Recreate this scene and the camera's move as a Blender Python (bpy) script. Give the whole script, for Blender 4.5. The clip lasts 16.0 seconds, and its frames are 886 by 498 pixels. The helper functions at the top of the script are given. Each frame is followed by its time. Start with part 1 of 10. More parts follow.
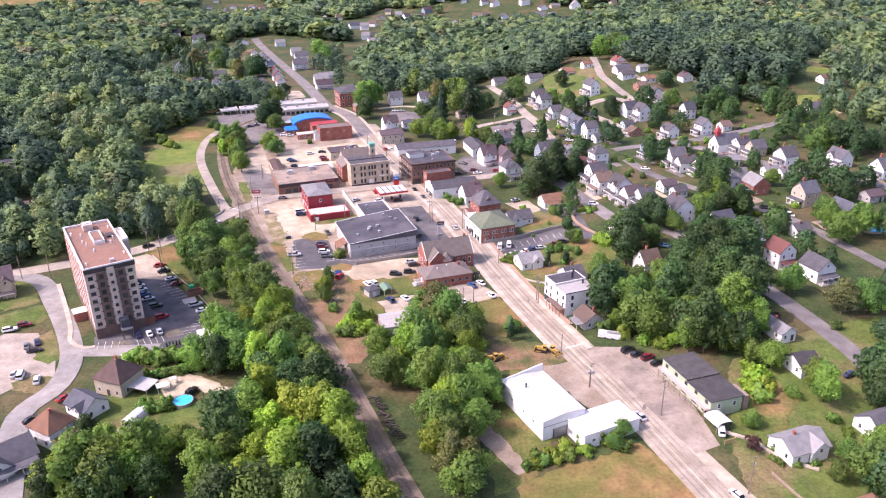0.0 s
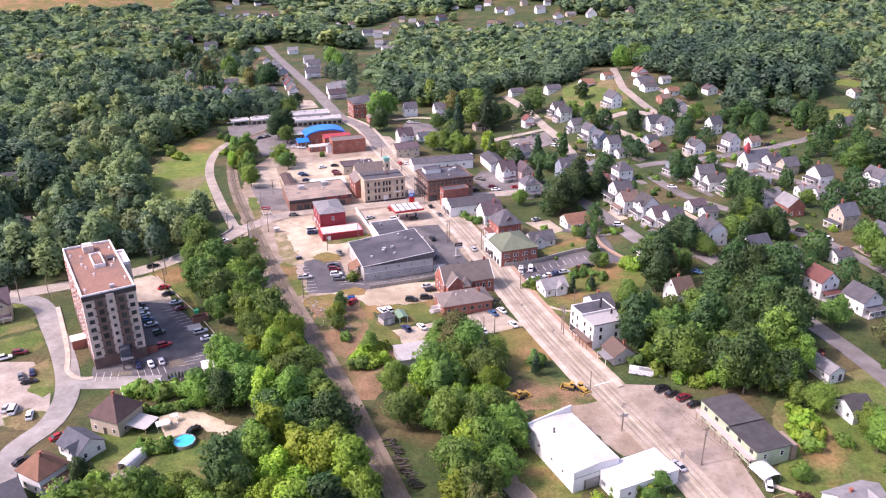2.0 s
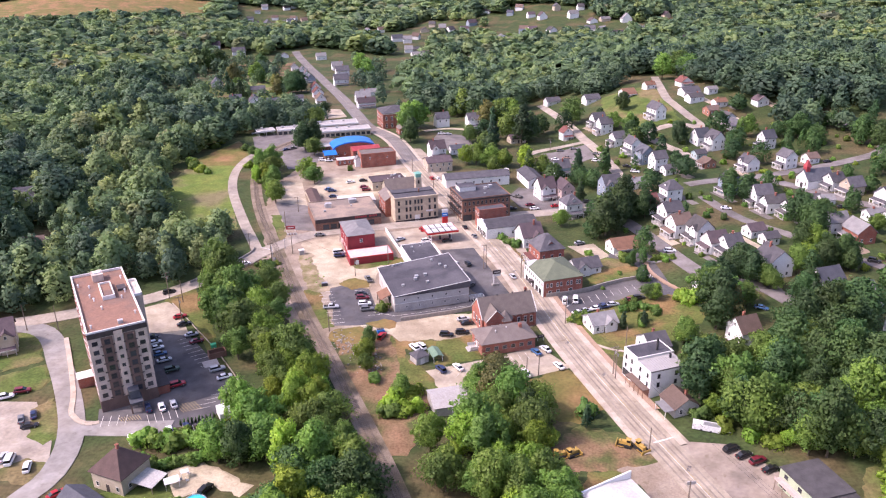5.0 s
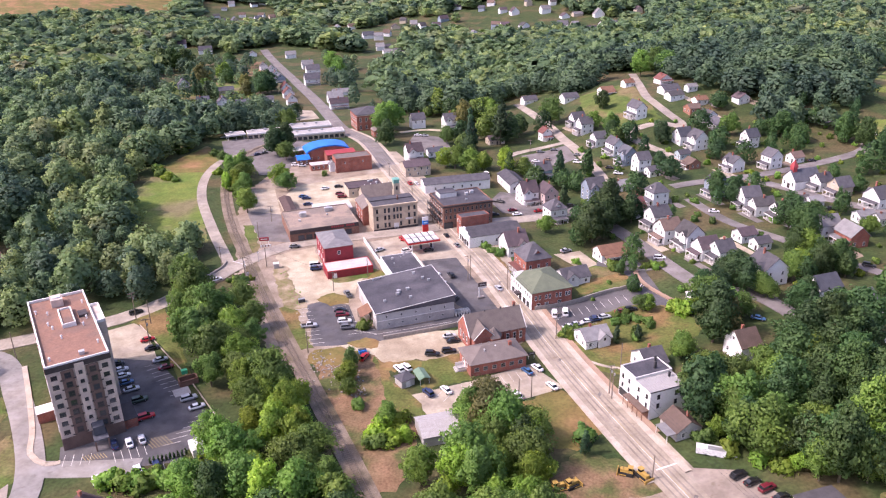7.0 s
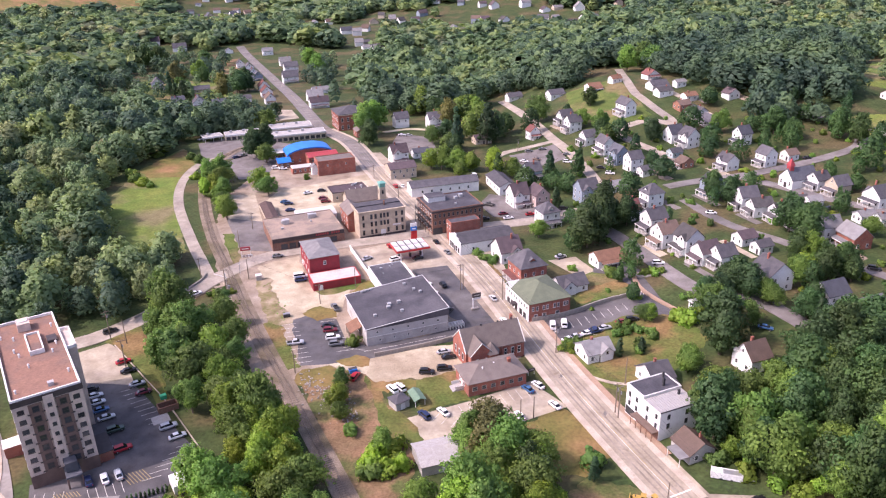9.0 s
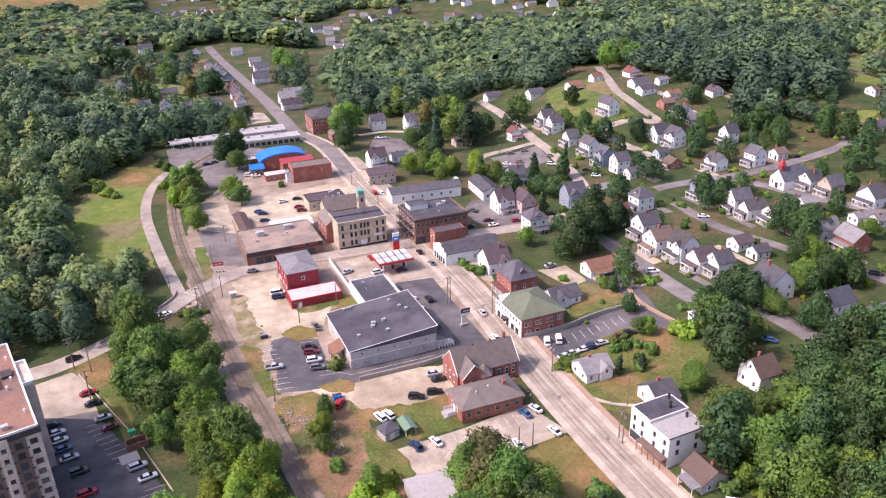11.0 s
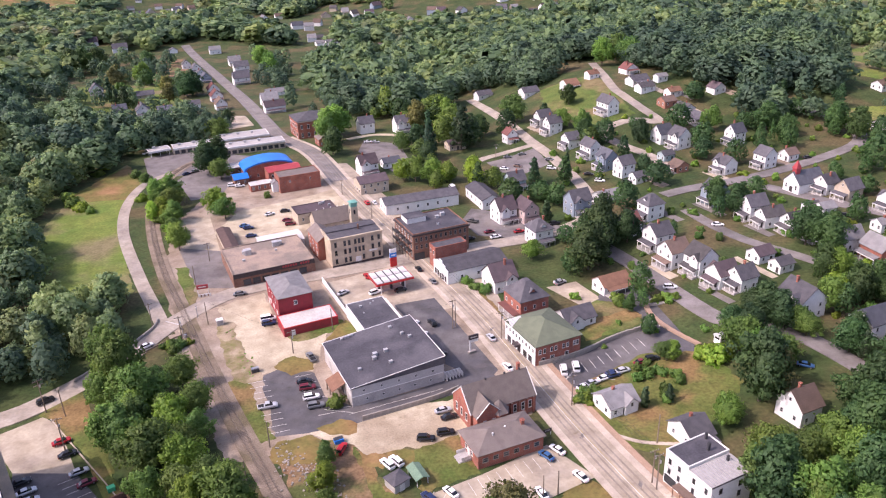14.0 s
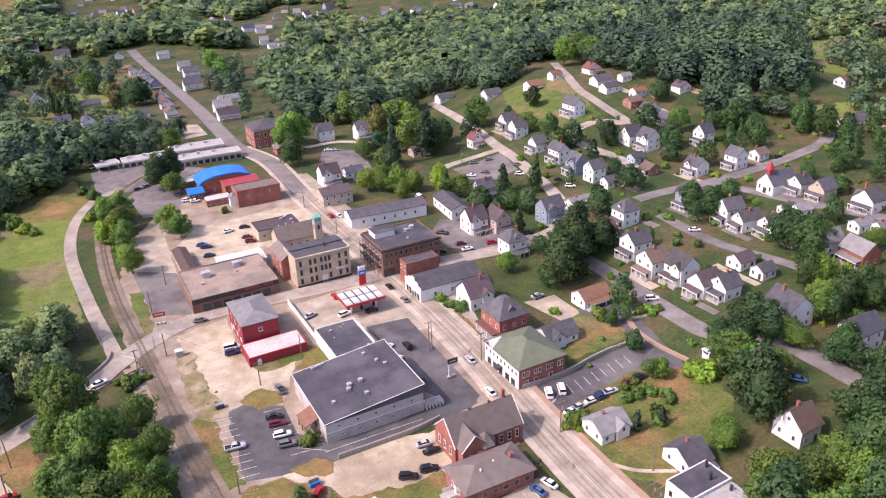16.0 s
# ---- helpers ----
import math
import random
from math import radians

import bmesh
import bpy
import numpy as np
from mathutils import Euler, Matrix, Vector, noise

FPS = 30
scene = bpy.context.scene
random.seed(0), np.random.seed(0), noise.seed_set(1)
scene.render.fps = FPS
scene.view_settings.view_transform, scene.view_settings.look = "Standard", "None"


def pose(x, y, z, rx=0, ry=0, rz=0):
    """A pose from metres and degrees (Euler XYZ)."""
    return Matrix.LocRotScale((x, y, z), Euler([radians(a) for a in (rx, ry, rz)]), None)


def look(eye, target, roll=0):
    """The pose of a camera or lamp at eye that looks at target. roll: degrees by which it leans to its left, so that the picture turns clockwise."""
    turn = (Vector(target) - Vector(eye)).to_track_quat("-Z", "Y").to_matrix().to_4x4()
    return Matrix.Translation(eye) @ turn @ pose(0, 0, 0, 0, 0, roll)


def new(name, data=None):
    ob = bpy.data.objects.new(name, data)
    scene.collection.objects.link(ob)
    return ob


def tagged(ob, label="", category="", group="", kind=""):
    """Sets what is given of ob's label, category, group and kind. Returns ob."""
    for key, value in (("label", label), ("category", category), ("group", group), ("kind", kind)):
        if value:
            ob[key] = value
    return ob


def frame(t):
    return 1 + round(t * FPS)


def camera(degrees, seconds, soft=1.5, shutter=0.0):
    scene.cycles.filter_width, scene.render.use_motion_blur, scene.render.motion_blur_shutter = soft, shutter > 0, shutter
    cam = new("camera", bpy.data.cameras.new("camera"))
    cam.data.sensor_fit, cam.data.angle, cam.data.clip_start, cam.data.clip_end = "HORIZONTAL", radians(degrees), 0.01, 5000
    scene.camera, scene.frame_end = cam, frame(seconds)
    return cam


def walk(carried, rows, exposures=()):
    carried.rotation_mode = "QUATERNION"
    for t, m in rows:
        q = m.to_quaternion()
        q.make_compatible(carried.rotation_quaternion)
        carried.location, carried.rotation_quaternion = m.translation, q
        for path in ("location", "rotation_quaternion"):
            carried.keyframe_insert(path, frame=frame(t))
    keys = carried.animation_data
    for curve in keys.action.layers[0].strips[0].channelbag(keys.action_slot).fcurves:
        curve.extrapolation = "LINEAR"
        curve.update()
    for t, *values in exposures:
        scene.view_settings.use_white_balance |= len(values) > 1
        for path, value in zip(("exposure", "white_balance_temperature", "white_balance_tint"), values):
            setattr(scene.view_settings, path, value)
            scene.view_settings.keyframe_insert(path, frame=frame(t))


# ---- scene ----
SECONDS = 16.0
cam = camera(60, SECONDS, 1.15)
PATH = [
    (0, look((-0.00, -0.00, 127.59), (-0.00, 183.22, 47.40), -0.694)),
    (0.5, look((-0.77, 4.03, 127.89), (-0.33, 187.31, 47.84), -0.624)),
    (1, look((-1.61, 7.95, 128.07), (-0.43, 191.37, 48.34), -0.567)),
    (1.5, look((-2.37, 12.23, 127.86), (-1.80, 195.91, 48.71), -0.536)),
    (2, look((-3.09, 17.10, 127.57), (-5.76, 200.92, 48.82), -0.527)),
    (2.5, look((-3.72, 21.72, 127.27), (-9.21, 205.67, 48.95), -0.539)),
    (3, look((-4.42, 26.28, 126.97), (-12.45, 210.31, 49.07), -0.580)),
    (3.5, look((-5.06, 30.54, 126.69), (-15.10, 214.48, 48.82), -0.611)),
    (4, look((-5.92, 34.55, 126.53), (-17.08, 218.59, 49.04), -0.670)),
    (6.5, look((-10.67, 53.18, 127.10), (-14.39, 236.92, 48.20), -0.907)),
    (7, look((-11.79, 56.70, 127.26), (-14.06, 240.36, 48.12), -0.910)),
    (7.5, look((-12.74, 60.21, 127.30), (-13.71, 243.75, 47.85), -0.992)),
    (8, look((-13.79, 63.70, 127.34), (-13.44, 247.07, 47.50), -1.022)),
    (8.5, look((-14.86, 67.17, 127.37), (-13.19, 250.36, 47.15), -1.052)),
    (9, look((-15.92, 70.68, 127.28), (-12.96, 253.65, 46.57), -1.118)),
    (11.5, look((-20.04, 90.07, 126.30), (-9.11, 272.24, 44.47), -1.486)),
    (12, look((-20.84, 93.75, 126.22), (-9.01, 275.70, 44.04), -1.594)),
    (12.5, look((-21.79, 97.33, 126.45), (-9.47, 279.08, 43.90), -1.672)),
    (13, look((-22.81, 100.89, 126.50), (-9.90, 282.52, 43.78), -1.714)),
    (13.5, look((-23.70, 104.52, 126.53), (-10.40, 285.98, 43.49), -1.808)),
    (14, look((-24.56, 108.10, 126.63), (-10.56, 289.33, 43.22), -1.878)),
    (14.5, look((-25.43, 111.66, 126.61), (-9.25, 292.59, 42.93), -1.915)),
    (15, look((-26.20, 115.52, 126.67), (-6.21, 296.01, 42.87), -1.970)),
    (15.5, look((-26.95, 119.20, 127.00), (-5.68, 299.48, 43.06), -2.063)),
    (16, look((-27.55, 122.85, 127.05), (-2.89, 302.54, 42.78), -2.235)),
]
walk(cam, PATH, ((0.0, 1.16, 6250, 35), (2.5, 1.07, 6280, 35), (7.0, 1.00, 6300, 35), (16.0, 0.84, 6400, 32)))

# ---- daylight: sun from the west, clear sky ----
SUN_ELEV, SUN_TO = 47.0, 14.0            # height; heading of the shadows, degrees from +x towards +y
world = bpy.data.worlds.new("sky")
scene.world = world
world.use_nodes = True
wn = world.node_tree
sky = wn.nodes.new("ShaderNodeTexSky")
sky.sky_type, sky.sun_disc = "NISHITA", False
sky.dust_density, sky.air_density = 3.5, 1.0
sky.sun_elevation = radians(SUN_ELEV)
sky.sun_rotation = radians(270.0 - SUN_TO)
wn.links.new(sky.outputs[0], wn.nodes["Background"].inputs[0])
wn.nodes["Background"].inputs[1].default_value = 0.15
sun_data = bpy.data.lights.new("sun", "SUN")
sun_data.energy, sun_data.angle, sun_data.color = 2.05, radians(0.53), (1.0, 0.93, 0.84)
sun = new("sun", sun_data)
_a, _e = radians(SUN_TO), radians(SUN_ELEV)
sun.matrix_world = look((-math.cos(_a) * math.cos(_e) * 500, -math.sin(_a) * math.cos(_e) * 500 + 300, math.sin(_e) * 500), (0, 300, 0))

# ---- materials ----
M = {}


def shader(name, rough=0.8, metal=0.0, spec=0.3):
    m = bpy.data.materials.new(name)
    m.use_nodes = True
    p = m.node_tree.nodes["Principled BSDF"]
    p.inputs["Roughness"].default_value, p.inputs["Metallic"].default_value = rough, metal
    p.inputs["Specular IOR Level"].default_value = spec
    M[name] = m
    return m, m.node_tree.nodes, m.node_tree.links, p


def mixer(n, l, fac, a, b, mode="MIX"):
    x = n.new("ShaderNodeMix")
    x.data_type, x.blend_type = "RGBA", mode
    for sock, v in ((x.inputs[0], fac), (x.inputs[6], a), (x.inputs[7], b)):
        if isinstance(v, (int, float)):
            sock.default_value = v
        elif isinstance(v, tuple):
            sock.default_value = (*v, 1)
        else:
            l.new(v, sock)
    return x.outputs[2]


def noise_of(n, l, vec, scale, detail=5, lo=0.35, hi=0.65):
    t = n.new("ShaderNodeTexNoise")
    t.inputs["Scale"].default_value, t.inputs["Detail"].default_value = scale, detail
    l.new(vec, t.inputs["Vector"])
    r = n.new("ShaderNodeMapRange")
    r.inputs[1].default_value, r.inputs[2].default_value = lo, hi
    l.new(t.outputs[0], r.inputs[0])
    return r.outputs[0]


def rough_mat(name, c1, c2, scale=0.4, fine=4.0, rough=0.85, metal=0.0, bump=0.0, third=None, tscale=0.05, coord="Object", spec=0.25, vary=0.0, fade=0.75):
    """Two colours mixed by coarse noise, a fine grain, an optional third colour in wide patches."""
    m, n, l, p = shader(name, rough, metal, spec)
    tc = n.new("ShaderNodeTexCoord")
    if coord == "World":
        geo = n.new("ShaderNodeNewGeometry")
        vec = geo.outputs["Position"]
    else:
        vec = tc.outputs["Object"]
    col = mixer(n, l, noise_of(n, l, vec, scale), c1, c2)
    if third:
        col = mixer(n, l, noise_of(n, l, vec, tscale, 4, 0.48, 0.62), col, third)
    if coord == "World":
        stain = noise_of(n, l, vec, 0.21, 7, 0.30, 0.70)
        col = mixer(n, l, 1.0, col, mixer(n, l, stain, (0.78, 0.76, 0.72), (1.13, 1.13, 1.12)), "MULTIPLY")
        spot = noise_of(n, l, vec, 0.55, 4, 0.60, 0.72)
        col = mixer(n, l, 1.0, col, mixer(n, l, spot, (1.0, 1.0, 1.0), (0.80, 0.79, 0.75)), "MULTIPLY")
    grain = noise_of(n, l, vec, fine, 3, 0.25, 0.75)
    dark = mixer(n, l, grain, (fade, fade, fade), (1.12, 1.12, 1.12))
    col = mixer(n, l, 1.0, col, dark, "MULTIPLY")
    if vary:
        oi = n.new("ShaderNodeObjectInfo")
        r = n.new("ShaderNodeMapRange")
        r.inputs[3].default_value, r.inputs[4].default_value = 1 - vary, 1 + vary
        l.new(oi.outputs["Random"], r.inputs[0])
        hsv = n.new("ShaderNodeHueSaturation")
        l.new(r.outputs[0], hsv.inputs["Value"])
        l.new(col, hsv.inputs["Color"])
        col = hsv.outputs[0]
    l.new(col, p.inputs["Base Color"])
    if bump:
        b = n.new("ShaderNodeBump")
        b.inputs["Strength"].default_value, b.inputs["Distance"].default_value = 0.6, bump
        l.new(grain, b.inputs["Height"])
        l.new(b.outputs[0], p.inputs["Normal"])
    return m


def brick_mat(name, c1, c2, mortar, scale=2.2, rough=0.9):
    m, n, l, p = shader(name, rough)
    tc = n.new("ShaderNodeTexCoord")
    sep, comb, add = n.new("ShaderNodeSeparateXYZ"), n.new("ShaderNodeCombineXYZ"), n.new("ShaderNodeMath")
    l.new(tc.outputs["Object"], sep.inputs[0])
    l.new(sep.outputs[0], add.inputs[0])
    l.new(sep.outputs[1], add.inputs[1])
    l.new(add.outputs[0], comb.inputs[0])
    l.new(sep.outputs[2], comb.inputs[1])
    t = n.new("ShaderNodeTexBrick")
    t.inputs["Scale"].default_value = scale
    for k, c in (("Color1", c1), ("Color2", c2), ("Mortar", mortar)):
        t.inputs[k].default_value = (*c, 1)
    t.inputs["Mortar Size"].default_value = 0.012
    l.new(comb.outputs[0], t.inputs["Vector"])
    g = noise_of(n, l, tc.outputs["Object"], 0.35, 5, 0.3, 0.7)
    dark = mixer(n, l, g, (0.72, 0.72, 0.74), (1.15, 1.12, 1.1))
    l.new(mixer(n, l, 1.0, t.outputs[0], dark, "MULTIPLY"), p.inputs["Base Color"])
    return m


def siding_mat(name, c1, c2, pitch=5.0, rough=0.6, vary=0.05):
    """Lapped boards: a saw profile down the wall, streaked paint."""
    m, n, l, p = shader(name, rough)
    tc = n.new("ShaderNodeTexCoord")
    sep = n.new("ShaderNodeSeparateXYZ")
    l.new(tc.outputs["Object"], sep.inputs[0])
    mul, fr = n.new("ShaderNodeMath"), n.new("ShaderNodeMath")
    mul.operation, fr.operation = "MULTIPLY", "FRACT"
    mul.inputs[1].default_value = pitch
    l.new(sep.outputs[2], mul.inputs[0])
    l.new(mul.outputs[0], fr.inputs[0])
    b = n.new("ShaderNodeBump")
    b.inputs["Strength"].default_value, b.inputs["Distance"].default_value = 0.5, 0.03
    l.new(fr.outputs[0], b.inputs["Height"])
    l.new(b.outputs[0], p.inputs["Normal"])
    col = mixer(n, l, noise_of(n, l, tc.outputs["Object"], 0.6), c1, c2)
    col = mixer(n, l, 1.0, col, mixer(n, l, noise_of(n, l, tc.outputs["Object"], 5.0, 3), (0.9, 0.9, 0.88), (1.04, 1.04, 1.04)), "MULTIPLY")
    l.new(col, p.inputs["Base Color"])
    return m


def shingle_mat(name, c1, c2, rough=0.9):
    m, n, l, p = shader(name, rough, 0, 0.2)
    tc = n.new("ShaderNodeTexCoord")
    wave = n.new("ShaderNodeTexWave")
    wave.bands_direction, wave.wave_profile = "Z", "SAW"
    wave.inputs["Scale"].default_value, wave.inputs["Distortion"].default_value = 2.0, 0.6
    l.new(tc.outputs["Object"], wave.inputs["Vector"])
    col = mixer(n, l, noise_of(n, l, tc.outputs["Object"], 0.5, 6), c1, c2)
    col = mixer(n, l, noise_of(n, l, tc.outputs["Object"], 9.0, 2, 0.2, 0.8), mixer(n, l, 1.0, col, (0.7, 0.7, 0.7), "MULTIPLY"), col)
    oi = n.new("ShaderNodeObjectInfo")
    r = n.new("ShaderNodeMapRange")
    r.inputs[3].default_value, r.inputs[4].default_value = 0.82, 1.2
    l.new(oi.outputs["Random"], r.inputs[0])
    hsv = n.new("ShaderNodeHueSaturation")
    l.new(r.outputs[0], hsv.inputs["Value"])
    l.new(col, hsv.inputs["Color"])
    l.new(hsv.outputs[0], p.inputs["Base Color"])
    b = n.new("ShaderNodeBump")
    b.inputs["Strength"].default_value, b.inputs["Distance"].default_value = 0.4, 0.03
    l.new(wave.outputs[0], b.inputs["Height"])
    l.new(b.outputs[0], p.inputs["Normal"])
    return m


def leaf_mat(name, dark, light, vary=0.25, hue=0.02, lo=(0.74, 0.82, 0.95), hi=(1.18, 1.2, 1.0), kinds=()):
    """Foliage: each leaf cluster its own tone, each tree its own shade, a little light let through; kinds: the colours of a mixed wood."""
    m, n, l, p = shader(name, 0.65, 0, 0.4)
    geo, oi = n.new("ShaderNodeNewGeometry"), n.new("ShaderNodeObjectInfo")
    col = mixer(n, l, geo.outputs["Random Per Island"], dark, light)
    if kinds:
        tone, pal = n.new("ShaderNodeAttribute"), n.new("ShaderNodeValToRGB")
        tone.attribute_name = "tone"
        while len(pal.color_ramp.elements) < len(kinds):
            pal.color_ramp.elements.new(0.5)
        for stop, (at, c) in zip(pal.color_ramp.elements, kinds):
            stop.position, stop.color = at, (*c, 1)
        l.new(tone.outputs["Fac"], pal.inputs[0])
        col = mixer(n, l, 1.0, pal.outputs[0], col, "MULTIPLY")
    big = noise_of(n, l, geo.outputs["Position"], 0.11, 3, 0.3, 0.7)
    col = mixer(n, l, 1.0, col, mixer(n, l, big, (0.72, 0.78, 0.80), (1.25, 1.2, 1.0)), "MULTIPLY")
    stand = noise_of(n, l, geo.outputs["Position"], 0.017, 2, 0.36, 0.64)
    col = mixer(n, l, 1.0, col, mixer(n, l, stand, lo, hi), "MULTIPLY")
    hsv = n.new("ShaderNodeHueSaturation")
    rv, rh = n.new("ShaderNodeMapRange"), n.new("ShaderNodeMapRange")
    rv.inputs[3].default_value, rv.inputs[4].default_value = 1 - vary, 1 + vary
    rh.inputs[3].default_value, rh.inputs[4].default_value = 0.5 - hue, 0.5 + hue
    l.new(oi.outputs["Random"], rv.inputs[0])
    l.new(oi.outputs["Random"], rh.inputs[0])
    l.new(rv.outputs[0], hsv.inputs["Value"])
    l.new(rh.outputs[0], hsv.inputs["Hue"])
    l.new(col, hsv.inputs["Color"])
    l.new(hsv.outputs[0], p.inputs["Base Color"])
    tr = n.new("ShaderNodeBsdfTranslucent")
    l.new(hsv.outputs[0], tr.inputs["Color"])
    mx = n.new("ShaderNodeMixShader")
    mx.inputs[0].default_value = 0.48
    l.new(p.outputs[0], mx.inputs[1])
    l.new(tr.outputs[0], mx.inputs[2])
    l.new(mx.outputs[0], n["Material Output"].inputs["Surface"])
    return m


W = "World"
rough_mat("ground", (0.042, 0.074, 0.022), (0.074, 0.096, 0.031), 0.10, 0.9, 0.95, 0, 0.15, (0.128, 0.105, 0.050), 0.035, W, fade=0.55)
rough_mat("lawn", (0.085, 0.135, 0.028), (0.130, 0.165, 0.040), 0.12, 1.2, 0.95, 0, 0.1, (0.215, 0.17, 0.082), 0.05, W, fade=0.6)
rough_mat("lawn_dry", (0.096, 0.135, 0.030), (0.150, 0.155, 0.044), 0.10, 1.2, 0.95, 0, 0.1, (0.255, 0.165, 0.072), 0.06, W, fade=0.6)
rough_mat("meadow", (0.120, 0.192, 0.034), (0.185, 0.225, 0.048), 0.07, 1.0, 0.95, 0, 0.1, (0.22, 0.19, 0.095), 0.03, W, fade=0.65)
rough_mat("drygrass", (0.225, 0.155, 0.058), (0.135, 0.145, 0.036), 0.06, 1.0, 0.95, 0, 0.1, (0.30, 0.175, 0.082), 0.045, W)
rough_mat("dirt", (0.30, 0.18, 0.105), (0.215, 0.15, 0.08), 0.13, 1.5, 0.95, 0, 0.08, (0.105, 0.125, 0.04), 0.09, W, fade=0.6)
rough_mat("gravel", (0.52, 0.452, 0.335), (0.45, 0.385, 0.276), 0.12, 2.0, 0.95, 0, 0.04, (0.36, 0.295, 0.21), 0.05, W, fade=0.8)
rough_mat("rail_weed_earth", (0.27, 0.21, 0.125), (0.185, 0.175, 0.07), 0.5, 3.0, 0.95, 0, 0.05, (0.36, 0.29, 0.20), 0.16, W, fade=0.8)
rough_mat("gravel_brown", (0.32, 0.255, 0.195), (0.255, 0.20, 0.15), 0.15, 2.0, 0.95, 0, 0.04, (0.36, 0.30, 0.24), 0.06, W, fade=0.8)
rough_mat("concrete", (0.45, 0.388, 0.298), (0.375, 0.322, 0.248), 0.15, 1.1, 0.9, 0, 0.01, (0.31, 0.265, 0.215), 0.06, W, fade=0.88)
rough_mat("asphalt", (0.085, 0.083, 0.09), (0.11, 0.105, 0.11), 0.2, 3.0, 0.9, 0, 0.01, (0.15, 0.14, 0.14), 0.05, W, fade=0.85)
rough_mat("asphalt_old", (0.17, 0.155, 0.15), (0.22, 0.20, 0.19), 0.12, 2.5, 0.9, 0, 0.01, (0.13, 0.12, 0.12), 0.06, W, fade=0.85)
rough_mat("road_pale", (0.395, 0.345, 0.285), (0.34, 0.295, 0.245), 0.15, 1.1, 0.88, 0, 0.01, (0.285, 0.25, 0.22), 0.06, W, fade=0.82)
rough_mat("road_main", (0.385, 0.328, 0.258), (0.335, 0.285, 0.225), 0.15, 1.4, 0.88, 0, 0.01, (0.295, 0.25, 0.198), 0.05, W, fade=0.88)
rough_mat("lot_tan", (0.33, 0.275, 0.225), (0.27, 0.225, 0.185), 0.13, 0.9, 0.9, 0, 0.01, (0.205, 0.172, 0.148), 0.07, W, fade=0.88)
rough_mat("road_lane", (0.265, 0.252, 0.238), (0.228, 0.216, 0.205), 0.12, 0.9, 0.88, 0, 0.01, (0.30, 0.28, 0.258), 0.05, W, fade=0.9)
rough_mat("road_grey", (0.185, 0.17, 0.165), (0.225, 0.205, 0.20), 0.15, 2.2, 0.88, 0, 0.01, (0.15, 0.14, 0.138), 0.05, W, fade=0.85)
rough_mat("sidewalk", (0.49, 0.42, 0.345), (0.42, 0.36, 0.295), 0.3, 3.0, 0.9, 0, 0.01, None, 0.05, W, fade=0.88)
rough_mat("ballast", (0.235, 0.185, 0.140), (0.30, 0.24, 0.185), 0.2, 3.5, 0.95, 0, 0.06, (0.165, 0.135, 0.085), 0.08, W, fade=0.6)
rough_mat("paint_white", (0.72, 0.70, 0.66), (0.6, 0.58, 0.54), 0.8, 6, 0.8, coord=W)
rough_mat("paint_yellow", (0.50, 0.38, 0.16), (0.40, 0.32, 0.18), 0.8, 6, 0.8, coord=W)
rough_mat("tie", (0.165, 0.135, 0.105), (0.23, 0.19, 0.15), 1.5, 8, 0.95, vary=0.3)
rough_mat("tie_dark", (0.060, 0.050, 0.044), (0.10, 0.083, 0.07), 1.5, 8, 0.95, vary=0.3)
rough_mat("rail_steel", (0.22, 0.16, 0.12), (0.3, 0.25, 0.2), 1.5, 8, 0.5, 0.6)
rough_mat("bark", (0.11, 0.085, 0.06), (0.16, 0.13, 0.1), 2.0, 8, 0.95)
rough_mat("pole_wood", (0.17, 0.13, 0.10), (0.23, 0.19, 0.15), 1.5, 9, 0.95)
rough_mat("metal_grey", (0.45, 0.45, 0.46), (0.38, 0.38, 0.39), 1.0, 5, 0.45, 0.6)
rough_mat("metal_white", (0.78, 0.77, 0.75), (0.68, 0.67, 0.66), 0.6, 3, 0.5)
rough_mat("metal_pale", (0.50, 0.50, 0.50), (0.40, 0.40, 0.40), 0.8, 4, 0.5, 0.2)
rough_mat("metal_dark", (0.05, 0.05, 0.055), (0.08, 0.08, 0.085), 1.0, 5, 0.5, 0.3)
rough_mat("wire", (0.03, 0.03, 0.03), (0.04, 0.04, 0.04), 1, 5, 0.6)
rough_mat("wood_rail", (0.32, 0.25, 0.19), (0.24, 0.19, 0.145), 1.0, 6, 0.9)
rough_mat("stone", (0.38, 0.34, 0.30), (0.27, 0.25, 0.22), 0.8, 3, 0.9, bump=0.05)
rough_mat("roof_flat_dark", (0.060, 0.058, 0.068), (0.085, 0.082, 0.092), 0.15, 2.0, 0.8, third=(0.11, 0.105, 0.115), tscale=0.08)
rough_mat("roof_flat_tan", (0.36, 0.275, 0.21), (0.29, 0.225, 0.18), 0.2, 2.0, 0.9, third=(0.22, 0.18, 0.15), tscale=0.12)
rough_mat("roof_flat_rust", (0.285, 0.158, 0.112), (0.24, 0.137, 0.10), 0.12, 2.0, 0.9, third=(0.20, 0.13, 0.105), tscale=0.1)
rough_mat("roof_flat_pale", (0.55, 0.525, 0.485), (0.46, 0.435, 0.405), 0.2, 2.0, 0.7, third=(0.45, 0.43, 0.41), tscale=0.1)
rough_mat("roof_flat_white", (0.64, 0.625, 0.595), (0.56, 0.545, 0.52), 0.2, 2.0, 0.6, third=(0.50, 0.48, 0.45), tscale=0.12)
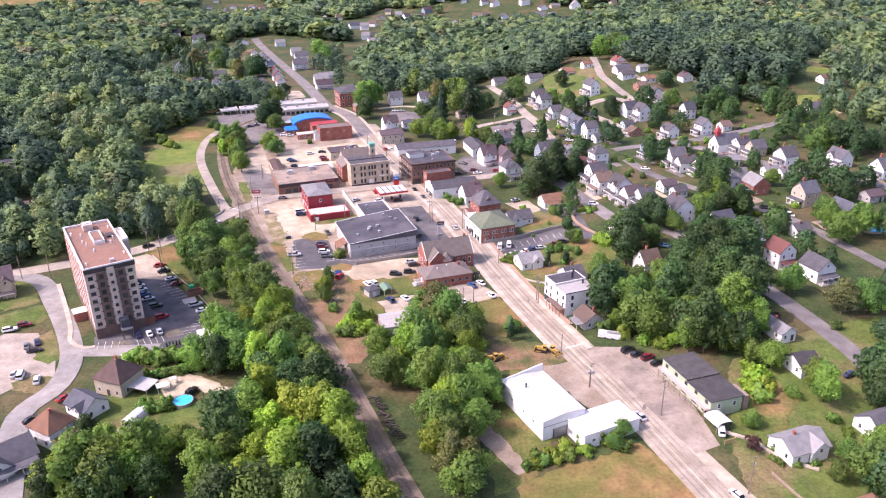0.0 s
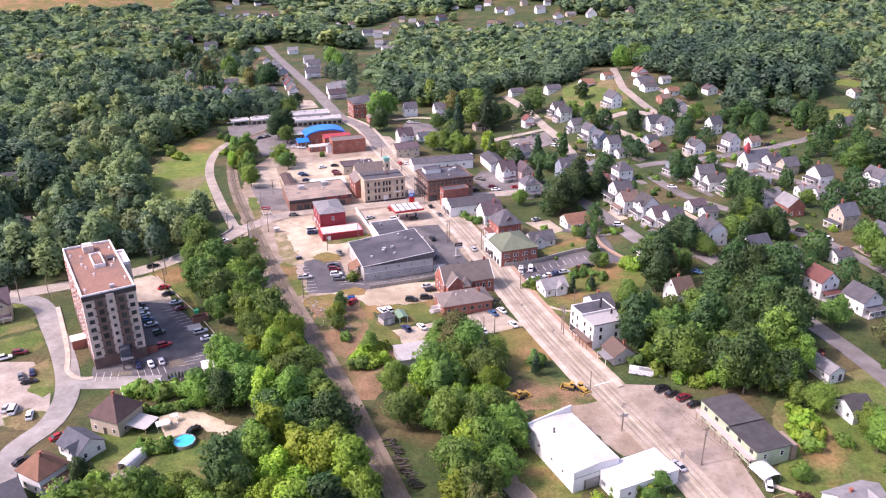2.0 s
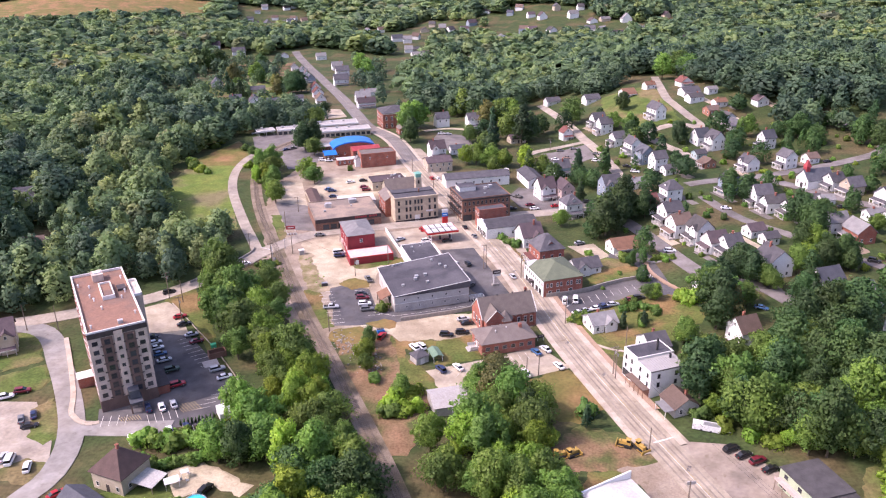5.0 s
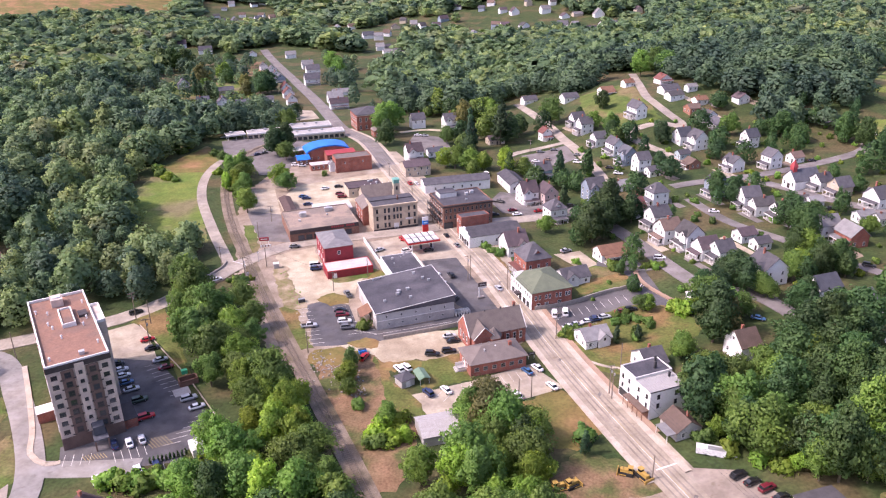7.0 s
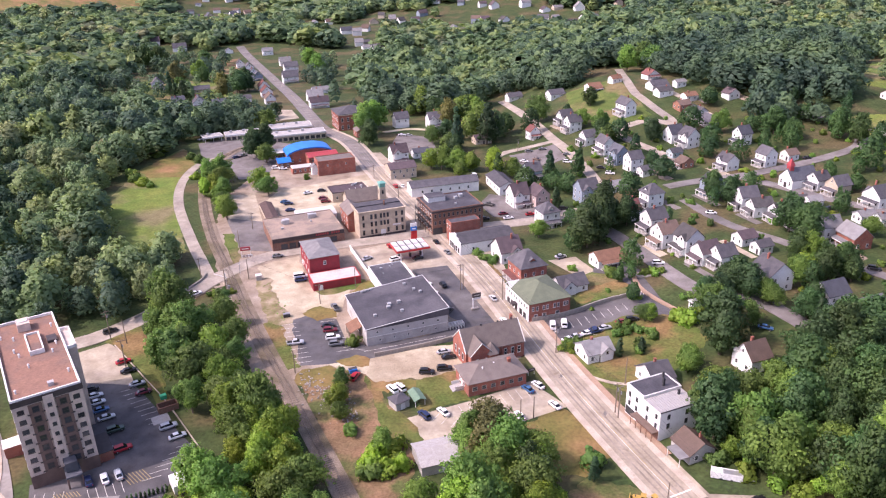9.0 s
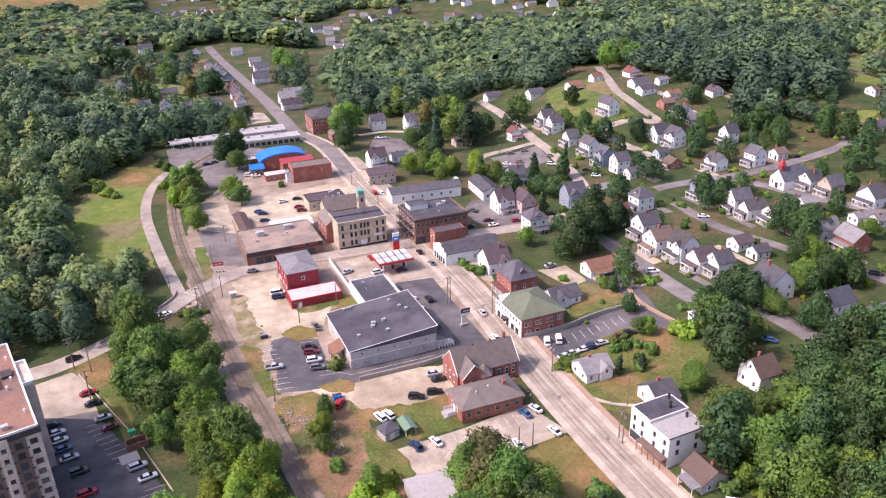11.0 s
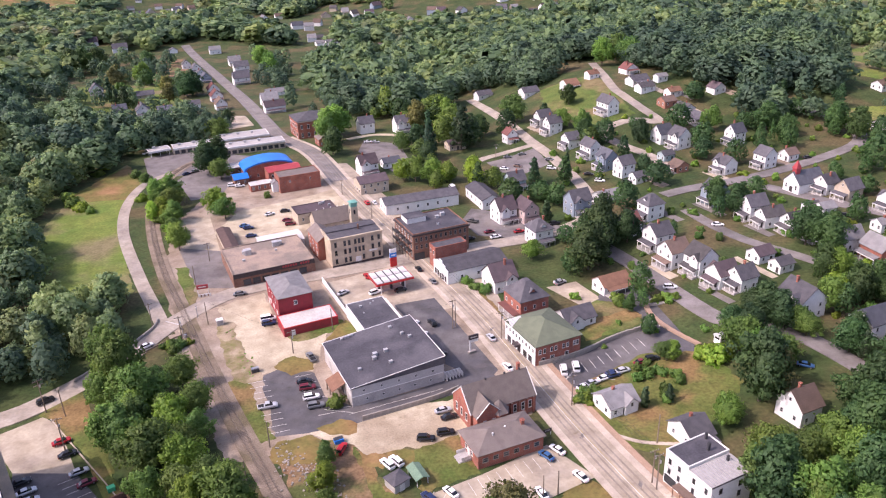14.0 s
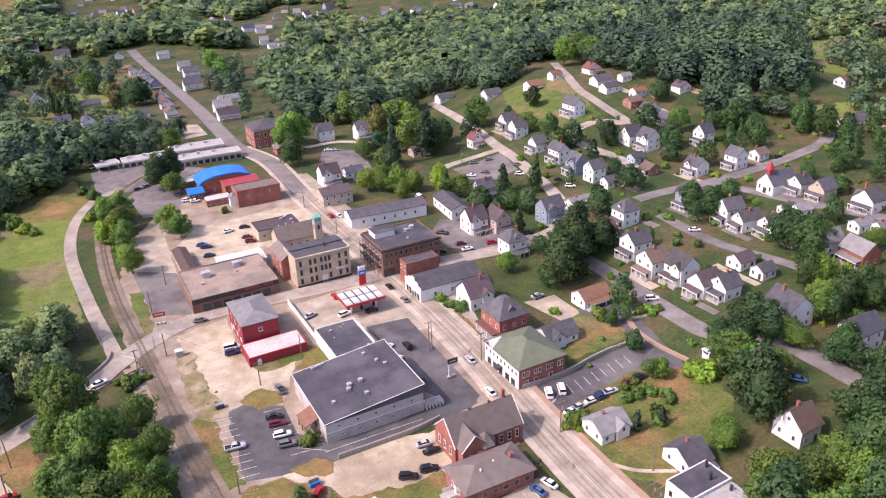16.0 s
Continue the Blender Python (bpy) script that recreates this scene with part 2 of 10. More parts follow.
for nm, a, b in (("grey", (0.125, 0.12, 0.13), (0.09, 0.087, 0.097)), ("pale", (0.27, 0.262, 0.262), (0.21, 0.205, 0.205)), ("mauve", (0.125, 0.094, 0.10), (0.095, 0.073, 0.08)),
                 ("maroon", (0.20, 0.085, 0.075), (0.16, 0.075, 0.065)), ("brown", (0.185, 0.13, 0.105), (0.145, 0.105, 0.085)), ("rust", (0.27, 0.145, 0.095), (0.215, 0.12, 0.08)),
                 ("charcoal", (0.075, 0.07, 0.072), (0.10, 0.095, 0.095)), ("slate", (0.115, 0.12, 0.138), (0.088, 0.092, 0.108)), ("darkbrown", (0.10, 0.068, 0.062), (0.13, 0.088, 0.078)),
                 ("greenroof", (0.152, 0.172, 0.118), (0.128, 0.148, 0.102)), ("taupe", (0.22, 0.185, 0.165), (0.18, 0.15, 0.135))):
    shingle_mat("roof_" + nm, a, b)
for nm, a, b in (("white", (0.79, 0.79, 0.78), (0.72, 0.72, 0.71)), ("pink", (0.55, 0.43, 0.40), (0.48, 0.37, 0.345)), ("bluegrey", (0.27, 0.32, 0.38), (0.23, 0.28, 0.33)),
                 ("tan", (0.50, 0.43, 0.34), (0.44, 0.375, 0.29)), ("teal", (0.40, 0.50, 0.52), (0.35, 0.44, 0.46)), ("rustwall", (0.36, 0.17, 0.12), (0.3, 0.145, 0.10)),
                 ("greywall", (0.45, 0.43, 0.41), (0.38, 0.365, 0.35)), ("greenwall", (0.40, 0.47, 0.33), (0.34, 0.40, 0.28)), ("redwall", (0.29, 0.032, 0.042), (0.235, 0.03, 0.038)),
                 ("greybands", (0.50, 0.49, 0.48), (0.43, 0.42, 0.41))):
    siding_mat("wall_" + nm, a, b)
brick_mat("wall_brick", (0.35, 0.125, 0.085), (0.285, 0.10, 0.07), (0.28, 0.2, 0.17))
brick_mat("wall_brickbrown", (0.24, 0.125, 0.085), (0.195, 0.10, 0.072), (0.25, 0.19, 0.15))
brick_mat("wall_beige", (0.53, 0.44, 0.325), (0.47, 0.39, 0.285), (0.44, 0.37, 0.29))
brick_mat("wall_tower", (0.60, 0.49, 0.42), (0.54, 0.44, 0.375), (0.5, 0.42, 0.36))
brick_mat("wall_towerdark", (0.185, 0.12, 0.10), (0.15, 0.10, 0.085), (0.16, 0.12, 0.1))
brick_mat("wall_block", (0.48, 0.46, 0.43), (0.43, 0.41, 0.385), (0.36, 0.345, 0.32), 1.0)
rough_mat("trim_white", (0.76, 0.74, 0.71), (0.68, 0.66, 0.63), 0.8, 5, 0.6)
rough_mat("trim_dark", (0.055, 0.045, 0.045), (0.075, 0.06, 0.06), 0.8, 5, 0.6)
rough_mat("blue_metal", (0.015, 0.19, 0.62), (0.02, 0.165, 0.54), 0.3, 4, 0.4, third=(0.03, 0.22, 0.6), tscale=0.2)
rough_mat("red_metal", (0.40, 0.065, 0.07), (0.34, 0.055, 0.06), 0.3, 4, 0.5)
rough_mat("red_paint", (0.55, 0.04, 0.035), (0.47, 0.035, 0.035), 0.6, 4, 0.5)
rough_mat("teal_paint", (0.18, 0.42, 0.35), (0.15, 0.37, 0.31), 0.6, 4, 0.6)
rough_mat("green_awning", (0.16, 0.25, 0.17), (0.13, 0.21, 0.145), 0.6, 4, 0.7)
rough_mat("machine_yellow", (0.54, 0.34, 0.08), (0.42, 0.27, 0.07), 0.8, 5, 0.5)
rough_mat("rubber", (0.02, 0.02, 0.02), (0.03, 0.03, 0.03), 1, 5, 0.8)
rough_mat("plastic_green", (0.05, 0.5, 0.25), (0.045, 0.43, 0.21), 1, 5, 0.5)
rough_mat("rust_walk", (0.40, 0.27, 0.19), (0.33, 0.23, 0.16), 0.4, 4, 0.9)
rough_mat("slab_grey", (0.42, 0.40, 0.38), (0.36, 0.34, 0.32), 1, 5, 0.9)
rough_mat("tarp", (0.70, 0.70, 0.68), (0.6, 0.6, 0.58), 1, 5, 0.6)


def glass_mat(name, colour, rough=0.12):
    m, n, l, p = shader(name, rough, 0.0, 0.6)
    tc = n.new("ShaderNodeTexCoord")
    oi = n.new("ShaderNodeObjectInfo")
    r = n.new("ShaderNodeMapRange")
    r.inputs[3].default_value, r.inputs[4].default_value = 0.5, 1.9
    l.new(oi.outputs["Random"], r.inputs[0])
    hsv = n.new("ShaderNodeHueSaturation")
    hsv.inputs["Color"].default_value = (*colour, 1)
    l.new(r.outputs[0], hsv.inputs["Value"])
    l.new(hsv.outputs[0], p.inputs["Base Color"])
    return m


glass_mat("glass", (0.03, 0.034, 0.04))
glass_mat("car_glass", (0.012, 0.014, 0.017), 0.06)
wm, wnn, wl, wp = shader("pool_water", 0.08, 0.0, 0.5)
wtc = wnn.new("ShaderNodeTexCoord")
wl.new(mixer(wnn, wl, noise_of(wnn, wl, wtc.outputs["Object"], 0.8, 3), (0.02, 0.40, 0.55), (0.04, 0.52, 0.64)), wp.inputs["Base Color"])
leaf_mat("leaf_mid", (0.140, 0.236, 0.056), (0.200, 0.306, 0.068))
leaf_mat("leaf_bright", (0.225, 0.340, 0.046), (0.305, 0.410, 0.060))
leaf_mat("leaf_dark", (0.056, 0.114, 0.044), (0.090, 0.158, 0.056))
leaf_mat("leaf_olive", (0.130, 0.145, 0.055), (0.255, 0.250, 0.095))
leaf_mat("leaf_needle", (0.044, 0.092, 0.048), (0.090, 0.156, 0.076), 0.2)
leaf_mat("leaf_wood", (0.98, 1.02, 1.06), (1.26, 1.24, 1.24), 0.0, 0.0, (0.80, 0.84, 0.92), (1.18, 1.15, 1.0), kinds=(
    (0.0, (0.062, 0.108, 0.078)), (0.22, (0.100, 0.165, 0.100)), (0.45, (0.151, 0.237, 0.125)), (0.62, (0.192, 0.276, 0.131)), (0.78, (0.229, 0.294, 0.122)), (0.92, (0.211, 0.235, 0.138)), (1.0, (0.221, 0.207, 0.140))))
leaf_mat("leaf_plum", (0.069, 0.030, 0.038), (0.127, 0.050, 0.061))
leaf_mat("leaf_grass", (0.09, 0.145, 0.035), (0.19, 0.25, 0.06))


# ---- helpers of the build ----
def ramp(a, b, v):
    t = min(1.0, max(0.0, (v - a) / (b - a)))
    return t * t * (3 - 2 * t)


def ground_z(x, y):
    """Height of the land: level town, a slope to the east, the valley behind, ridges beyond."""
    z = 7 * ramp(28, 110, x) * ramp(120, 260, y) + 8 * ramp(100, 260, x) * ramp(200, 420, y)
    z += -24 * ramp(480, 950, y)
    z += 17 * ramp(450, 590, y) * ramp(30, 120, x) * (1 - ramp(720, 1000, y)) * (1 - 0.75 * ramp(240, 330, x))
    z += 14 * ramp(170, 330, -x) * ramp(250, 420, y) * (1 - ramp(650, 950, y))
    z += 70 * ramp(1150, 2600, y) + 26 * ramp(1000, 1300, y) * math.sin(x / 150 + 0.6) * math.sin(y / 190)
    return z


def add_box(bm, cx, cy, cz, sx, sy, sz, rot=0.0):
    c, s = math.cos(radians(rot)), math.sin(radians(rot))
    v = []
    for dz in (-0.5, 0.5):
        for dx, dy in ((-0.5, -0.5), (0.5, -0.5), (0.5, 0.5), (-0.5, 0.5)):
            x, y = dx * sx, dy * sy
            v.append(bm.verts.new((cx + c * x - s * y, cy + s * x + c * y, cz + dz * sz)))
    for f in ((3, 2, 1, 0), (4, 5, 6, 7), (0, 1, 5, 4), (1, 2, 6, 5), (2, 3, 7, 6), (3, 0, 4, 7)):
        bm.faces.new([v[i] for i in f])
    return v


def add_prism(bm, outline, z0, z1):
    lo = [bm.verts.new((x, y, z0)) for x, y in outline]
    hi = [bm.verts.new((x, y, z1)) for x, y in outline]
    k = len(outline)
    bm.faces.new(lo[::-1])
    bm.faces.new(hi)
    for i in range(k):
        bm.faces.new((lo[i], lo[(i + 1) % k], hi[(i + 1) % k], hi[i]))


def add_tube(bm, p, q, r0, r1=None, sides=8):
    p, q = Vector(p), Vector(q)
    r1 = r0 if r1 is None else r1
    rot = (q - p).to_track_quat("Z", "Y").to_matrix()
    rings = []
    for base, r in ((p, r0), (q, r1)):
        rings.append([bm.verts.new(base + rot @ Vector((r * math.cos(2 * math.pi * i / sides), r * math.sin(2 * math.pi * i / sides), 0))) for i in range(sides)])
    for i in range(sides):
        j = (i + 1) % sides
        bm.faces.new((rings[0][i], rings[0][j], rings[1][j], rings[1][i]))
    bm.faces.new(rings[0][::-1])
    bm.faces.new(rings[1])


def poly(bm, pts):
    bm.faces.new([bm.verts.new(p) for p in pts])


def mesh_of(name, bm, material):
    me = bpy.data.meshes.new(name)
    bmesh.ops.recalc_face_normals(bm, faces=bm.faces)
    bm.to_mesh(me)
    bm.free()
    if material:
        me.materials.append(M[material])
    return me


def part(name, bm, material, parent, label=""):
    """One mesh under a thing or a part; bm may be a finished mesh."""
    me = bm if isinstance(bm, bpy.types.Mesh) else mesh_of(name, bm, material)
    ob = new(name, me)
    ob.parent = parent
    return tagged(ob, label)


def thing(name, x, y, rot=0.0, label="", category="", group="", kind="", z=None):
    e = new(name)
    e.empty_display_size = 0.5
    e.matrix_basis = pose(x, y, ground_z(x, y) if z is None else z, 0, 0, rot)
    return tagged(e, label, category, group, kind)


def structure(name, bm, material, label=""):
    return tagged(new(name, mesh_of(name, bm, material)), label, "", "", "structure")

# ---- the land ----
def axis(stops):
    out = []
    for a, b, step in stops:
        out += list(np.arange(a, b, step))
    return out + [stops[-1][1]]


gx = axis(((-3600, -900, 180), (-900, -360, 36), (-360, 360, 6), (360, 900, 36), (900, 3600, 180)))
gy = axis(((-900, 60, 96), (60, 720, 6), (720, 1200, 24), (1200, 2000, 40), (2000, 4700, 180)))
gv = [(x, y, ground_z(x, y)) for y in gy for x in gx]
nx = len(gx)
gf = [(j * nx + i, j * nx + i + 1, (j + 1) * nx + i + 1, (j + 1) * nx + i) for j in range(len(gy) - 1) for i in range(nx - 1)]
gme = bpy.data.meshes.new("ground")
gme.from_pydata(gv, [], gf)
gme.polygons.foreach_set("use_smooth", [True] * len(gme.polygons))
gme.materials.append(M["ground"])
tagged(new("ground", gme), "rolling grassy land with dry brown patches", "", "", "structure")
LOTS = []
OPEN = []           # discs kept free of trees: x, y, radius


def lot(name, material, outline, label, lift=None):
    """A surface draped over the land within an outline, edges turned down."""
    if lift is None:
        LOTS.append(name)
        lift = 0.04 + 0.0026 * len(LOTS)
    if material.name in ("lawn", "lawn_dry", "drygrass", "meadow", "dirt", "gravel", "gravel_brown", "rail_weed_earth") and max(p[1] for p in outline) < 620:
        edge, rnd = [], random.Random(len(outline) * 7 + int(outline[0][0]))
        for (x0, y0), (x1, y1) in zip(outline, outline[1:] + outline[:1]):
            k = max(1, int(math.hypot(x1 - x0, y1 - y0) / 2.2))
            for i in range(k):
                edge.append((x0 + (x1 - x0) * i / k + rnd.uniform(-0.55, 0.55), y0 + (y1 - y0) * i / k + rnd.uniform(-0.55, 0.55)))
        outline = edge
    if "car_park" in name and outline[0][1] > 420:
        mx, my = sum(p[0] for p in outline) / len(outline), sum(p[1] for p in outline) / len(outline)
        r = 0.5 * min(max(p[0] for p in outline) - min(p[0] for p in outline), max(p[1] for p in outline) - min(p[1] for p in outline))
        OPEN.extend(((mx, my, r + 2), (mx * (1 - r / my), my - r, r), (mx * (1 - 2 * r / my), my - 2 * r, r * 0.8)))
    bm = bmesh.new()
    f = bm.faces.new([bm.verts.new((x, y, 0)) for x, y in outline])
    xs, ys = [p[0] for p in outline], [p[1] for p in outline]
    step = 6.0 if max(ys) < 700 else 20.0
    for k in range(int(min(xs) // step) + 1, int(max(xs) // step) + 1):
        bmesh.ops.bisect_plane(bm, geom=bm.verts[:] + bm.edges[:] + bm.faces[:], plane_co=(k * step, 0, 0), plane_no=(1, 0, 0))
    for k in range(int(min(ys) // step) + 1, int(max(ys) // step) + 1):
        bmesh.ops.bisect_plane(bm, geom=bm.verts[:] + bm.edges[:] + bm.faces[:], plane_co=(0, k * step, 0), plane_no=(0, 1, 0))
    for v in bm.verts:
        v.co.z = ground_z(v.co.x, v.co.y) + lift
    if bm.faces[:][0].normal.z < 0 or sum(fc.calc_area() * fc.normal.z for fc in bm.faces) < 0:
        bmesh.ops.reverse_faces(bm, faces=bm.faces)
    rim = [e for e in bm.edges if e.is_boundary]
    out = {}
    for e in rim:
        p, q = e.verts[0].co, e.verts[1].co
        n = Vector((q.y - p.y, p.x - q.x, 0)).normalized()
        if n.dot((p + q) / 2 - e.link_faces[0].calc_center_median()) < 0:
            n = -n
        for v in e.verts:
            key = (round(v.co.x, 3), round(v.co.y, 3))
            out[key] = out.get(key, Vector((0, 0, 0))) + n
    soft = material.name in ("lawn", "lawn_dry", "drygrass", "meadow", "dirt", "gravel", "gravel_brown", "rail_weed_earth")
    ext = bmesh.ops.extrude_edge_only(bm, edges=rim)
    for v in ext["geom"]:
        if isinstance(v, bmesh.types.BMVert):
            n = out.get((round(v.co.x, 3), round(v.co.y, 3)))
            if soft and n is not None and n.length > 0.1:
                v.co += n.normalized() * (0.9 + 0.5 * math.sin(v.co.x * 1.7 + v.co.y))
                v.co.z = ground_z(v.co.x, v.co.y) - 0.03
            else:
                v.co.z -= 0.25
    me = bpy.data.meshes.new(name)
    bm.to_mesh(me)
    bm.free()
    me.materials.append(material)
    return tagged(new(name, me), label, "", "", "structure")


def smooth_line(pts, step=4.0):
    """A curve through the given points."""
    out = []
    for i in range(len(pts) - 1):
        p0, p1, p2, p3 = (Vector(pts[max(0, min(len(pts) - 1, k))]) for k in (i - 1, i, i + 1, i + 2))
        n = max(2, int((p2 - p1).length / step))
        for k in range(n):
            t = k / n
            out.append(0.5 * (2 * p1 + (p2 - p0) * t + (2 * p0 - 5 * p1 + 4 * p2 - p3) * t * t + (3 * p1 - p0 - 3 * p2 + p3) * t ** 3))
    return out + [Vector(pts[-1])]


def sideways(line, i):
    a, b = line[max(0, i - 1)], line[min(len(line) - 1, i + 1)]
    d = (b - a).normalized()
    return Vector((-d.y, d.x))


def add_strip(bm, line, left, right, lift, thick=0.25, z=None):
    """A ribbon along a line, from offset left to offset right of it, on the land."""
    prev = None
    for i, p in enumerate(line):
        s = sideways(line, i)
        cur = []
        for off, dz in ((left, -thick), (left, 0), ((left + right) / 2, 0.02), (right, 0), (right, -thick)):
            q = p + s * off
            base = ground_z(q.x, q.y) if z is None else z(q.x, q.y)
            cur.append(bm.verts.new((q.x, q.y, base + lift + dz + 0.0004 * max(0, q.y - 500))))
        if prev:
            for k in range(4):
                bm.faces.new((prev[k], prev[k + 1], cur[k + 1], cur[k]))
        prev = cur


def road(name, pts, width, material, label, lift=0.12, clear=True):
    line = smooth_line(pts)
    bm = bmesh.new()
    add_strip(bm, line, width / 2, -width / 2, lift)
    for f in bm.faces:
        f.smooth = False
    if clear:
        for p in line[::2]:
            OPEN.append((p.x, p.y, width / 2 + (3 if p.y < 560 else 16)))
    return structure(name, bm, material, label), line


MAIN = [(90, 68), (75, 110), (63.2, 144.5), (50.6, 181.5), (34.3, 226.7), (20.2, 269.6), (5.0, 325), (-13, 377), (-29.7, 421.8), (-46.8, 471.2), (-64, 525), (-85, 563), (-100, 610), (-117, 668), (-140, 743), (-183, 874), (-231, 1004), (-247, 1049)]
CROSS = [(-215, 262), (-170, 272), (-137, 288), (-125, 296), (-109, 316), (-99, 336), (-85, 354), (-69, 362), (-39, 370), (-12, 378), (9, 383), (28, 387), (51, 394), (66, 404)]
RAIL = [(22, 85), (10, 108), (-9.4, 146), (-32.4, 201.9), (-55.1, 252.2), (-64, 271), (-80.6, 308.2), (-96, 345), (-110, 378), (-123, 415), (-132, 450), (-135, 483), (-130, 510), (-117, 530), (-98, 540)]
lot("near_lawn", M["lawn"], [(86, 197), (109, 210), (144, 220), (114, 138), (72, 139), (74, 158)], "mottled green lawns behind the shop strip")
lot("warehouse_lawn", M["lawn_dry"], [(20, 199), (30, 199), (33, 175), (21, 150), (12, 145), (11, 165)], "thin grass round the warehouse")
lot("rail_gravel", M["gravel_brown"], [(-97, 330), (-93, 331), (-76, 297), (-68, 276), (-63, 264), (-69, 266), (-79, 288), (-91, 316)], "pale gravel shoulder beside the rails")
lot("town_ground", M["gravel_brown"], [(-98, 338), (-62, 268), (-50, 262), (-30, 284), (-6, 288), (8, 270), (14, 284), (-8, 360), (-30, 420), (-52, 480), (-70, 500), (-92, 492), (-106, 470), (-118, 425), (-110, 385)], "bare stony ground between the shops")
lot("street_front", M["concrete"], [(16, 296), (24, 279), (60, 176), (78, 130), (71, 126), (54, 176), (18, 278), (4, 322), (-15, 376), (-32, 424), (-50, 474), (-58, 500), (-44, 500), (-22, 440), (-6, 394), (2, 372), (12, 344)], "pale worn verge along the street")
lot("forecourt", M["asphalt"], [(-121, 267), (-105, 265), (-77, 232), (-81, 227), (-82, 216), (-105, 211), (-114, 217), (-116, 222), (-107, 225)], "dark asphalt car park beside the apartment tower")
lot("apron", M["concrete"], [(-133, 282), (-122, 290), (-116, 285), (-105, 265), (-121, 267)], "pale concrete apron behind the tower")
lot("gravel_yard", M["gravel"], [(-95, 332), (-87, 346), (-70, 356), (-62, 328), (-46, 327), (-47, 318), (-49, 303), (-60, 304), (-68, 302), (-78, 322)], "bare pale gravel yard by the crossing")
lot("store_car_park", M["asphalt"], [(-68, 299), (-60, 305), (-49, 302), (-45, 289), (-33, 281), (-39, 274), (-58, 273)], "dark striped asphalt car park of the store")
lot("drive", M["gravel"], [(-48, 273), (-35, 278), (-6, 284), (-6, 276), (-9, 264), (-23, 265), (-30, 259), (-40, 269)], "pale worn gravel drive")
lot("office_car_park", M["concrete"], [(-26, 244), (-16, 248), (-6, 252), (12, 261), (21, 248), (8, 242), (-4, 235), (-19, 233), (-26, 235)], "sunlit concrete car park beside the brick office")
lot("rear_car_park", M["gravel"], [(-91, 438), (-60, 453), (-39, 467), (-32, 437), (-66, 404), (-98, 413)], "broad pale gravel car park behind the shops")
lot("side_car_park", M["asphalt_old"], [(-110, 401), (-92, 395), (-81, 361), (-95, 363)], "patched asphalt car park by the discount store")
lot("verge_yard", M["concrete"], [(-122, 431), (-103, 433), (-92, 395), (-108, 400)], "weathered concrete yard beside the rails")
lot("fuel_forecourt", M["concrete"], [(-50, 359), (-24, 371), (-11, 371), (0, 336), (-9, 334), (-25, 342), (-41, 343)], "pale concrete fuel station forecourt")
lot("bank_car_park", M["asphalt"], [(-24, 340), (-10, 343), (5, 296), (1, 290), (-10, 301)], "worn asphalt lot between store and street")
lot("hill_car_park", M["asphalt"], [(17, 294), (34, 305), (55, 312), (55, 327), (61, 333), (64, 294), (53, 293), (34, 290), (22, 279)], "fresh dark asphalt car park with white stripes")
lot("strip_car_park", M["lot_tan"], [(47, 211), (58, 209), (67, 197), (71, 161), (64, 158), (47, 198)], "sunlit concrete parking strip before the shop")
lot("warehouse_yard", M["gravel_brown"], [(32, 203), (40, 207), (53, 181), (41, 179), (28, 200)], "brown gravel yard by the white warehouse")
lot("service_drive", M["asphalt"], [(-49, 279), (-38, 283), (-19, 289), (-10, 294), (-3, 298), (4, 293), (-8, 286), (-36, 276)], "dark service drive below the store wall")
lot("mall_car_park", M["asphalt_old"], [(-157, 530), (-140, 545), (-86, 518), (-105, 512), (-121, 496), (-144, 491)], "grey asphalt car park before the shopping strip")
lot("terrace_car_park", M["asphalt_old"], [(-35, 545), (-15, 532), (-10, 493), (-15, 471), (-28, 498), (-38, 520)], "old asphalt lot among trees")
lot("hilltop_car_park", M["asphalt_old"], [(29, 487.2), (56.5, 498.7), (58.9, 472.2), (47, 464), (34, 470)], "weathered brown car park")
lot("meadow", M["meadow"], [(-174, 420), (-174, 470), (-163, 519), (-146, 484), (-141, 431), (-118, 362), (-135, 367), (-152, 371)], "mown light green meadow")
lot("dry_meadow", M["drygrass"], [(-175, 473), (-162, 516), (-147, 486), (-147, 463), (-164, 462)], "sun-dried brown grass")
lot("rail_verge", M["dirt"], [(-55, 264), (-44, 266), (-28, 251), (-22, 225), (-26, 204), (-32, 205), (-45, 235)], "reddish bare earth beside the railway")
lot("rail_shoulder", M["gravel_brown"], [(-96, 349), (-85, 346), (-64, 300), (-57, 270), (-60, 264), (-79, 300)], "bare trampled earth beside the rails")
lot("front_field", M["drygrass"], [(19, 149), (51, 162), (61, 142), (62, 129), (14, 129)], "dry mown field with brown patches")
lot("pad", M["dirt"], [(11, 209), (21, 218), (36, 212), (39, 203), (25, 200), (13, 199)], "churned brown earth with parked machines")
lot("side_lawn", M["drygrass"], [(-7, 235), (8, 241), (20, 247), (29, 228), (20, 220), (-2, 223)], "dry lawn with worn brown edge")
lot("church_lawn", M["lawn_dry"], [(-25, 261), (-10, 268), (-7, 253), (-19, 248)], "browned lawn beside the brick office")
lot("lower_lot", M["road_pale"], [(-154, 215), (-147, 225), (-136, 225), (-122, 207), (-115, 191), (-128, 192), (-135, 181)], "pale concrete lot beside the lane")
lot("hill_lawn", M["lawn_dry"], [(29, 286), (49, 297), (63, 294), (70, 276), (42, 252), (24, 264)], "sloping lawn above the street")
lot("back_road_lawn", M["lawn"], [(43, 336), (52, 325), (54, 314), (40, 310), (38, 325)], "green lawn")
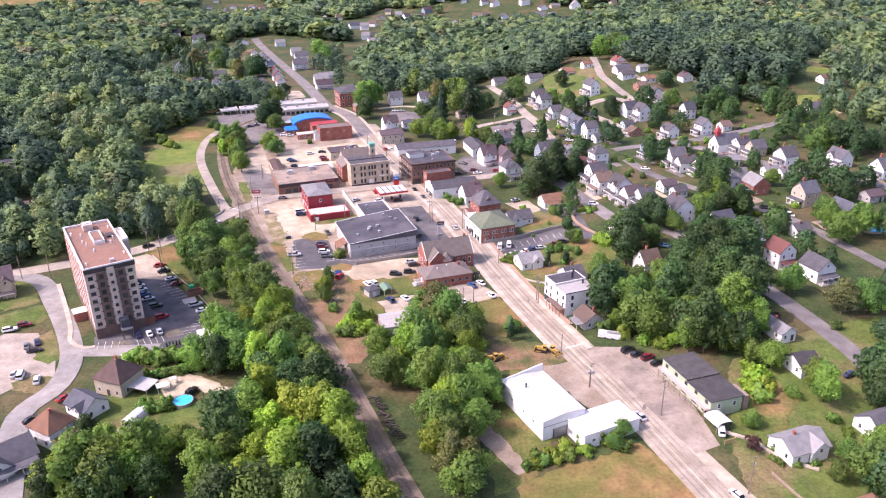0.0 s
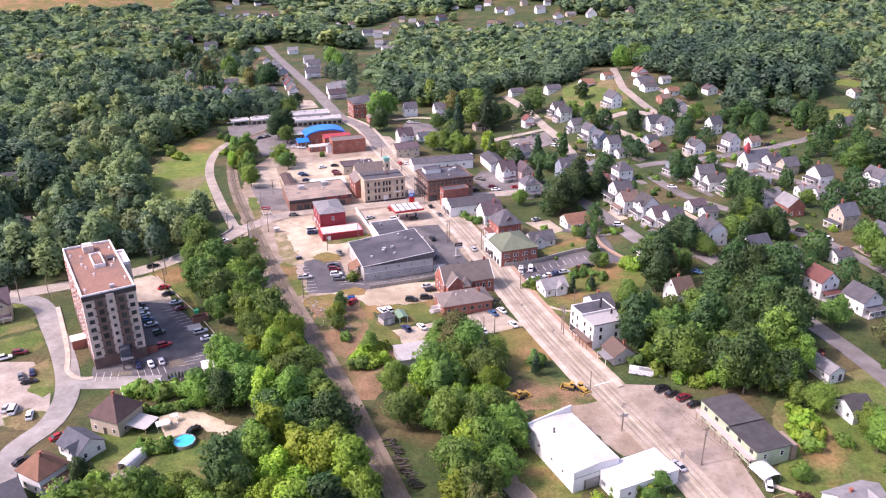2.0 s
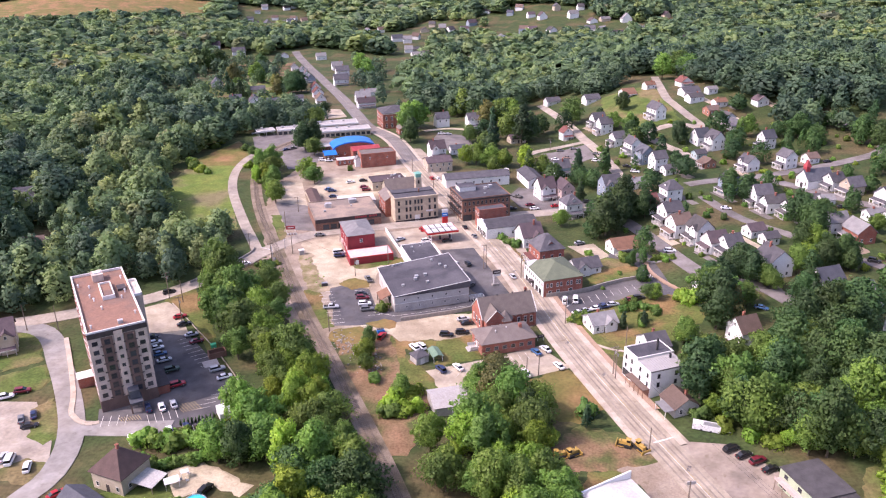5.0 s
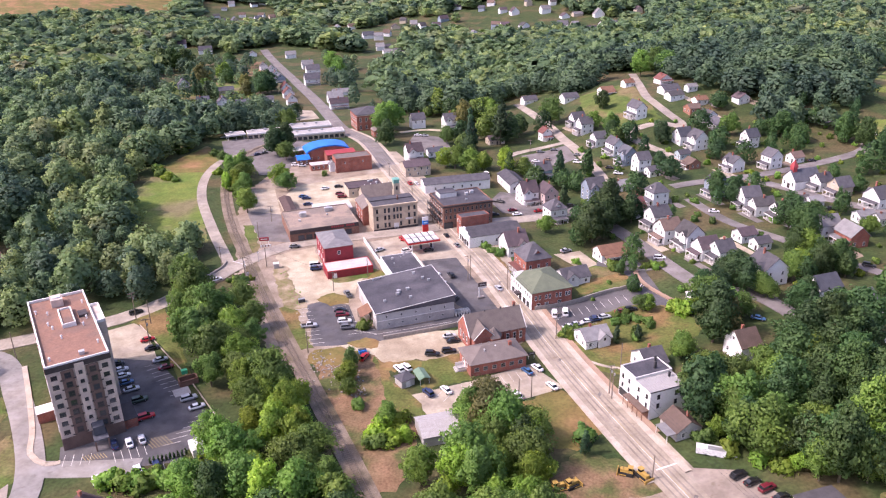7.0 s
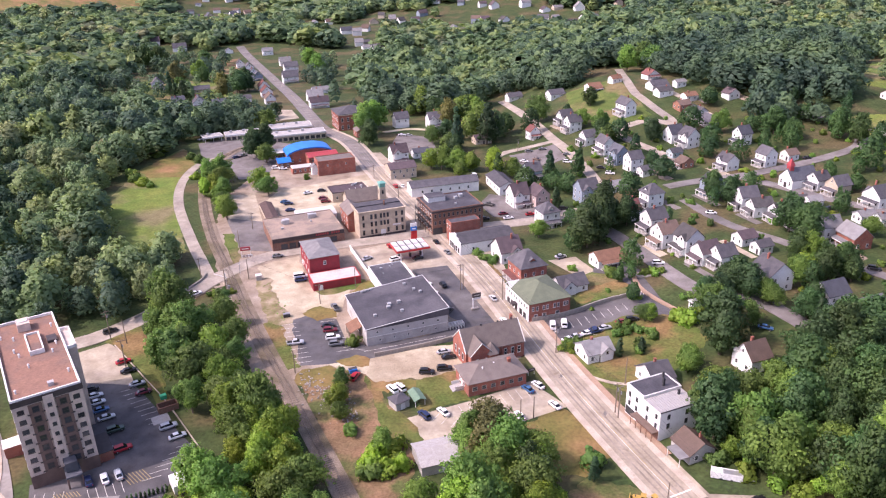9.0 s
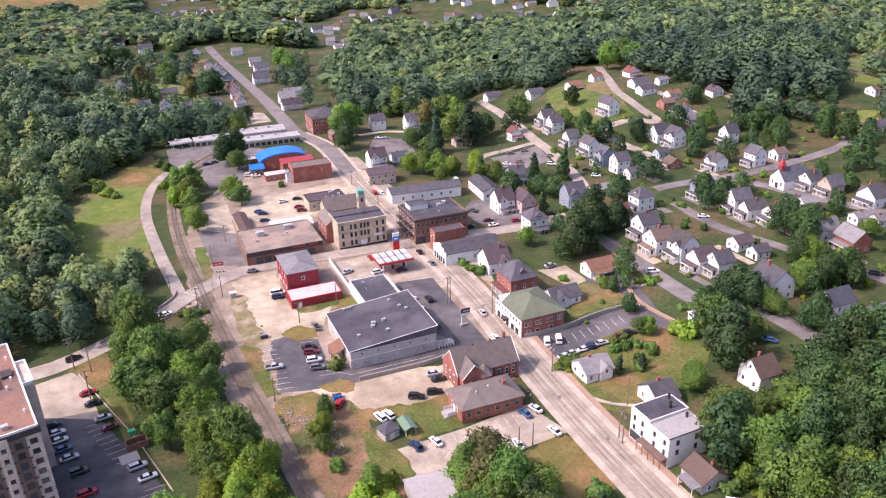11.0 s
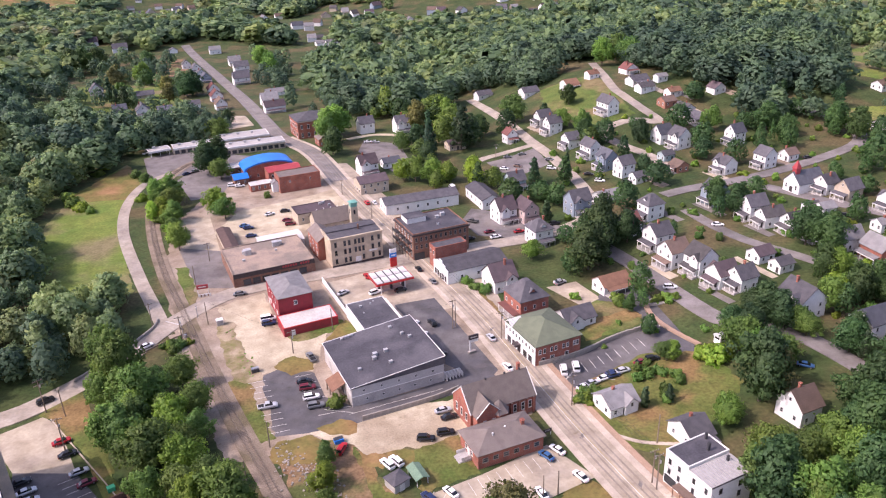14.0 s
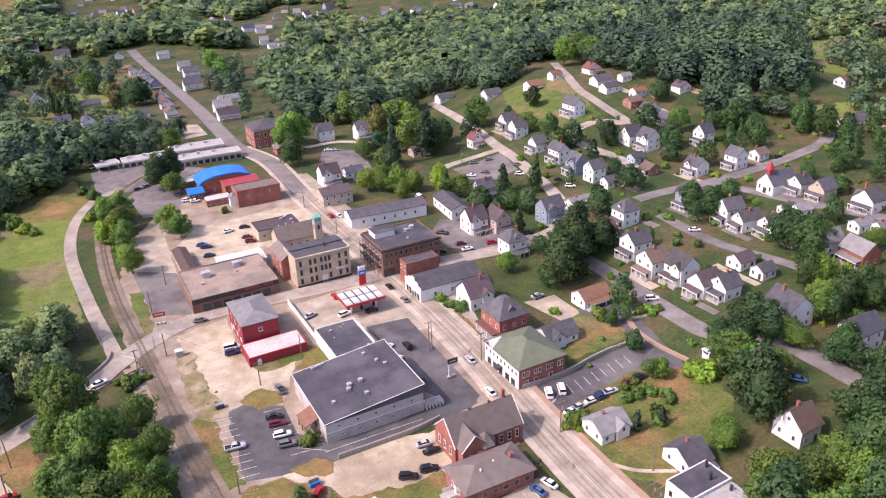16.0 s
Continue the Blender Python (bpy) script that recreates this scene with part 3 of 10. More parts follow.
lot("old_lot", M["gravel_brown"], [(8, 196), (11, 198), (11, 186), (13, 170), (17, 160), (20, 154), (18, 152), (14, 158), (9, 168), (8, 186)], "winding gravel path by the warehouse")
lot("court", M["asphalt"], [(48, 338), (57, 339), (62, 329), (59, 323), (59, 314), (63, 303), (66, 297), (61, 296), (56, 311), (55, 320), (50, 329), (44, 332)], "dark asphalt drive curving up to the hill street")
lot("house_drive", M["concrete"], [(30, 345), (41, 347), (46, 333), (39, 329)], "pale concrete drive")
lot("hillside_pasture", M["meadow"], [(252, 536), (300, 620), (345, 692), (400, 690), (440, 640), (380, 560), (290, 520)], "pale sunlit hillside pasture with dry patches")
lot("far_field", M["drygrass"], [(-900, 1290), (-905, 1440), (-720, 1560), (-545, 1620), (-520, 1470), (-700, 1350)], "broad pale far field")
lot("hall_yard", M["asphalt_old"], [(-129, 486), (-124, 506), (-113, 518), (-100, 506), (-101, 478), (-103, 459), (-116, 456)], "grey asphalt yard before the blue hall")
lot("plaza_yard", M["concrete"], [(-145, 611), (-137, 640), (-117, 636), (-106, 601), (-127, 589)], "pale concrete yard behind the plaza")
lot("hamlet_green", M["lawn"], [(-252, 668), (-265, 805), (-176, 714), (-160, 659), (-212, 649), (-233, 623)], "bright mown lawns round far houses")
lot("brown_plot", M["dirt"], [(-262, 955), (-233, 970), (-195, 843), (-213, 809), (-238, 849)], "bare brown plot beside the far road")
lot("hamlet_lawn", M["meadow"], [(-283, 792), (-218, 804), (-156, 674), (-218, 649)], "sunny green lawns between houses")
lot("farm_lawn", M["lawn"], [(79.9, 594.2), (112, 586.2), (114.8, 514.9), (89.3, 505.2), (74.2, 555.5)], "bright sloping lawn")
lot("east_pasture", M["meadow"], [(210.8, 490.2), (250.5, 489), (235.1, 448.2), (211.5, 469.3)], "sunny pasture")
lot("wing_lawn", M["lawn"], [(-59, 324), (-54, 326), (-46, 333), (-42, 332), (-44, 326), (-50, 322), (-57, 321)], "small worn lawn before the red shop wing")
lot("path_lawn", M["drygrass"], [(-46, 320), (-43, 327), (-40, 332), (-35, 322), (-38, 321)], "strip of dry grass by the boundary wall")
lot("island_lawn", M["drygrass"], [(-61, 307), (-56, 312), (-51, 308), (-50, 304), (-56, 302)], "dry grass island by the car park")
lot("rail_weeds", M["lawn_dry"], [(-74, 300), (-68, 301), (-63, 285), (-57, 273), (-61, 270), (-69, 285)], "weedy grass strip beside the rails")
lot("weed_strip", M["rail_weed_earth"], [(-83, 333), (-80, 336.5), (-77, 333), (-75.5, 325), (-73, 319), (-70, 313), (-68, 310), (-65, 303), (-64.5, 299.5), (-68, 299), (-72, 300.5), (-74, 307), (-76, 312), (-79, 321)], "trampled earth with dry weeds beside the yard")
lot("side_verge", M["lawn"], [(-106, 381), (-102.3, 381.5), (-99, 372), (-96.2, 363.8), (-94, 355), (-92.5, 350), (-94.9, 350.5), (-98, 358), (-101, 366)], "narrow green verge between rails and car park")
lot("drive_island", M["drygrass"], [(-46, 275), (-40, 278), (-36, 276), (-36, 272), (-43, 272)], "grass island in the gravel drive")
lot("rough_corner", M["drygrass"], [(-56, 271), (-48, 272), (-40, 268), (-34, 263), (-22, 263), (-22, 257), (-58, 263)], "rough dry grass by the drive")
lot("street_lawn", M["lawn_dry"], [(0, 348), (7, 342), (12, 328), (9, 321), (3, 330)], "browned lawn sloping to the street")
lot("shop_lawn", M["lawn_dry"], [(37, 319), (52, 323), (55, 318), (35, 308)], "mown lawn behind the green-roofed building")
lot("yard_earth", M["dirt"], [(-46, 270), (-37, 267), (-31, 245), (-23, 225), (-31, 207), (-37, 225), (-37, 245)], "reddish bare earth behind the copse")
lot("yard_grass", M["lawn_dry"], [(-37, 266), (-30, 251), (-21, 240), (-20, 232), (-29, 235), (-33, 251)], "thin grass beside the sheds")
lot("pool_yard", M["gravel"], [(-85, 195), (-80, 200), (-64, 191), (-65, 188), (-74, 192), (-76, 189), (-80, 186)], "pale gravel yard beside the pool")
lot("pool_lawn", M["lawn"], [(-103, 186), (-88, 189), (-79, 186), (-72, 183), (-62, 188), (-56, 167), (-67, 162), (-80, 162), (-90, 167)], "bright mown lawn round the pool")
lot("carport_drive", M["concrete"], [(-94, 169), (-88, 172), (-86, 177), (-82, 173), (-85, 167), (-89, 166)], "short pale drive to the canvas carport")
lot("lane_island", M["lawn"], [(-135, 221), (-132, 227), (-122, 209), (-124, 206), (-129, 209)], "grass island by the lane")
lot("lane_lawn", M["lawn"], [(-130, 195), (-125, 200), (-116, 197), (-116, 189), (-125, 191)], "grass verge by the lane")
lot("corner_lawn", M["lawn"], [(-159, 233), (-154, 238), (-144, 245), (-138, 234), (-145, 228), (-154, 225)], "grass verge of the lower lot")
lot("lamp_lawn", M["lawn"], [(-164, 264), (-158, 266), (-147, 249), (-155, 241), (-165, 251)], "small corner lawn")
lot("bare_yard", M["lawn_dry"], [(88, 186), (94, 190), (98, 179), (89, 165), (83, 167)], "patch of bare dry grass")
lot("mid_car_park", M["asphalt_old"], [(7, 410), (13, 424), (22, 419), (42, 400), (43, 391), (25, 389), (12, 394)], "old asphalt yard behind the brick block")
lot("tower_lawn", M["lawn_dry"], [(-123, 291), (-117, 302), (-113, 295), (-91, 254), (-94, 254), (-104, 271), (-119, 289)], "grass strip beside the tower car park")

_, cross_line = road("cross_road", CROSS, 8.0, "road_pale", "pale worn concrete cross street", 0.23)
_, main_line = road("main_road", MAIN, 8.8, "road_main", "pale sun-bleached main street with worn lanes", 0.25)
road("upper_road", MAIN[9:], 9.9, "road_grey", "grey asphalt road on through the valley", 0.28)
road("lane", [(-98, 128), (-110, 156), (-119, 178), (-115, 194), (-120, 214), (-140, 246), (-159, 268), (-190, 268)], 7.0, "road_lane", "grey lane past the apartment tower", 0.22)
road("lane_spur", [(-118, 213), (-105, 213), (-92, 214)], 6.5, "road_lane", "grey driveway to the tower car park", 0.21)
road("track", [(-101, 337), (-107, 350), (-119, 376), (-137, 420), (-145, 455), (-144, 484), (-134, 500)], 4.7, "road_pale", "pale gravel track beside the meadow", 0.22)
road("hill_street", [(37, 400), (46, 392), (57, 372), (64, 351), (69, 332), (76, 309), (84, 300), (95, 291), (109, 248), (116, 227), (122, 207), (127, 185), (137, 150), (150, 110)], 6.5, "road_grey", "grey residential street climbing the hill", 0.24)
road("back_street", [(95, 410), (112, 415), (132, 419), (152, 424), (180, 434), (202.1, 445.2), (212.5, 460.2), (213.5, 475.4), (207.6, 490.7), (194, 506.5)], 6.5, "road_grey", "grey back street", 0.24)
road("church_street", [(132, 419), (146, 399), (156, 384), (172, 364), (190, 345), (215, 320)], 6.0, "road_grey", "grey street past the white church", 0.23)
road("mid_street", [(98, 392), (102, 374), (108, 358), (119, 343), (133, 321), (147, 300), (156, 272), (162, 252), (172, 215)], 5.0, "road_grey", "narrow grey street between houses", 0.22)
road("ridge_road", [(110.1, 441.2), (106.8, 461.2), (98.8, 476.6), (92.7, 490.8), (91.8, 498.8), (111, 507.2), (125.4, 502.3), (121.1, 522.6), (117, 541.5), (115.1, 554.8), (117.7, 587.2), (124.4, 635.4)], 5.5, "road_pale", "pale road winding up the ridge", 0.24)
road("terrace_road", [(66, 404), (66, 440), (61.7, 482.1), (56.2, 512.8), (50.8, 558.2), (45.3, 603.2), (39.7, 646.8)], 5.5, "road_pale", "pale sunlit terrace road", 0.24)
road("terrace_link", [(20, 484), (29, 494.2), (41.9, 500.3), (56.4, 504)], 5.0, "road_pale", "pale link road", 0.23)
road("terrace_drive", [(-45, 548), (-28, 556), (-10, 548), (-5, 535)], 4.5, "gravel", "gravel drive to white houses", 0.23)
OPEN += [(54, 214, 6.5), (50, 217, 5)]
OPEN += [(-97, 321, 8), (-103, 320, 8), (-94, 313, 8), (-100, 310, 8)]
OPEN += [(-74, 173, 9), (-65, 180, 7), (-68, 167, 6), (-15, 227, 9), (-14, 215, 7.5), (-26, 250, 6), (-26, 243, 4)]
OPEN += [(float(p.x), float(p.y), 7.0) for p in smooth_line(RAIL)]

# raised pavements with kerbs along the main street
bm = bmesh.new()
walk_line = [p for p in main_line if 205 < p.y < 560]
for a, b in ((4.4, 6.3), (-6.3, -4.4)):
    seg = []
    for p in walk_line + [None]:
        if p is not None and min((p - q).length for q in cross_line) > 8:
            seg.append(p)
        elif len(seg) > 2:
            add_strip(bm, seg, b, a, 0.40, 0.3)
            seg = []
        else:
            seg = []
structure("pavement", bm, "sidewalk", "pale concrete pavements with kerbs")
bm = bmesh.new()
add_strip(bm, [p for p in main_line if 222 < p.y < 300], -8.2, -6.4, 0.33)
structure("brick_verge", bm, "rust_walk", "worn reddish brick verge beside the pavement")
# railway
rail_line = smooth_line(RAIL, 2.0)
bm = bmesh.new()
add_strip(bm, rail_line, 2.9, -2.9, 0.21, 0.3)
structure("railbed", bm, "ballast", "brown stained ballast bed")
bm = bmesh.new()
for off in (0.72, -0.72):
    add_strip(bm, rail_line, off + 0.05, off - 0.05, 0.42, 0.16)
structure("rails", bm, "rail_steel", "rusty railway rails")
bm = bmesh.new()
fine = smooth_line(RAIL, 0.75)
for i, p in enumerate(fine):
    if p.y > 130:
        s = sideways(fine, i)
        add_box(bm, p.x, p.y, ground_z(p.x, p.y) + 0.19, 2.5, 0.24, 0.16, math.degrees(math.atan2(s.y, s.x)))
tagged(structure("railway_ties", bm, "tie", "dark weathered wooden ties"), "", "", "", "stuff")

# ---- windows, doors and houses ----
def unit_mesh(name, material, make):
    bm = bmesh.new()
    make(bm)
    return mesh_of(name, bm, material)


def _frame(bm):
    """A two-light window frame with its sill, one connected solid."""
    xs, zs = (-0.5, -0.42, 0.42, 0.5), (-0.54, -0.43, 0.0, 0.045, 0.43, 0.5)
    hole = {(1, 1), (1, 3)}
    for y, flip in ((-0.08, False), (0.02, True)):
        grid = [[bm.verts.new((x * (1.1 if k == 0 else 1.0), y - (0.06 if k == 0 and not flip else 0), z)) for k, z in enumerate(zs)] for x in xs]
        for i in range(3):
            for k in range(5):
                if (i, k) not in hole:
                    f = [grid[i][k], grid[i + 1][k], grid[i + 1][k + 1], grid[i][k + 1]]
                    bm.faces.new(f[::-1] if flip else f)
        if not flip:
            front = grid
    for i in range(3):
        bm.faces.new((front[i][0], grid[i][0], grid[i + 1][0], front[i + 1][0]))
        bm.faces.new((front[i][5], front[i + 1][5], grid[i + 1][5], grid[i][5]))
    for k in range(5):
        bm.faces.new((front[0][k], front[0][k + 1], grid[0][k + 1], grid[0][k]))
        bm.faces.new((front[3][k], grid[3][k], grid[3][k + 1], front[3][k + 1]))


def _door(bm):
    v = add_box(bm, 0, -0.02, 0.5, 1.0, 0.1, 1.0)
    bm.faces.ensure_lookup_table()
    bmesh.ops.inset_region(bm, faces=[bm.faces[2]], thickness=0.12, depth=-0.03)


WIN = {m: unit_mesh("window", m, _frame) for m in ("trim_white", "trim_dark", "stone")}
PANE = unit_mesh("pane", "glass", lambda bm: add_box(bm, 0, 0.0, 0, 0.84, 0.05, 0.86))
DOOR = {m: unit_mesh("door", m, _door) for m in ("trim_white", "trim_dark", "red_paint")}


def window(parent, x, y, z, w, h, facing, trim="trim_white"):
    """A framed window with its pane; facing: degrees of the wall's outward side (-90 looks to -y)."""
    o = part("window", WIN[trim], None, parent)
    o.matrix_basis = pose(x, y, z, 0, 0, facing + 90) @ Matrix.Diagonal((w, 1, h, 1))
    part("pane", PANE, None, o)
    return o


def door(parent, x, y, z, w, h, facing, trim="trim_dark"):
    o = part("door", DOOR[trim], None, parent)
    o.matrix_basis = pose(x, y, z, 0, 0, facing + 90) @ Matrix.Diagonal((w, 1, h, 1))
    return o


def gable_roof(bm, w, d, z, rise, over=0.45, ridge="u", cx=0.0, cy=0.0, thick=0.18):
    """Two sloping slabs with overhanging eaves."""
    if ridge == "v":
        span, run = w, d
    else:
        span, run = d, w
    half, lng = span / 2 + over, run / 2 + over
    drop = rise * over / (span / 2)
    for sgn in (1, -1):
        for t0, t1 in ((0, thick),):
            a = [(-lng, 0, z + rise), (lng, 0, z + rise), (lng, sgn * half, z - drop), (-lng, sgn * half, z - drop)]
            lo = [Vector(p) for p in a]
            hi = [Vector((p[0], p[1], p[2] + t1)) for p in a]
            vs = []
            for p in lo + hi:
                x, y = (p.x, p.y) if ridge == "u" else (p.y, p.x)
                vs.append(bm.verts.new((cx + x, cy + y, p.z)))
            for f in ((0, 1, 2, 3), (4, 5, 6, 7), (0, 1, 5, 4), (1, 2, 6, 5), (2, 3, 7, 6), (3, 0, 4, 7)):
                bm.faces.new([vs[i] for i in f])


def hip_roof(bm, w, d, z, rise, over=0.5, cx=0.0, cy=0.0, thick=0.16, flat=0.0):
    a, b = w / 2 + over, d / 2 + over
    m = min(a, b) * (1 - flat)
    eave = [(-a, -b), (a, -b), (a, b), (-a, b)]
    top = [(-a + m, -b + m), (a - m, -b + m), (a - m, b - m), (-a + m, b - m)]
    lo = [bm.verts.new((cx + x, cy + y, z)) for x, y in eave]
    md = [bm.verts.new((cx + x, cy + y, z + thick)) for x, y in eave]
    hi = [bm.verts.new((cx + x, cy + y, z + thick + rise)) for x, y in top]
    bm.faces.new(lo[::-1])
    bm.faces.new(hi)
    for i in range(4):
        j = (i + 1) % 4
        bm.faces.new((lo[i], lo[j], md[j], md[i]))
        bm.faces.new((md[i], md[j], hi[j], hi[i]))
    bmesh.ops.remove_doubles(bm, verts=hi, dist=0.01)


def gable_walls(bm, w, d, h, rise, ridge, cx=0.0, cy=0.0, z0=-1.2):
    """Walls with their gable ends, one closed solid."""
    a, b = w / 2, d / 2
    if ridge == "u":
        prof = [(-b, z0), (b, z0), (b, h), (0, h + rise), (-b, h)]
        ends = (-a, a)
        pts = [[bm.verts.new((cx + e, cy + p, z)) for p, z in prof] for e in ends]
    else:
        prof = [(-a, z0), (a, z0), (a, h), (0, h + rise), (-a, h)]
        ends = (-b, b)
        pts = [[bm.verts.new((cx + p, cy + e, z)) for p, z in prof] for e in ends]
    bm.faces.new(pts[0])
    bm.faces.new(pts[1][::-1])
    for i in range(5):
        j = (i + 1) % 5
        bm.faces.new((pts[0][i], pts[0][j], pts[1][j], pts[1][i]))


WORDS = {"white": "white clapboard", "pink": "faded pink", "bluegrey": "blue-grey clapboard", "tan": "tan sided", "teal": "pale teal", "rustwall": "rust-red", "greywall": "weathered grey", "brick": "red brick", "redwall": "red", "greenwall": "pale green"}
HOUSES = []


def house(x, y, w, d, storeys, roof, ridge, wall, cover, porch, rot=20.0, far=False):
    rnd = random.Random(int(x * 7 + y * 13))
    kind = {"gable": "gabled", "hip": "hipped", "cross": "cross-gabled"}[roof]
    size = "small" if storeys <= 1 and w * d < 60 else ("two-storey" if storeys >= 2 else "low" if storeys <= 1 else "one-and-a-half-storey")
    label = f"{size} {WORDS[wall]} house with {cover} {kind} roof" + (" and a porch" if porch else "")
    if not far:
        if x > 30 and y > 300:
            w, d = w * 0.9, d * 0.9
    h = 2.95 * storeys + (0.5 if storeys > 1 else 0.3)
    e = thing("house", x, y, rot, label, "house", "houses of the town", z=ground_z(x, y))
    OPEN.append((x, y, max(w, d) * 0.62 + 1.5))
    if not far:
        OPEN.append((x * (1 - 8 / y), y - 8, 6.5))
    if far:
        reach = 13 + 0.024 * max(0, y - 560)
        OPEN.append((x * (1 - reach / y), y - reach, reach * 0.8))
        OPEN.append((x * (1 - 2 * reach / y), y - 2 * reach, reach * 0.7))
    HOUSES.append((x, y, max(w, d)))
    span = w if ridge == "v" else d
    rise = span * (0.46 if storeys > 1 else 0.32) * rnd.uniform(0.9, 1.1)
    bw, br = bmesh.new(), bmesh.new()
    if roof == "hip":
        add_box(bw, 0, 0, (h - 1.2) / 2, w, d, h + 1.2)
        hip_roof(br, w, d, h, rise, flat=0.15)
        if storeys >= 2:
            bd = bmesh.new()
            gable_walls(bd, 2.2, 3.0, h + rise * 0.45, 1.0, "v", 0, -d * 0.24, h)
            part("dormer", bd, "wall_" + wall, e)
            bd = bmesh.new()
            gable_roof(bd, 2.2, 3.2, h + rise * 0.45, 1.0, 0.25, "v", 0, -d * 0.24)
            part("dormer_roof", bd, "roof_" + cover, e)
    else:
        gable_walls(bw, w, d, h, rise, ridge)
        gable_roof(br, w, d, h, rise, ridge=ridge)
    part("wall", bw, "wall_" + wall, e)
    part("roof", br, "roof_" + cover, e)
    if roof == "cross":
        bw, br = bmesh.new(), bmesh.new()
        if ridge == "u":
            gw = w * 0.45
            off = rnd.choice((-1, 1)) * w * 0.2
            gable_walls(bw, gw, d * 0.6, h, gw * 0.45, "v", off, -d * 0.28)
            gable_roof(br, gw, d * 0.62, h, gw * 0.45, 0.35, "v", off, -d * 0.28)
            window(e, off, -d * 0.58 - 0.01, h - 0.1, 0.9, 1.2, -90)
        else:
            gw = d * 0.45
            gable_walls(bw, w * 0.6, gw, h, gw * 0.45, "u", -w * 0.28, 0)
            gable_roof(br, w * 0.62, gw, h, gw * 0.45, 0.35, "u", -w * 0.28, 0)
        part("wing", bw, "wall_" + wall, e)
        part("wing_roof", br, "roof_" + cover, e)
    # windows on the sides that are seen: -y, -x and +x
    floors = max(1, int(storeys + 0.3))
    for f in range((floors - 1 if y < 1000 else floors) if far else 0, floors):
        z = 1.75 + 2.95 * f
        nw = 2 if far else max(2, int(w / 3))
        for k in range(nw):
            px = (k + 0.5) / nw * w - w / 2
            if f == 0 and k == nw // 2 and not far:
                door(e, px, -d / 2 - 0.02, 0.1, 1.0, 2.1, -90)
            else:
                window(e, px, -d / 2 - 0.02, z, 0.95, 1.35, -90)
        nd = 0 if far else max(2, int(d / 3.6))
        for k in range(nd):
            py = (k + 0.5) / nd * d - d / 2
            window(e, -w / 2 - 0.02, py, z, 0.95, 1.35, 180)
            if not far:
                window(e, w / 2 + 0.02, py, z, 0.95, 1.35, 0)
    if roof == "gable" and storeys > 1 and y < 1000:
        if ridge == "v":
            window(e, 0, -d / 2 - 0.02, h + rise * 0.35, 0.85, 1.1, -90)
        else:
            window(e, -w / 2 - 0.02, 0, h + rise * 0.35, 0.85, 1.1, 180)
    if porch:
        bp, bf = bmesh.new(), bmesh.new()
        pw, pd = w * 0.92, 2.5
        v = [(-pw / 2, -d / 2, 2.95), (pw / 2, -d / 2, 2.95), (pw / 2, -d / 2 - pd, 2.45), (-pw / 2, -d / 2 - pd, 2.45)]
        lo = [bp.verts.new(p) for p in v]
        hi = [bp.verts.new((p[0], p[1], p[2] + 0.15)) for p in v]
        for q in ((0, 1, 2, 3), (7, 6, 5, 4), (0, 1, 5, 4), (1, 2, 6, 5), (2, 3, 7, 6), (3, 0, 4, 7)):
            bp.faces.new([(lo + hi)[i] for i in q])
        part("porch_roof", bp, "roof_maroon" if porch == 2 else "roof_" + cover, e)
        bp = bmesh.new()
        add_box(bp, 0, -d / 2 - pd + 0.02, 2.36, pw + 0.1, 0.16, 0.34)
        part("porch_beam", bp, "trim_white", e)
        if porch == 2:
            bp = bmesh.new()
            add_box(bp, -w / 2 - 1.25, 0, 2.95, 2.7, d * 0.95, 0.22)
            part("porch_roof", bp, "roof_maroon", e)
            bp = bmesh.new()
            add_box(bp, -w / 2 - 1.25, 0, -0.1, 2.5, d * 0.9, 0.9)
            part("porch_floor", bp, "slab_grey", e)
            for k in range(4):
                part("post", POST, None, e).matrix_basis = pose(-w / 2 - 2.4, (k / 3 - 0.5) * d * 0.85, 0.3)
        add_box(bf, 0, -d / 2 - pd / 2, -0.4, pw, pd, 1.1)
        part("porch_floor", bf, "slab_grey", e)
        for k in range(2 if far else 4):
            px = -pw / 2 + 0.2 + (pw - 0.4) * k / (1 if far else 3)
            part("post", POST, None, e).matrix_basis = pose(px, -d / 2 - pd + 0.2, 0.1)
    if rnd.random() < 0.6 and y < 1000:
        bc = bmesh.new()
        cx, cy = (rnd.uniform(-0.25, 0.25) * w, rnd.uniform(-0.12, 0.12) * d)
        add_box(bc, cx, cy, h + rise * 0.75, 0.65, 0.65, rise * 0.9 + 0.9)
        add_box(bc, cx, cy, h + rise * 1.2 + 0.45, 0.8, 0.8, 0.12)
        part("chimney", bc, "wall_brick", e)
    return e


POST = unit_mesh("post", "trim_white", lambda bm: add_box(bm, 0, 0, 1.2, 0.17, 0.17, 2.4))

house(35.2, 383.9, 9, 9, 2, "hip", "u", "white", "grey", 1, 20)
house(25.0, 408.8, 8, 9, 2, "cross", "u", "white", "mauve", 1, 20)
house(34.6, 407.1, 8, 10, 2, "gable", "v", "pink", "mauve", 1, 20)
house(56.9, 408.3, 10, 9, 2, "cross", "u", "bluegrey", "grey", 1, 20)
house(71.4, 414.4, 12, 7, 1, "gable", "u", "white", "pale", 0, 20)
house(82.5, 390.3, 8, 9, 2, "hip", "u", "white", "grey", 1, -70)
house(76.2, 363.7, 9, 9, 2, "cross", "v", "white", "grey", 1, -70)
house(76.5, 348.5, 9, 9, 2, "gable", "v", "white", "brown", 1, -70)
house(83.0, 340.0, 9, 9, 2, "cross", "u", "white", "charcoal", 1, -70)
house(86.1, 329.5, 8, 9, 1.5, "cross", "v", "white", "mauve", 1, -70)
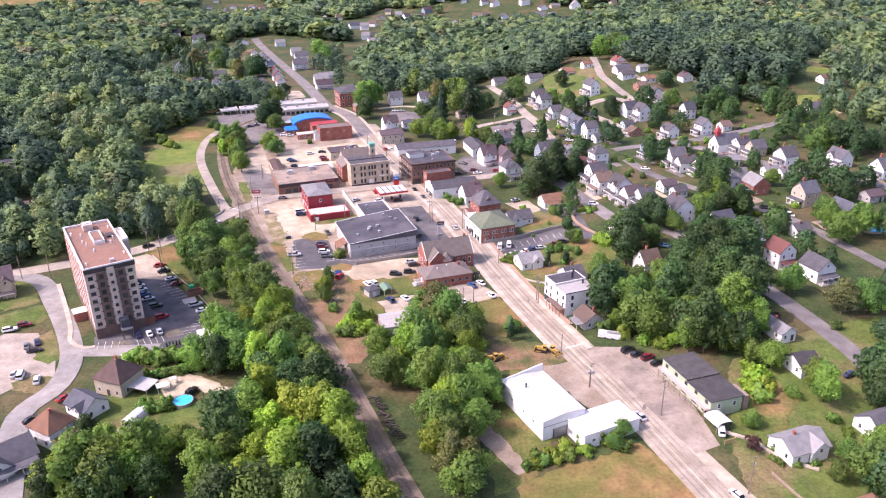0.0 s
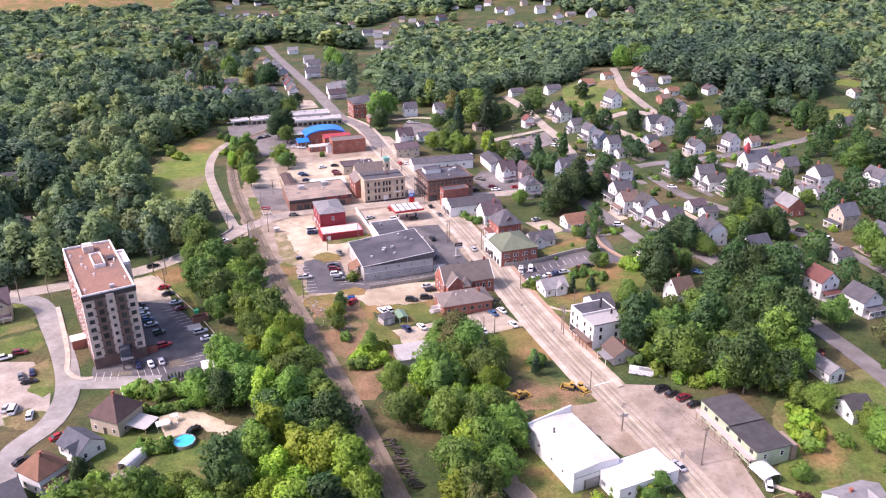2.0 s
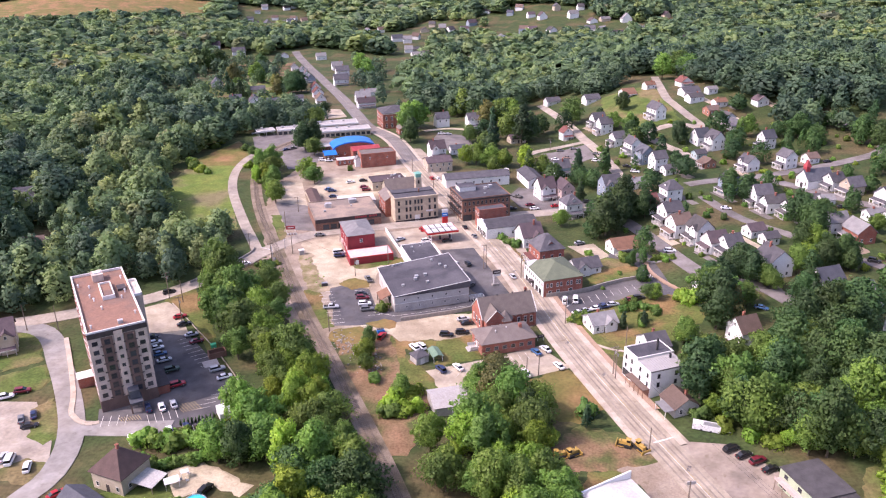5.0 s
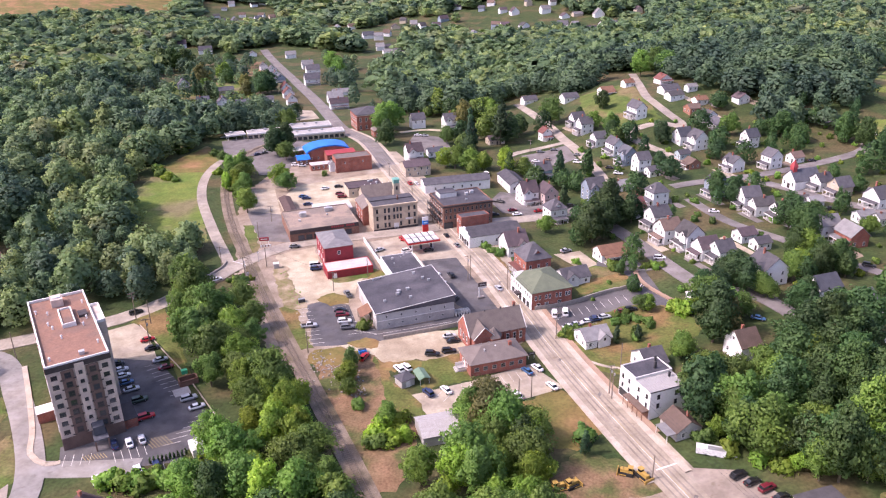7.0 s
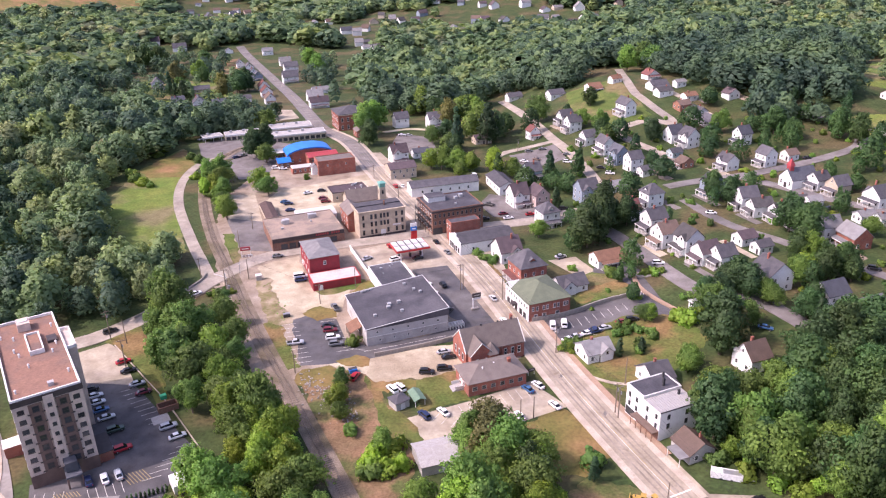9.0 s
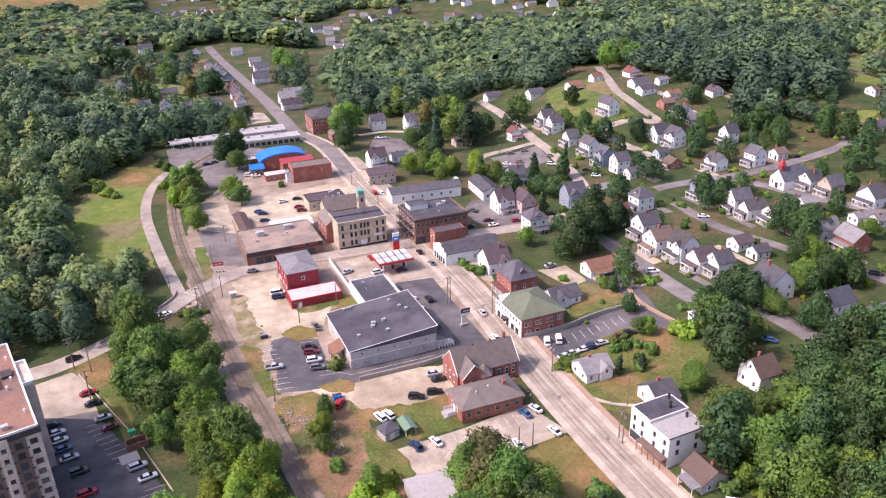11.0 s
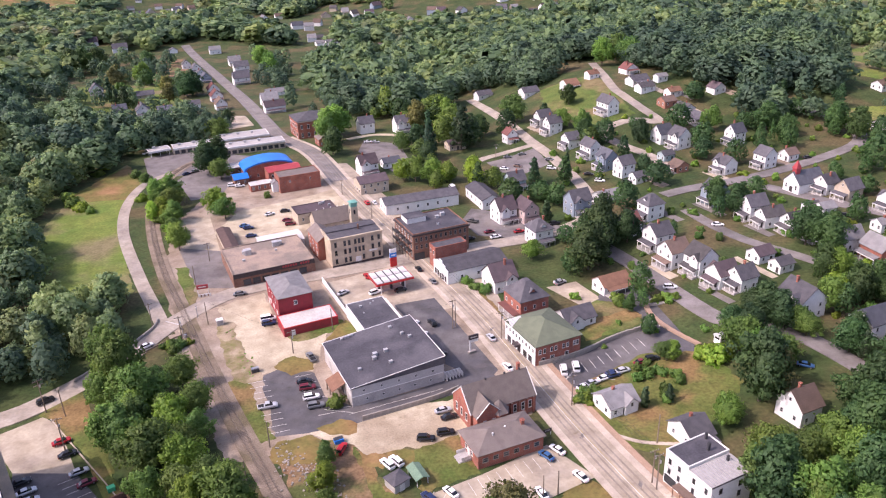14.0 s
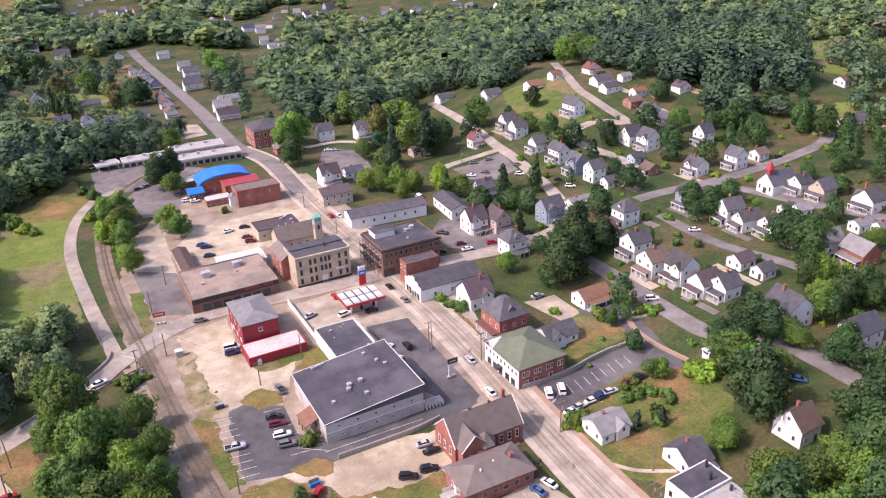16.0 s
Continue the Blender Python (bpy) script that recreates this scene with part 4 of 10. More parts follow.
house(90.9, 325.2, 8, 8, 1.5, "gable", "v", "white", "grey", 1, -70)
house(70.4, 380.1, 7, 9, 1.5, "cross", "u", "white", "maroon", 0, 20)
house(51.3, 338.9, 12, 8, 1, "gable", "u", "white", "rust", 1, 20)
house(33.7, 319.7, 12, 9, 1, "cross", "u", "white", "grey", 0, 20)
house(19.5, 329.1, 10.5, 11, 2.3, "hip", "u", "brick", "grey", 2, 20)
house(13.8, 348.8, 9, 10, 1.5, "cross", "u", "white", "mauve", 0, 20)
house(105.5, 342.1, 8, 7, 1, "gable", "u", "white", "mauve", 0, 20)
house(108.6, 333.3, 6, 7, 1, "gable", "v", "white", "grey", 0, -70)
house(111.8, 396.1, 9, 9, 2, "cross", "u", "bluegrey", "grey", 1, -70)
house(119.8, 378.4, 8, 9, 2, "cross", "v", "white", "grey", 1, -78)
house(122.6, 370.3, 7, 10, 1.5, "gable", "v", "white", "charcoal", 1, -78)
house(128.7, 362.8, 8, 9, 1.5, "gable", "v", "white", "charcoal", 1, -78)
house(134.5, 354.7, 10, 10, 1, "hip", "u", "white", "mauve", 1, -78)
house(139.2, 345.5, 8, 9, 1.5, "gable", "v", "white", "pale", 1, -78)
house(144.1, 334.7, 11, 9, 1.5, "gable", "u", "brick", "pale", 1, -78)
house(159.5, 356.1, 8, 6, 1, "gable", "u", "white", "pale", 0, 12)
house(165.0, 352.0, 7, 6, 1, "gable", "u", "white", "pale", 0, 12)
house(143.0, 377.6, 6, 5, 1, "gable", "u", "white", "charcoal", 0, 12)
house(147.5, 375.2, 7, 6, 1, "gable", "u", "white", "pale", 0, 12)
house(159.2, 395.8, 8, 8, 1.5, "gable", "v", "white", "grey", 1, -70)
house(163.9, 387.1, 8, 9, 1.5, "gable", "v", "tan", "grey", 1, -70)
house(172.9, 371.4, 10, 9, 1.5, "cross", "v", "white", "grey", 1, -70)
house(100.3, 305.1, 11, 11, 2, "cross", "u", "white", "grey", 1, -74)
house(112.2, 288.7, 8, 9, 2, "gable", "v", "white", "slate", 1, -70)
house(119.8, 279.4, 9, 8, 1.5, "gable", "u", "white", "pale", 1, 20)
house(87.0, 440.7, 8, 8, 2, "gable", "v", "white", "grey", 0, -70)
house(90.3, 429.9, 7, 6, 1, "gable", "u", "white", "grey", 0, 20)
house(82.5, 453.3, 9, 8, 2, "cross", "u", "bluegrey", "slate", 1, -70)
house(79.3, 471.3, 10, 7, 2, "gable", "u", "white", "grey", 1, -70)
house(73.6, 489.0, 8, 8, 1.5, "gable", "v", "white", "grey", 1, -70)
house(112.2, 454.7, 7, 6, 1, "gable", "u", "teal", "grey", 0, 20)
house(112.4, 438.3, 7, 7, 1, "gable", "u", "rustwall", "brown", 1, -70)
house(131.3, 431.3, 9, 8, 1.5, "cross", "u", "white", "grey", 1, -70)
house(150.6, 432.2, 8, 8, 2, "gable", "u", "white", "grey", 1, -70)
house(164.7, 437.6, 7, 7, 1, "gable", "v", "white", "brown", 0, -70)
house(46.5, 518.5, 7, 7, 1.5, "gable", "v", "white", "maroon", 1, 20)
house(67.9, 531.6, 8, 9, 1.5, "gable", "v", "white", "grey", 1, -70)
house(69.6, 514.3, 8, 9, 2, "gable", "v", "white", "grey", 1, -70)
house(102.1, 520.9, 12, 8, 2, "gable", "u", "white", "grey", 1, -70)
house(48.5, 640.7, 11, 8, 1, "gable", "u", "white", "grey", 0, 20, True)
house(-34.0, 564.6, 9, 8, 2, "gable", "u", "white", "grey", 0, 20, True)
house(-12.2, 560.8, 9, 8, 2, "cross", "u", "white", "grey", 1, 20, True)
house(-33.0, 481.2, 9, 9, 2, "cross", "u", "white", "mauve", 1, 20)
house(-20.9, 490.2, 9, 6, 1, "gable", "u", "white", "slate", 0, 20)
house(15.6, 516.4, 10, 7, 1, "gable", "u", "tan", "mauve", 0, 20)
house(36.6, 446.6, 9, 8, 1.5, "gable", "u", "teal", "grey", 1, 20)
house(93.2, 573.5, 9, 8, 1, "gable", "u", "white", "rust", 1, 20, True)
house(109.0, 581.1, 7, 6, 1, "gable", "u", "white", "rust", 0, 20, True)
house(133.5, 584.2, 9, 8, 1, "gable", "v", "white", "maroon", 1, 20, True)
house(130.7, 557.9, 12, 8, 1, "gable", "u", "white", "grey", 1, 20, True)
house(131.0, 544.8, 10, 7, 1, "gable", "u", "white", "charcoal", 0, 20, True)
house(145.2, 558.7, 7, 5, 1, "gable", "u", "white", "pale", 0, 20, True)
house(143.8, 533.7, 8, 6, 1, "gable", "u", "white", "rust", 0, 20, True)
house(136.0, 521.4, 9, 8, 1, "gable", "u", "rustwall", "brown", 0, 20)
house(141.9, 509.9, 10, 8, 1, "gable", "u", "white", "charcoal", 1, -70)
house(145.3, 497.6, 13, 8, 1, "gable", "u", "white", "grey", 1, -70)
house(124.5, 470.1, 9, 9, 2, "cross", "u", "white", "grey", 1, -70)
house(118.6, 478.7, 9, 9, 1.5, "gable", "u", "white", "slate", 0, 20)
house(168.4, 531.5, 8, 7, 1, "gable", "v", "white", "mauve", 0, 20, True)
house(151.9, 467.3, 8, 8, 2, "gable", "v", "white", "slate", 1, -70)
house(71.9, 594.8, 11, 8, 1, "gable", "u", "white", "grey", 0, 20, True)
house(227.5, 461.5, 14, 9, 1, "gable", "u", "white", "grey", 0, 20)
house(256.1, 512.8, 10, 8, 1, "gable", "u", "white", "brown", 0, 20)
house(-245.8, 731.2, 10, 9, 1.5, "gable", "v", "white", "grey", 1, 20, True)
house(-359.1, 1072.2, 12, 10, 1.5, "gable", "u", "white", "mauve", 0, 20, True)
house(-315.3, 1028.7, 16, 10, 1.5, "gable", "u", "white", "grey", 0, 20, True)
house(-414.6, 962.9, 12, 10, 1.5, "gable", "u", "white", "pale", 0, 20, True)
house(-209.3, 730.7, 14, 8, 1, "gable", "u", "tan", "grey", 0, 20, True)
house(-189.5, 652.7, 9, 9, 1.5, "gable", "v", "white", "grey", 1, 20, True)
house(-204.1, 650.5, 9, 8, 1.5, "gable", "u", "white", "slate", 0, 20, True)
house(-176.8, 661.5, 10, 8, 1, "gable", "u", "white", "slate", 0, 20, True)
house(-161.7, 681.6, 10, 7, 1, "gable", "u", "white", "grey", 0, 20, True)
house(-158.9, 745.3, 9, 9, 1.5, "gable", "v", "white", "maroon", 1, 20, True)
house(-179.2, 818.3, 9, 9, 1.5, "gable", "v", "bluegrey", "slate", 1, 20, True)
house(-149.5, 708.9, 9, 9, 1.5, "gable", "v", "white", "maroon", 1, 20, True)
house(-138.9, 668.5, 8, 9, 1.5, "gable", "v", "white", "brown", 1, 20, True)
house(-216.2, 909.5, 8, 8, 1.5, "gable", "v", "white", "charcoal", 0, 20, True)
house(-201.1, 882.4, 9, 9, 1.5, "gable", "v", "white", "grey", 1, 20, True)
house(-188.7, 843.9, 9, 9, 1.5, "gable", "v", "white", "grey", 1, 20, True)
house(-144.3, 797.1, 14, 10, 2, "gable", "u", "white", "grey", 1, 20, True)
house(-156.0, 871.9, 14, 10, 2, "gable", "u", "white", "grey", 1, 20, True)
house(-169.6, 918.4, 12, 9, 1.5, "gable", "u", "white", "pale", 1, 20, True)
house(-105.4, 678.4, 12, 9, 1.5, "gable", "u", "white", "pale", 1, 20, True)
house(-106.0, 723.2, 16, 7, 1, "gable", "u", "white", "pale", 0, 20, True)
house(-97.9, 646.0, 14, 8, 1.5, "gable", "u", "white", "mauve", 1, 20, True)
house(-202.3, 992.1, 12, 8, 1.5, "gable", "u", "white", "pale", 0, 20, True)
house(-251.5, 1008.9, 9, 7, 1, "gable", "v", "white", "grey", 0, 20, True)
house(-74.3, 1015.5, 16, 10, 1, "gable", "u", "white", "pale", 0, 20, True)
house(-93.0, 1053.4, 14, 9, 1, "gable", "u", "tan", "grey", 0, 20, True)
house(-20.8, 971.7, 14, 9, 1, "gable", "u", "white", "pale", 0, 20, True)
house(-100.6, 180.6, 9, 7.5, 1, "cross", "u", "white", "slate", 0, -33)
house(-104.4, 168.5, 7.8, 8.3, 1.5, "hip", "u", "white", "rust", 1, 62)
house(-111.8, 157.6, 13, 10, 1, "cross", "u", "white", "grey", 1, 44)
house(-95.9, 192.3, 9.5, 9.5, 1.5, "hip", "u", "tan", "darkbrown", 0, -20)
house(89.6, 158.0, 11.5, 8.5, 1, "cross", "u", "white", "pale", 0, 20)
house(115.1, 165.0, 12, 9, 1, "gable", "u", "white", "grey", 0, 20)
house(104.1, 211.6, 5.5, 13, 1, "gable", "v", "white", "pale", 0, 20)
house(104.7, 192.0, 7, 7.5, 1, "gable", "u", "white", "charcoal", 0, 20)
house(94.9, 133.0, 11, 9, 1, "hip", "u", "white", "rust", 0, 20)
house(133.1, 247.0, 8, 9, 1.5, "gable", "v", "white", "grey", 1, 20)
house(124.2, 258.1, 7.5, 8, 2, "gable", "v", "white", "maroon", 1, 20)
house(47.9, 258.2, 7, 9, 1, "gable", "u", "white", "grey", 1, 20)
house(75.8, 259.0, 7, 8, 1.5, "gable", "u", "white", "brown", 0, 20)
house(33.5, 274.2, 9, 8, 1, "cross", "u", "white", "pale", 0, 20)
house(159.6, 318.0, 9, 9, 2, "gable", "v", "tan", "slate", 1, -70)
house(164.7, 294.2, 10, 9, 2, "cross", "u", "bluegrey", "slate", 1, -70)
house(195.6, 362.9, 11, 8, 1.5, "cross", "u", "white", "grey", 1, -70)
house(207.0, 345.3, 10, 8, 1.5, "gable", "v", "white", "grey", 1, -70)
house(258.8, 463.4, 13, 8, 1, "gable", "u", "white", "grey", 0, 20)
house(143.0, 284.9, 7, 6, 1, "gable", "u", "white", "grey", 0, 20)
house(188.5, 317.4, 9, 7, 1, "gable", "u", "greywall", "mauve", 0, 20)
house(-224.5, 381.0, 9, 10, 2, "cross", "u", "white", "grey", 1, 20)
house(-197.8, 337.9, 8, 8, 1, "gable", "u", "tan", "brown", 0, 20)
house(-163.6, 255.1, 9, 10, 2, "cross", "u", "tan", "mauve", 1, 30)
house(-87.2, 1015.0, 12, 9, 1, "gable", "u", "white", "pale", 0, 20, True)
house(-331.6, 690.1, 14, 10, 1, "gable", "u", "tan", "brown", 0, 20, True)


# drives beside the houses (DRIVES)
drive_rnd = random.Random(12)
for hx, hy, hs in [q for q in HOUSES if 40 < q[0] < 240 and 290 < q[1] < 560][::2]:
    a = radians(20)
    u, v = Vector((math.cos(a), math.sin(a))), Vector((-math.sin(a), math.cos(a)))
    c = Vector((hx, hy)) + u * (hs * 0.5 + 2.4) * drive_rnd.choice((-1, 1))
    hw, l0, l1 = drive_rnd.uniform(1.3, 2.2), drive_rnd.uniform(8, 13), drive_rnd.uniform(2, 6)
    lot("driveway", M[drive_rnd.choice(("concrete", "gravel_brown", "asphalt_old"))], [tuple(c + u * i * hw + v * j) for i, j in ((-1, -l0), (1, -l0), (1, l1), (-1, l1))], "short worn driveway", 0.06 + 0.003 * drive_rnd.randrange(20))

# the far settlements in the valley
house(-438, 1460, 12, 9, 1, "gable", "u", "bluegrey", "mauve", 0, 20, True)
house(-438, 1570, 10, 8, 1, "gable", "u", "white", "slate", 0, 10, True)
house(-434, 1610, 12, 10, 1.5, "gable", "u", "white", "pale", 0, 20, True)
house(-371, 1483, 12, 8, 1.5, "gable", "u", "white", "pale", 0, 20, True)
house(-358, 1497, 13, 10, 1.5, "gable", "u", "white", "slate", 0, 35, True)
house(-360, 1534, 12, 8, 1.5, "gable", "u", "white", "brown", 0, -15, True)
house(-334, 1468, 13, 8, 1.5, "gable", "u", "tan", "charcoal", 0, -15, True)
house(-335, 1508, 12, 9, 2, "gable", "u", "tan", "brown", 0, 35, True)
house(-411, 1456, 12, 8, 1.5, "gable", "u", "white", "grey", 0, 10, True)
house(-392, 1465, 15, 10, 1.5, "gable", "v", "tan", "slate", 0, 35, True)
house(-392, 1616, 13, 8, 1.5, "gable", "u", "white", "mauve", 0, 35, True)
house(-380, 1632, 13, 8, 1.5, "gable", "v", "white", "charcoal", 0, 20, True)
house(-436, 1508, 12, 9, 1, "gable", "u", "white", "charcoal", 0, 20, True)
house(-394, 1527, 12, 8, 1.5, "gable", "u", "white", "brown", 0, 10, True)
house(-218, 1319, 10, 9, 1, "gable", "v", "white", "charcoal", 0, 20, True)
house(-181, 1257, 10, 9, 1.5, "gable", "v", "white", "pale", 0, 35, True)
house(-162, 1272, 10, 9, 1.5, "gable", "u", "white", "brown", 0, 20, True)
house(-124, 1144, 15, 10, 1.5, "gable", "u", "white", "slate", 0, 20, True)
house(-99, 1167, 10, 9, 1.5, "gable", "u", "white", "brown", 0, -15, True)
house(-99, 1043, 10, 9, 1.5, "gable", "u", "white", "pale", 0, 10, True)
house(-83, 1290, 10, 8, 1.5, "gable", "u", "tan", "charcoal", 0, -15, True)
house(-65, 1241, 10, 10, 2, "gable", "u", "tan", "pale", 0, 10, True)
house(-52, 1228, 10, 10, 1.5, "gable", "u", "white", "charcoal", 0, 35, True)
house(-31, 1223, 12, 8, 2, "gable", "u", "white", "mauve", 0, 20, True)
house(-21, 1274, 15, 9, 1.5, "gable", "u", "bluegrey", "mauve", 0, 35, True)
house(-21, 977, 12, 8, 1, "gable", "u", "white", "brown", 0, -15, True)
house(-108, 1128, 12, 8, 2, "gable", "u", "white", "pale", 0, 10, True)
house(-92, 1240, 13, 10, 1, "gable", "v", "tan", "mauve", 0, 10, True)
house(23, 1169, 15, 9, 1, "gable", "v", "white", "pale", 0, 20, True)
house(56, 1207, 13, 9, 2, "gable", "u", "bluegrey", "brown", 0, -15, True)
house(68, 1200, 12, 10, 1.5, "gable", "u", "white", "mauve", 0, 10, True)
house(87, 1268, 13, 10, 1.5, "gable", "v", "white", "mauve", 0, 20, True)
house(95, 1191, 13, 10, 1, "gable", "v", "white", "charcoal", 0, 35, True)
house(133, 1263, 15, 10, 2, "gable", "u", "white", "pale", 0, 20, True)
house(71, 1288, 12, 8, 1.5, "gable", "u", "white", "mauve", 0, 20, True)
house(40, 1323, 10, 8, 1.5, "gable", "u", "bluegrey", "slate", 0, -15, True)
house(147, 1170, 15, 10, 2, "gable", "u", "white", "grey", 0, -15, True)
house(164, 1170, 10, 9, 1.5, "gable", "u", "tan", "pale", 0, 20, True)
house(181, 1143, 10, 10, 1, "gable", "u", "white", "brown", 0, 10, True)
house(201, 1149, 15, 9, 1.5, "gable", "u", "white", "mauve", 0, 35, True)
house(219, 1163, 15, 8, 1, "gable", "u", "white", "slate", 0, -15, True)
house(176, 1109, 15, 9, 2, "gable", "u", "white", "charcoal", 0, 20, True)
house(177, 1235, 15, 9, 1, "gable", "u", "tan", "pale", 0, 20, True)
house(239, 1009, 12, 10, 1.5, "gable", "u", "white", "mauve", 0, 20, True)
house(149, 1306, 10, 10, 1.5, "gable", "u", "white", "charcoal", 0, 10, True)
house(112, 1311, 10, 9, 2, "gable", "v", "tan", "grey", 0, 20, True)
house(206, 1220, 15, 9, 1.5, "gable", "v", "white", "pale", 0, 10, True)
house(267, 1238, 10, 10, 1.5, "gable", "v", "tan", "mauve", 0, 20, True)
house(201, 872, 15, 10, 2, "gable", "u", "white", "pale", 0, -15, True)
house(2, 1357, 13, 10, 1.5, "gable", "u", "white", "mauve", 0, -15, True)
house(56, 1349, 12, 10, 1.5, "gable", "u", "white", "brown", 0, -15, True)
house(158, 1229, 13, 10, 1, "gable", "v", "white", "mauve", 0, 20, True)
house(481, 1442, 13, 10, 1.5, "gable", "u", "white", "pale", 0, 10, True)
house(440, 1296, 10, 10, 1, "gable", "u", "white", "grey", 0, 20, True)
house(602, 1499, 15, 10, 1, "gable", "v", "white", "pale", 0, 35, True)
house(598, 1450, 12, 10, 1.5, "gable", "v", "bluegrey", "mauve", 0, 20, True)
house(642, 1473, 15, 10, 1.5, "gable", "u", "white", "brown", 0, 20, True)
house(678, 1455, 15, 9, 2, "gable", "u", "white", "brown", 0, 35, True)
house(677, 1485, 10, 9, 1.5, "gable", "v", "tan", "mauve", 0, -15, True)
house(512, 1421, 13, 9, 2, "gable", "u", "tan", "grey", 0, -15, True)

# ---- the large buildings; local x runs across the street, y up the street ----
GRID = 19.5


def wall_box(e, w, d, h, material, name="wall", cx=0.0, cy=0.0, z0=-0.6, label=""):
    bm = bmesh.new()
    add_box(bm, cx, cy, (h + z0) / 2, w, d, h - z0)
    return part(name, bm, material, e, label)


def flat_roof(e, w, d, h, material, rim="trim_white", parapet=0.45, cx=0.0, cy=0.0, label=""):
    bm = bmesh.new()
    add_box(bm, cx, cy, h + 0.06, w - 0.5, d - 0.5, 0.12)
    r = part("roof", bm, material, e, label)
    bm = bmesh.new()
    for x, y, sx, sy in ((0, d / 2 - 0.13, w + 0.06, 0.3), (0, -d / 2 + 0.13, w + 0.06, 0.3), (-w / 2 + 0.13, 0, 0.3, d - 0.55), (w / 2 - 0.13, 0, 0.3, d - 0.55)):
        add_box(bm, cx + x, cy + y, h + parapet / 2 - 0.05, sx, sy, parapet + 0.1)
    part("parapet", bm, rim, e)
    return r


def row(e, side, w, d, n, z, ww=1.0, wh=1.5, trim="trim_white", cx=0.0, cy=0.0, inset=0.0, skip=()):
    """n windows spaced along one side: s, n, w or e."""
    for k in range(n):
        if k in skip:
            continue
        f = (k + 0.5) / n - 0.5
        if side == "s":
            window(e, cx + f * (w - inset), cy - d / 2 - 0.02, z, ww, wh, -90, trim)
        elif side == "w":
            window(e, cx - w / 2 - 0.02, cy + f * (d - inset), z, ww, wh, 180, trim)
        elif side == "e":
            window(e, cx + w / 2 + 0.02, cy + f * (d - inset), z, ww, wh, 0, trim)


def vent(e, x, y, z, s=0.8, kind="box"):
    bm = bmesh.new()
    if kind == "box":
        add_box(bm, x, y, z + s * 0.35, s, s * 0.8, s * 0.7)
        add_box(bm, x, y, z + s * 0.75, s * 1.1, s * 0.9, s * 0.12)
        part("roof_unit", bm, "metal_pale", e)
    else:
        add_tube(bm, (x, y, z - 0.1), (x, y, z + s), s * 0.22, None, 8)
        add_tube(bm, (x, y, z + s), (x, y, z + s * 1.25), s * 0.4, s * 0.25, 8)
        part("roof_vent", bm, "metal_white", e)


def chimney(e, x, y, z0, z1, s=0.8, material="wall_brick"):
    bm = bmesh.new()
    add_box(bm, x, y, (z0 + z1) / 2, s, s, z1 - z0)
    add_box(bm, x, y, z1 + 0.06, s * 1.25, s * 1.25, 0.14)
    add_box(bm, x, y, z1 + 0.2, s * 0.5, s * 0.5, 0.2)
    part("chimney", bm, material, e)


def bar(e, x, y, z, sx, sy, sz, material, name="panel", label="", rot=0.0):
    bm = bmesh.new()
    add_box(bm, 0, 0, 0, sx, sy, sz)
    o = part(name, bm, material, e, label)
    o.matrix_basis = pose(x, y, z, 0, 0, rot)
    return o


def add_loft(bm, rings):
    """One closed solid through four-cornered sections."""
    vs = [[bm.verts.new(p) for p in r] for r in rings]
    for a, b in zip(vs, vs[1:]):
        for i in range(4):
            bm.faces.new((a[i], b[i], b[(i + 1) % 4], a[(i + 1) % 4]))
    bm.faces.new(vs[0][::-1])
    bm.faces.new(vs[-1])


def claim(x, y, r):
    OPEN.append((x, y, r))


# apartment tower: eight storeys, dark base and cornice, bays of brown brick
claim(-118.6, 242.8, 24)
apt = thing("apartment_tower", -119.0, 242.8, 32.0, "eight-storey pale brick apartment tower with rust flat roof", "apartment building", "", "")
AW, AD, AH = 15.4, 43.0, 24.6
wall_box(apt, AW, AD, AH, "wall_tower")
wall_box(apt, AW + 0.16, AD + 0.16, 3.6, "wall_towerdark", "base")
wall_box(apt, 2.4, 12.0, AH, "wall_tower", "side_bay", AW / 2 + 1.2, 4.0, label="projecting bay in pale brick")
bm = bmesh.new()
add_box(bm, 0, 0, AH + 0.05, AW - 0.7, AD - 0.7, 0.14)
part("roof", bm, "roof_flat_rust", apt)
bm = bmesh.new()
for x, y, sx, sy in ((0, -AD / 2 + 0.2, AW, 0.4), (0, AD / 2 - 0.2, AW, 0.4), (-AW / 2 + 0.2, 0, 0.4, AD - 0.8), (AW / 2 - 0.2, 0, 0.4, AD - 0.8), (AW / 2 + 2.2, 4.0, 0.4, 12), (AW / 2 + 1.2, 9.8, 2.4, 0.4), (AW / 2 + 1.2, -1.8, 2.4, 0.4)):
    add_box(bm, x, y, AH + 0.4, sx, sy, 0.9)
part("parapet", bm, "trim_white", apt)
bm = bmesh.new()
for x, y, sx, sy in ((0, -AD / 2 - 0.1, AW + 0.2, 0.24), (AW / 2 + 0.1, -14, 0.24, 15)):
    add_box(bm, x, y, AH - 0.4, sx, sy, 1.5)
part("cornice", bm, "trim_dark", apt)
for cx in (-2.9, 3.1):
    bar(apt, cx, -AD / 2 - 0.1, 13.2, 3.0, 0.28, 20.0, "wall_towerdark", "bay", "dark brown brick bay")
bar(apt, 0.15, -AD / 2 - 0.18, 14.2, 2.3, 0.42, 20.6, "wall_tower", "centre_pier", "pale brick centre pier")
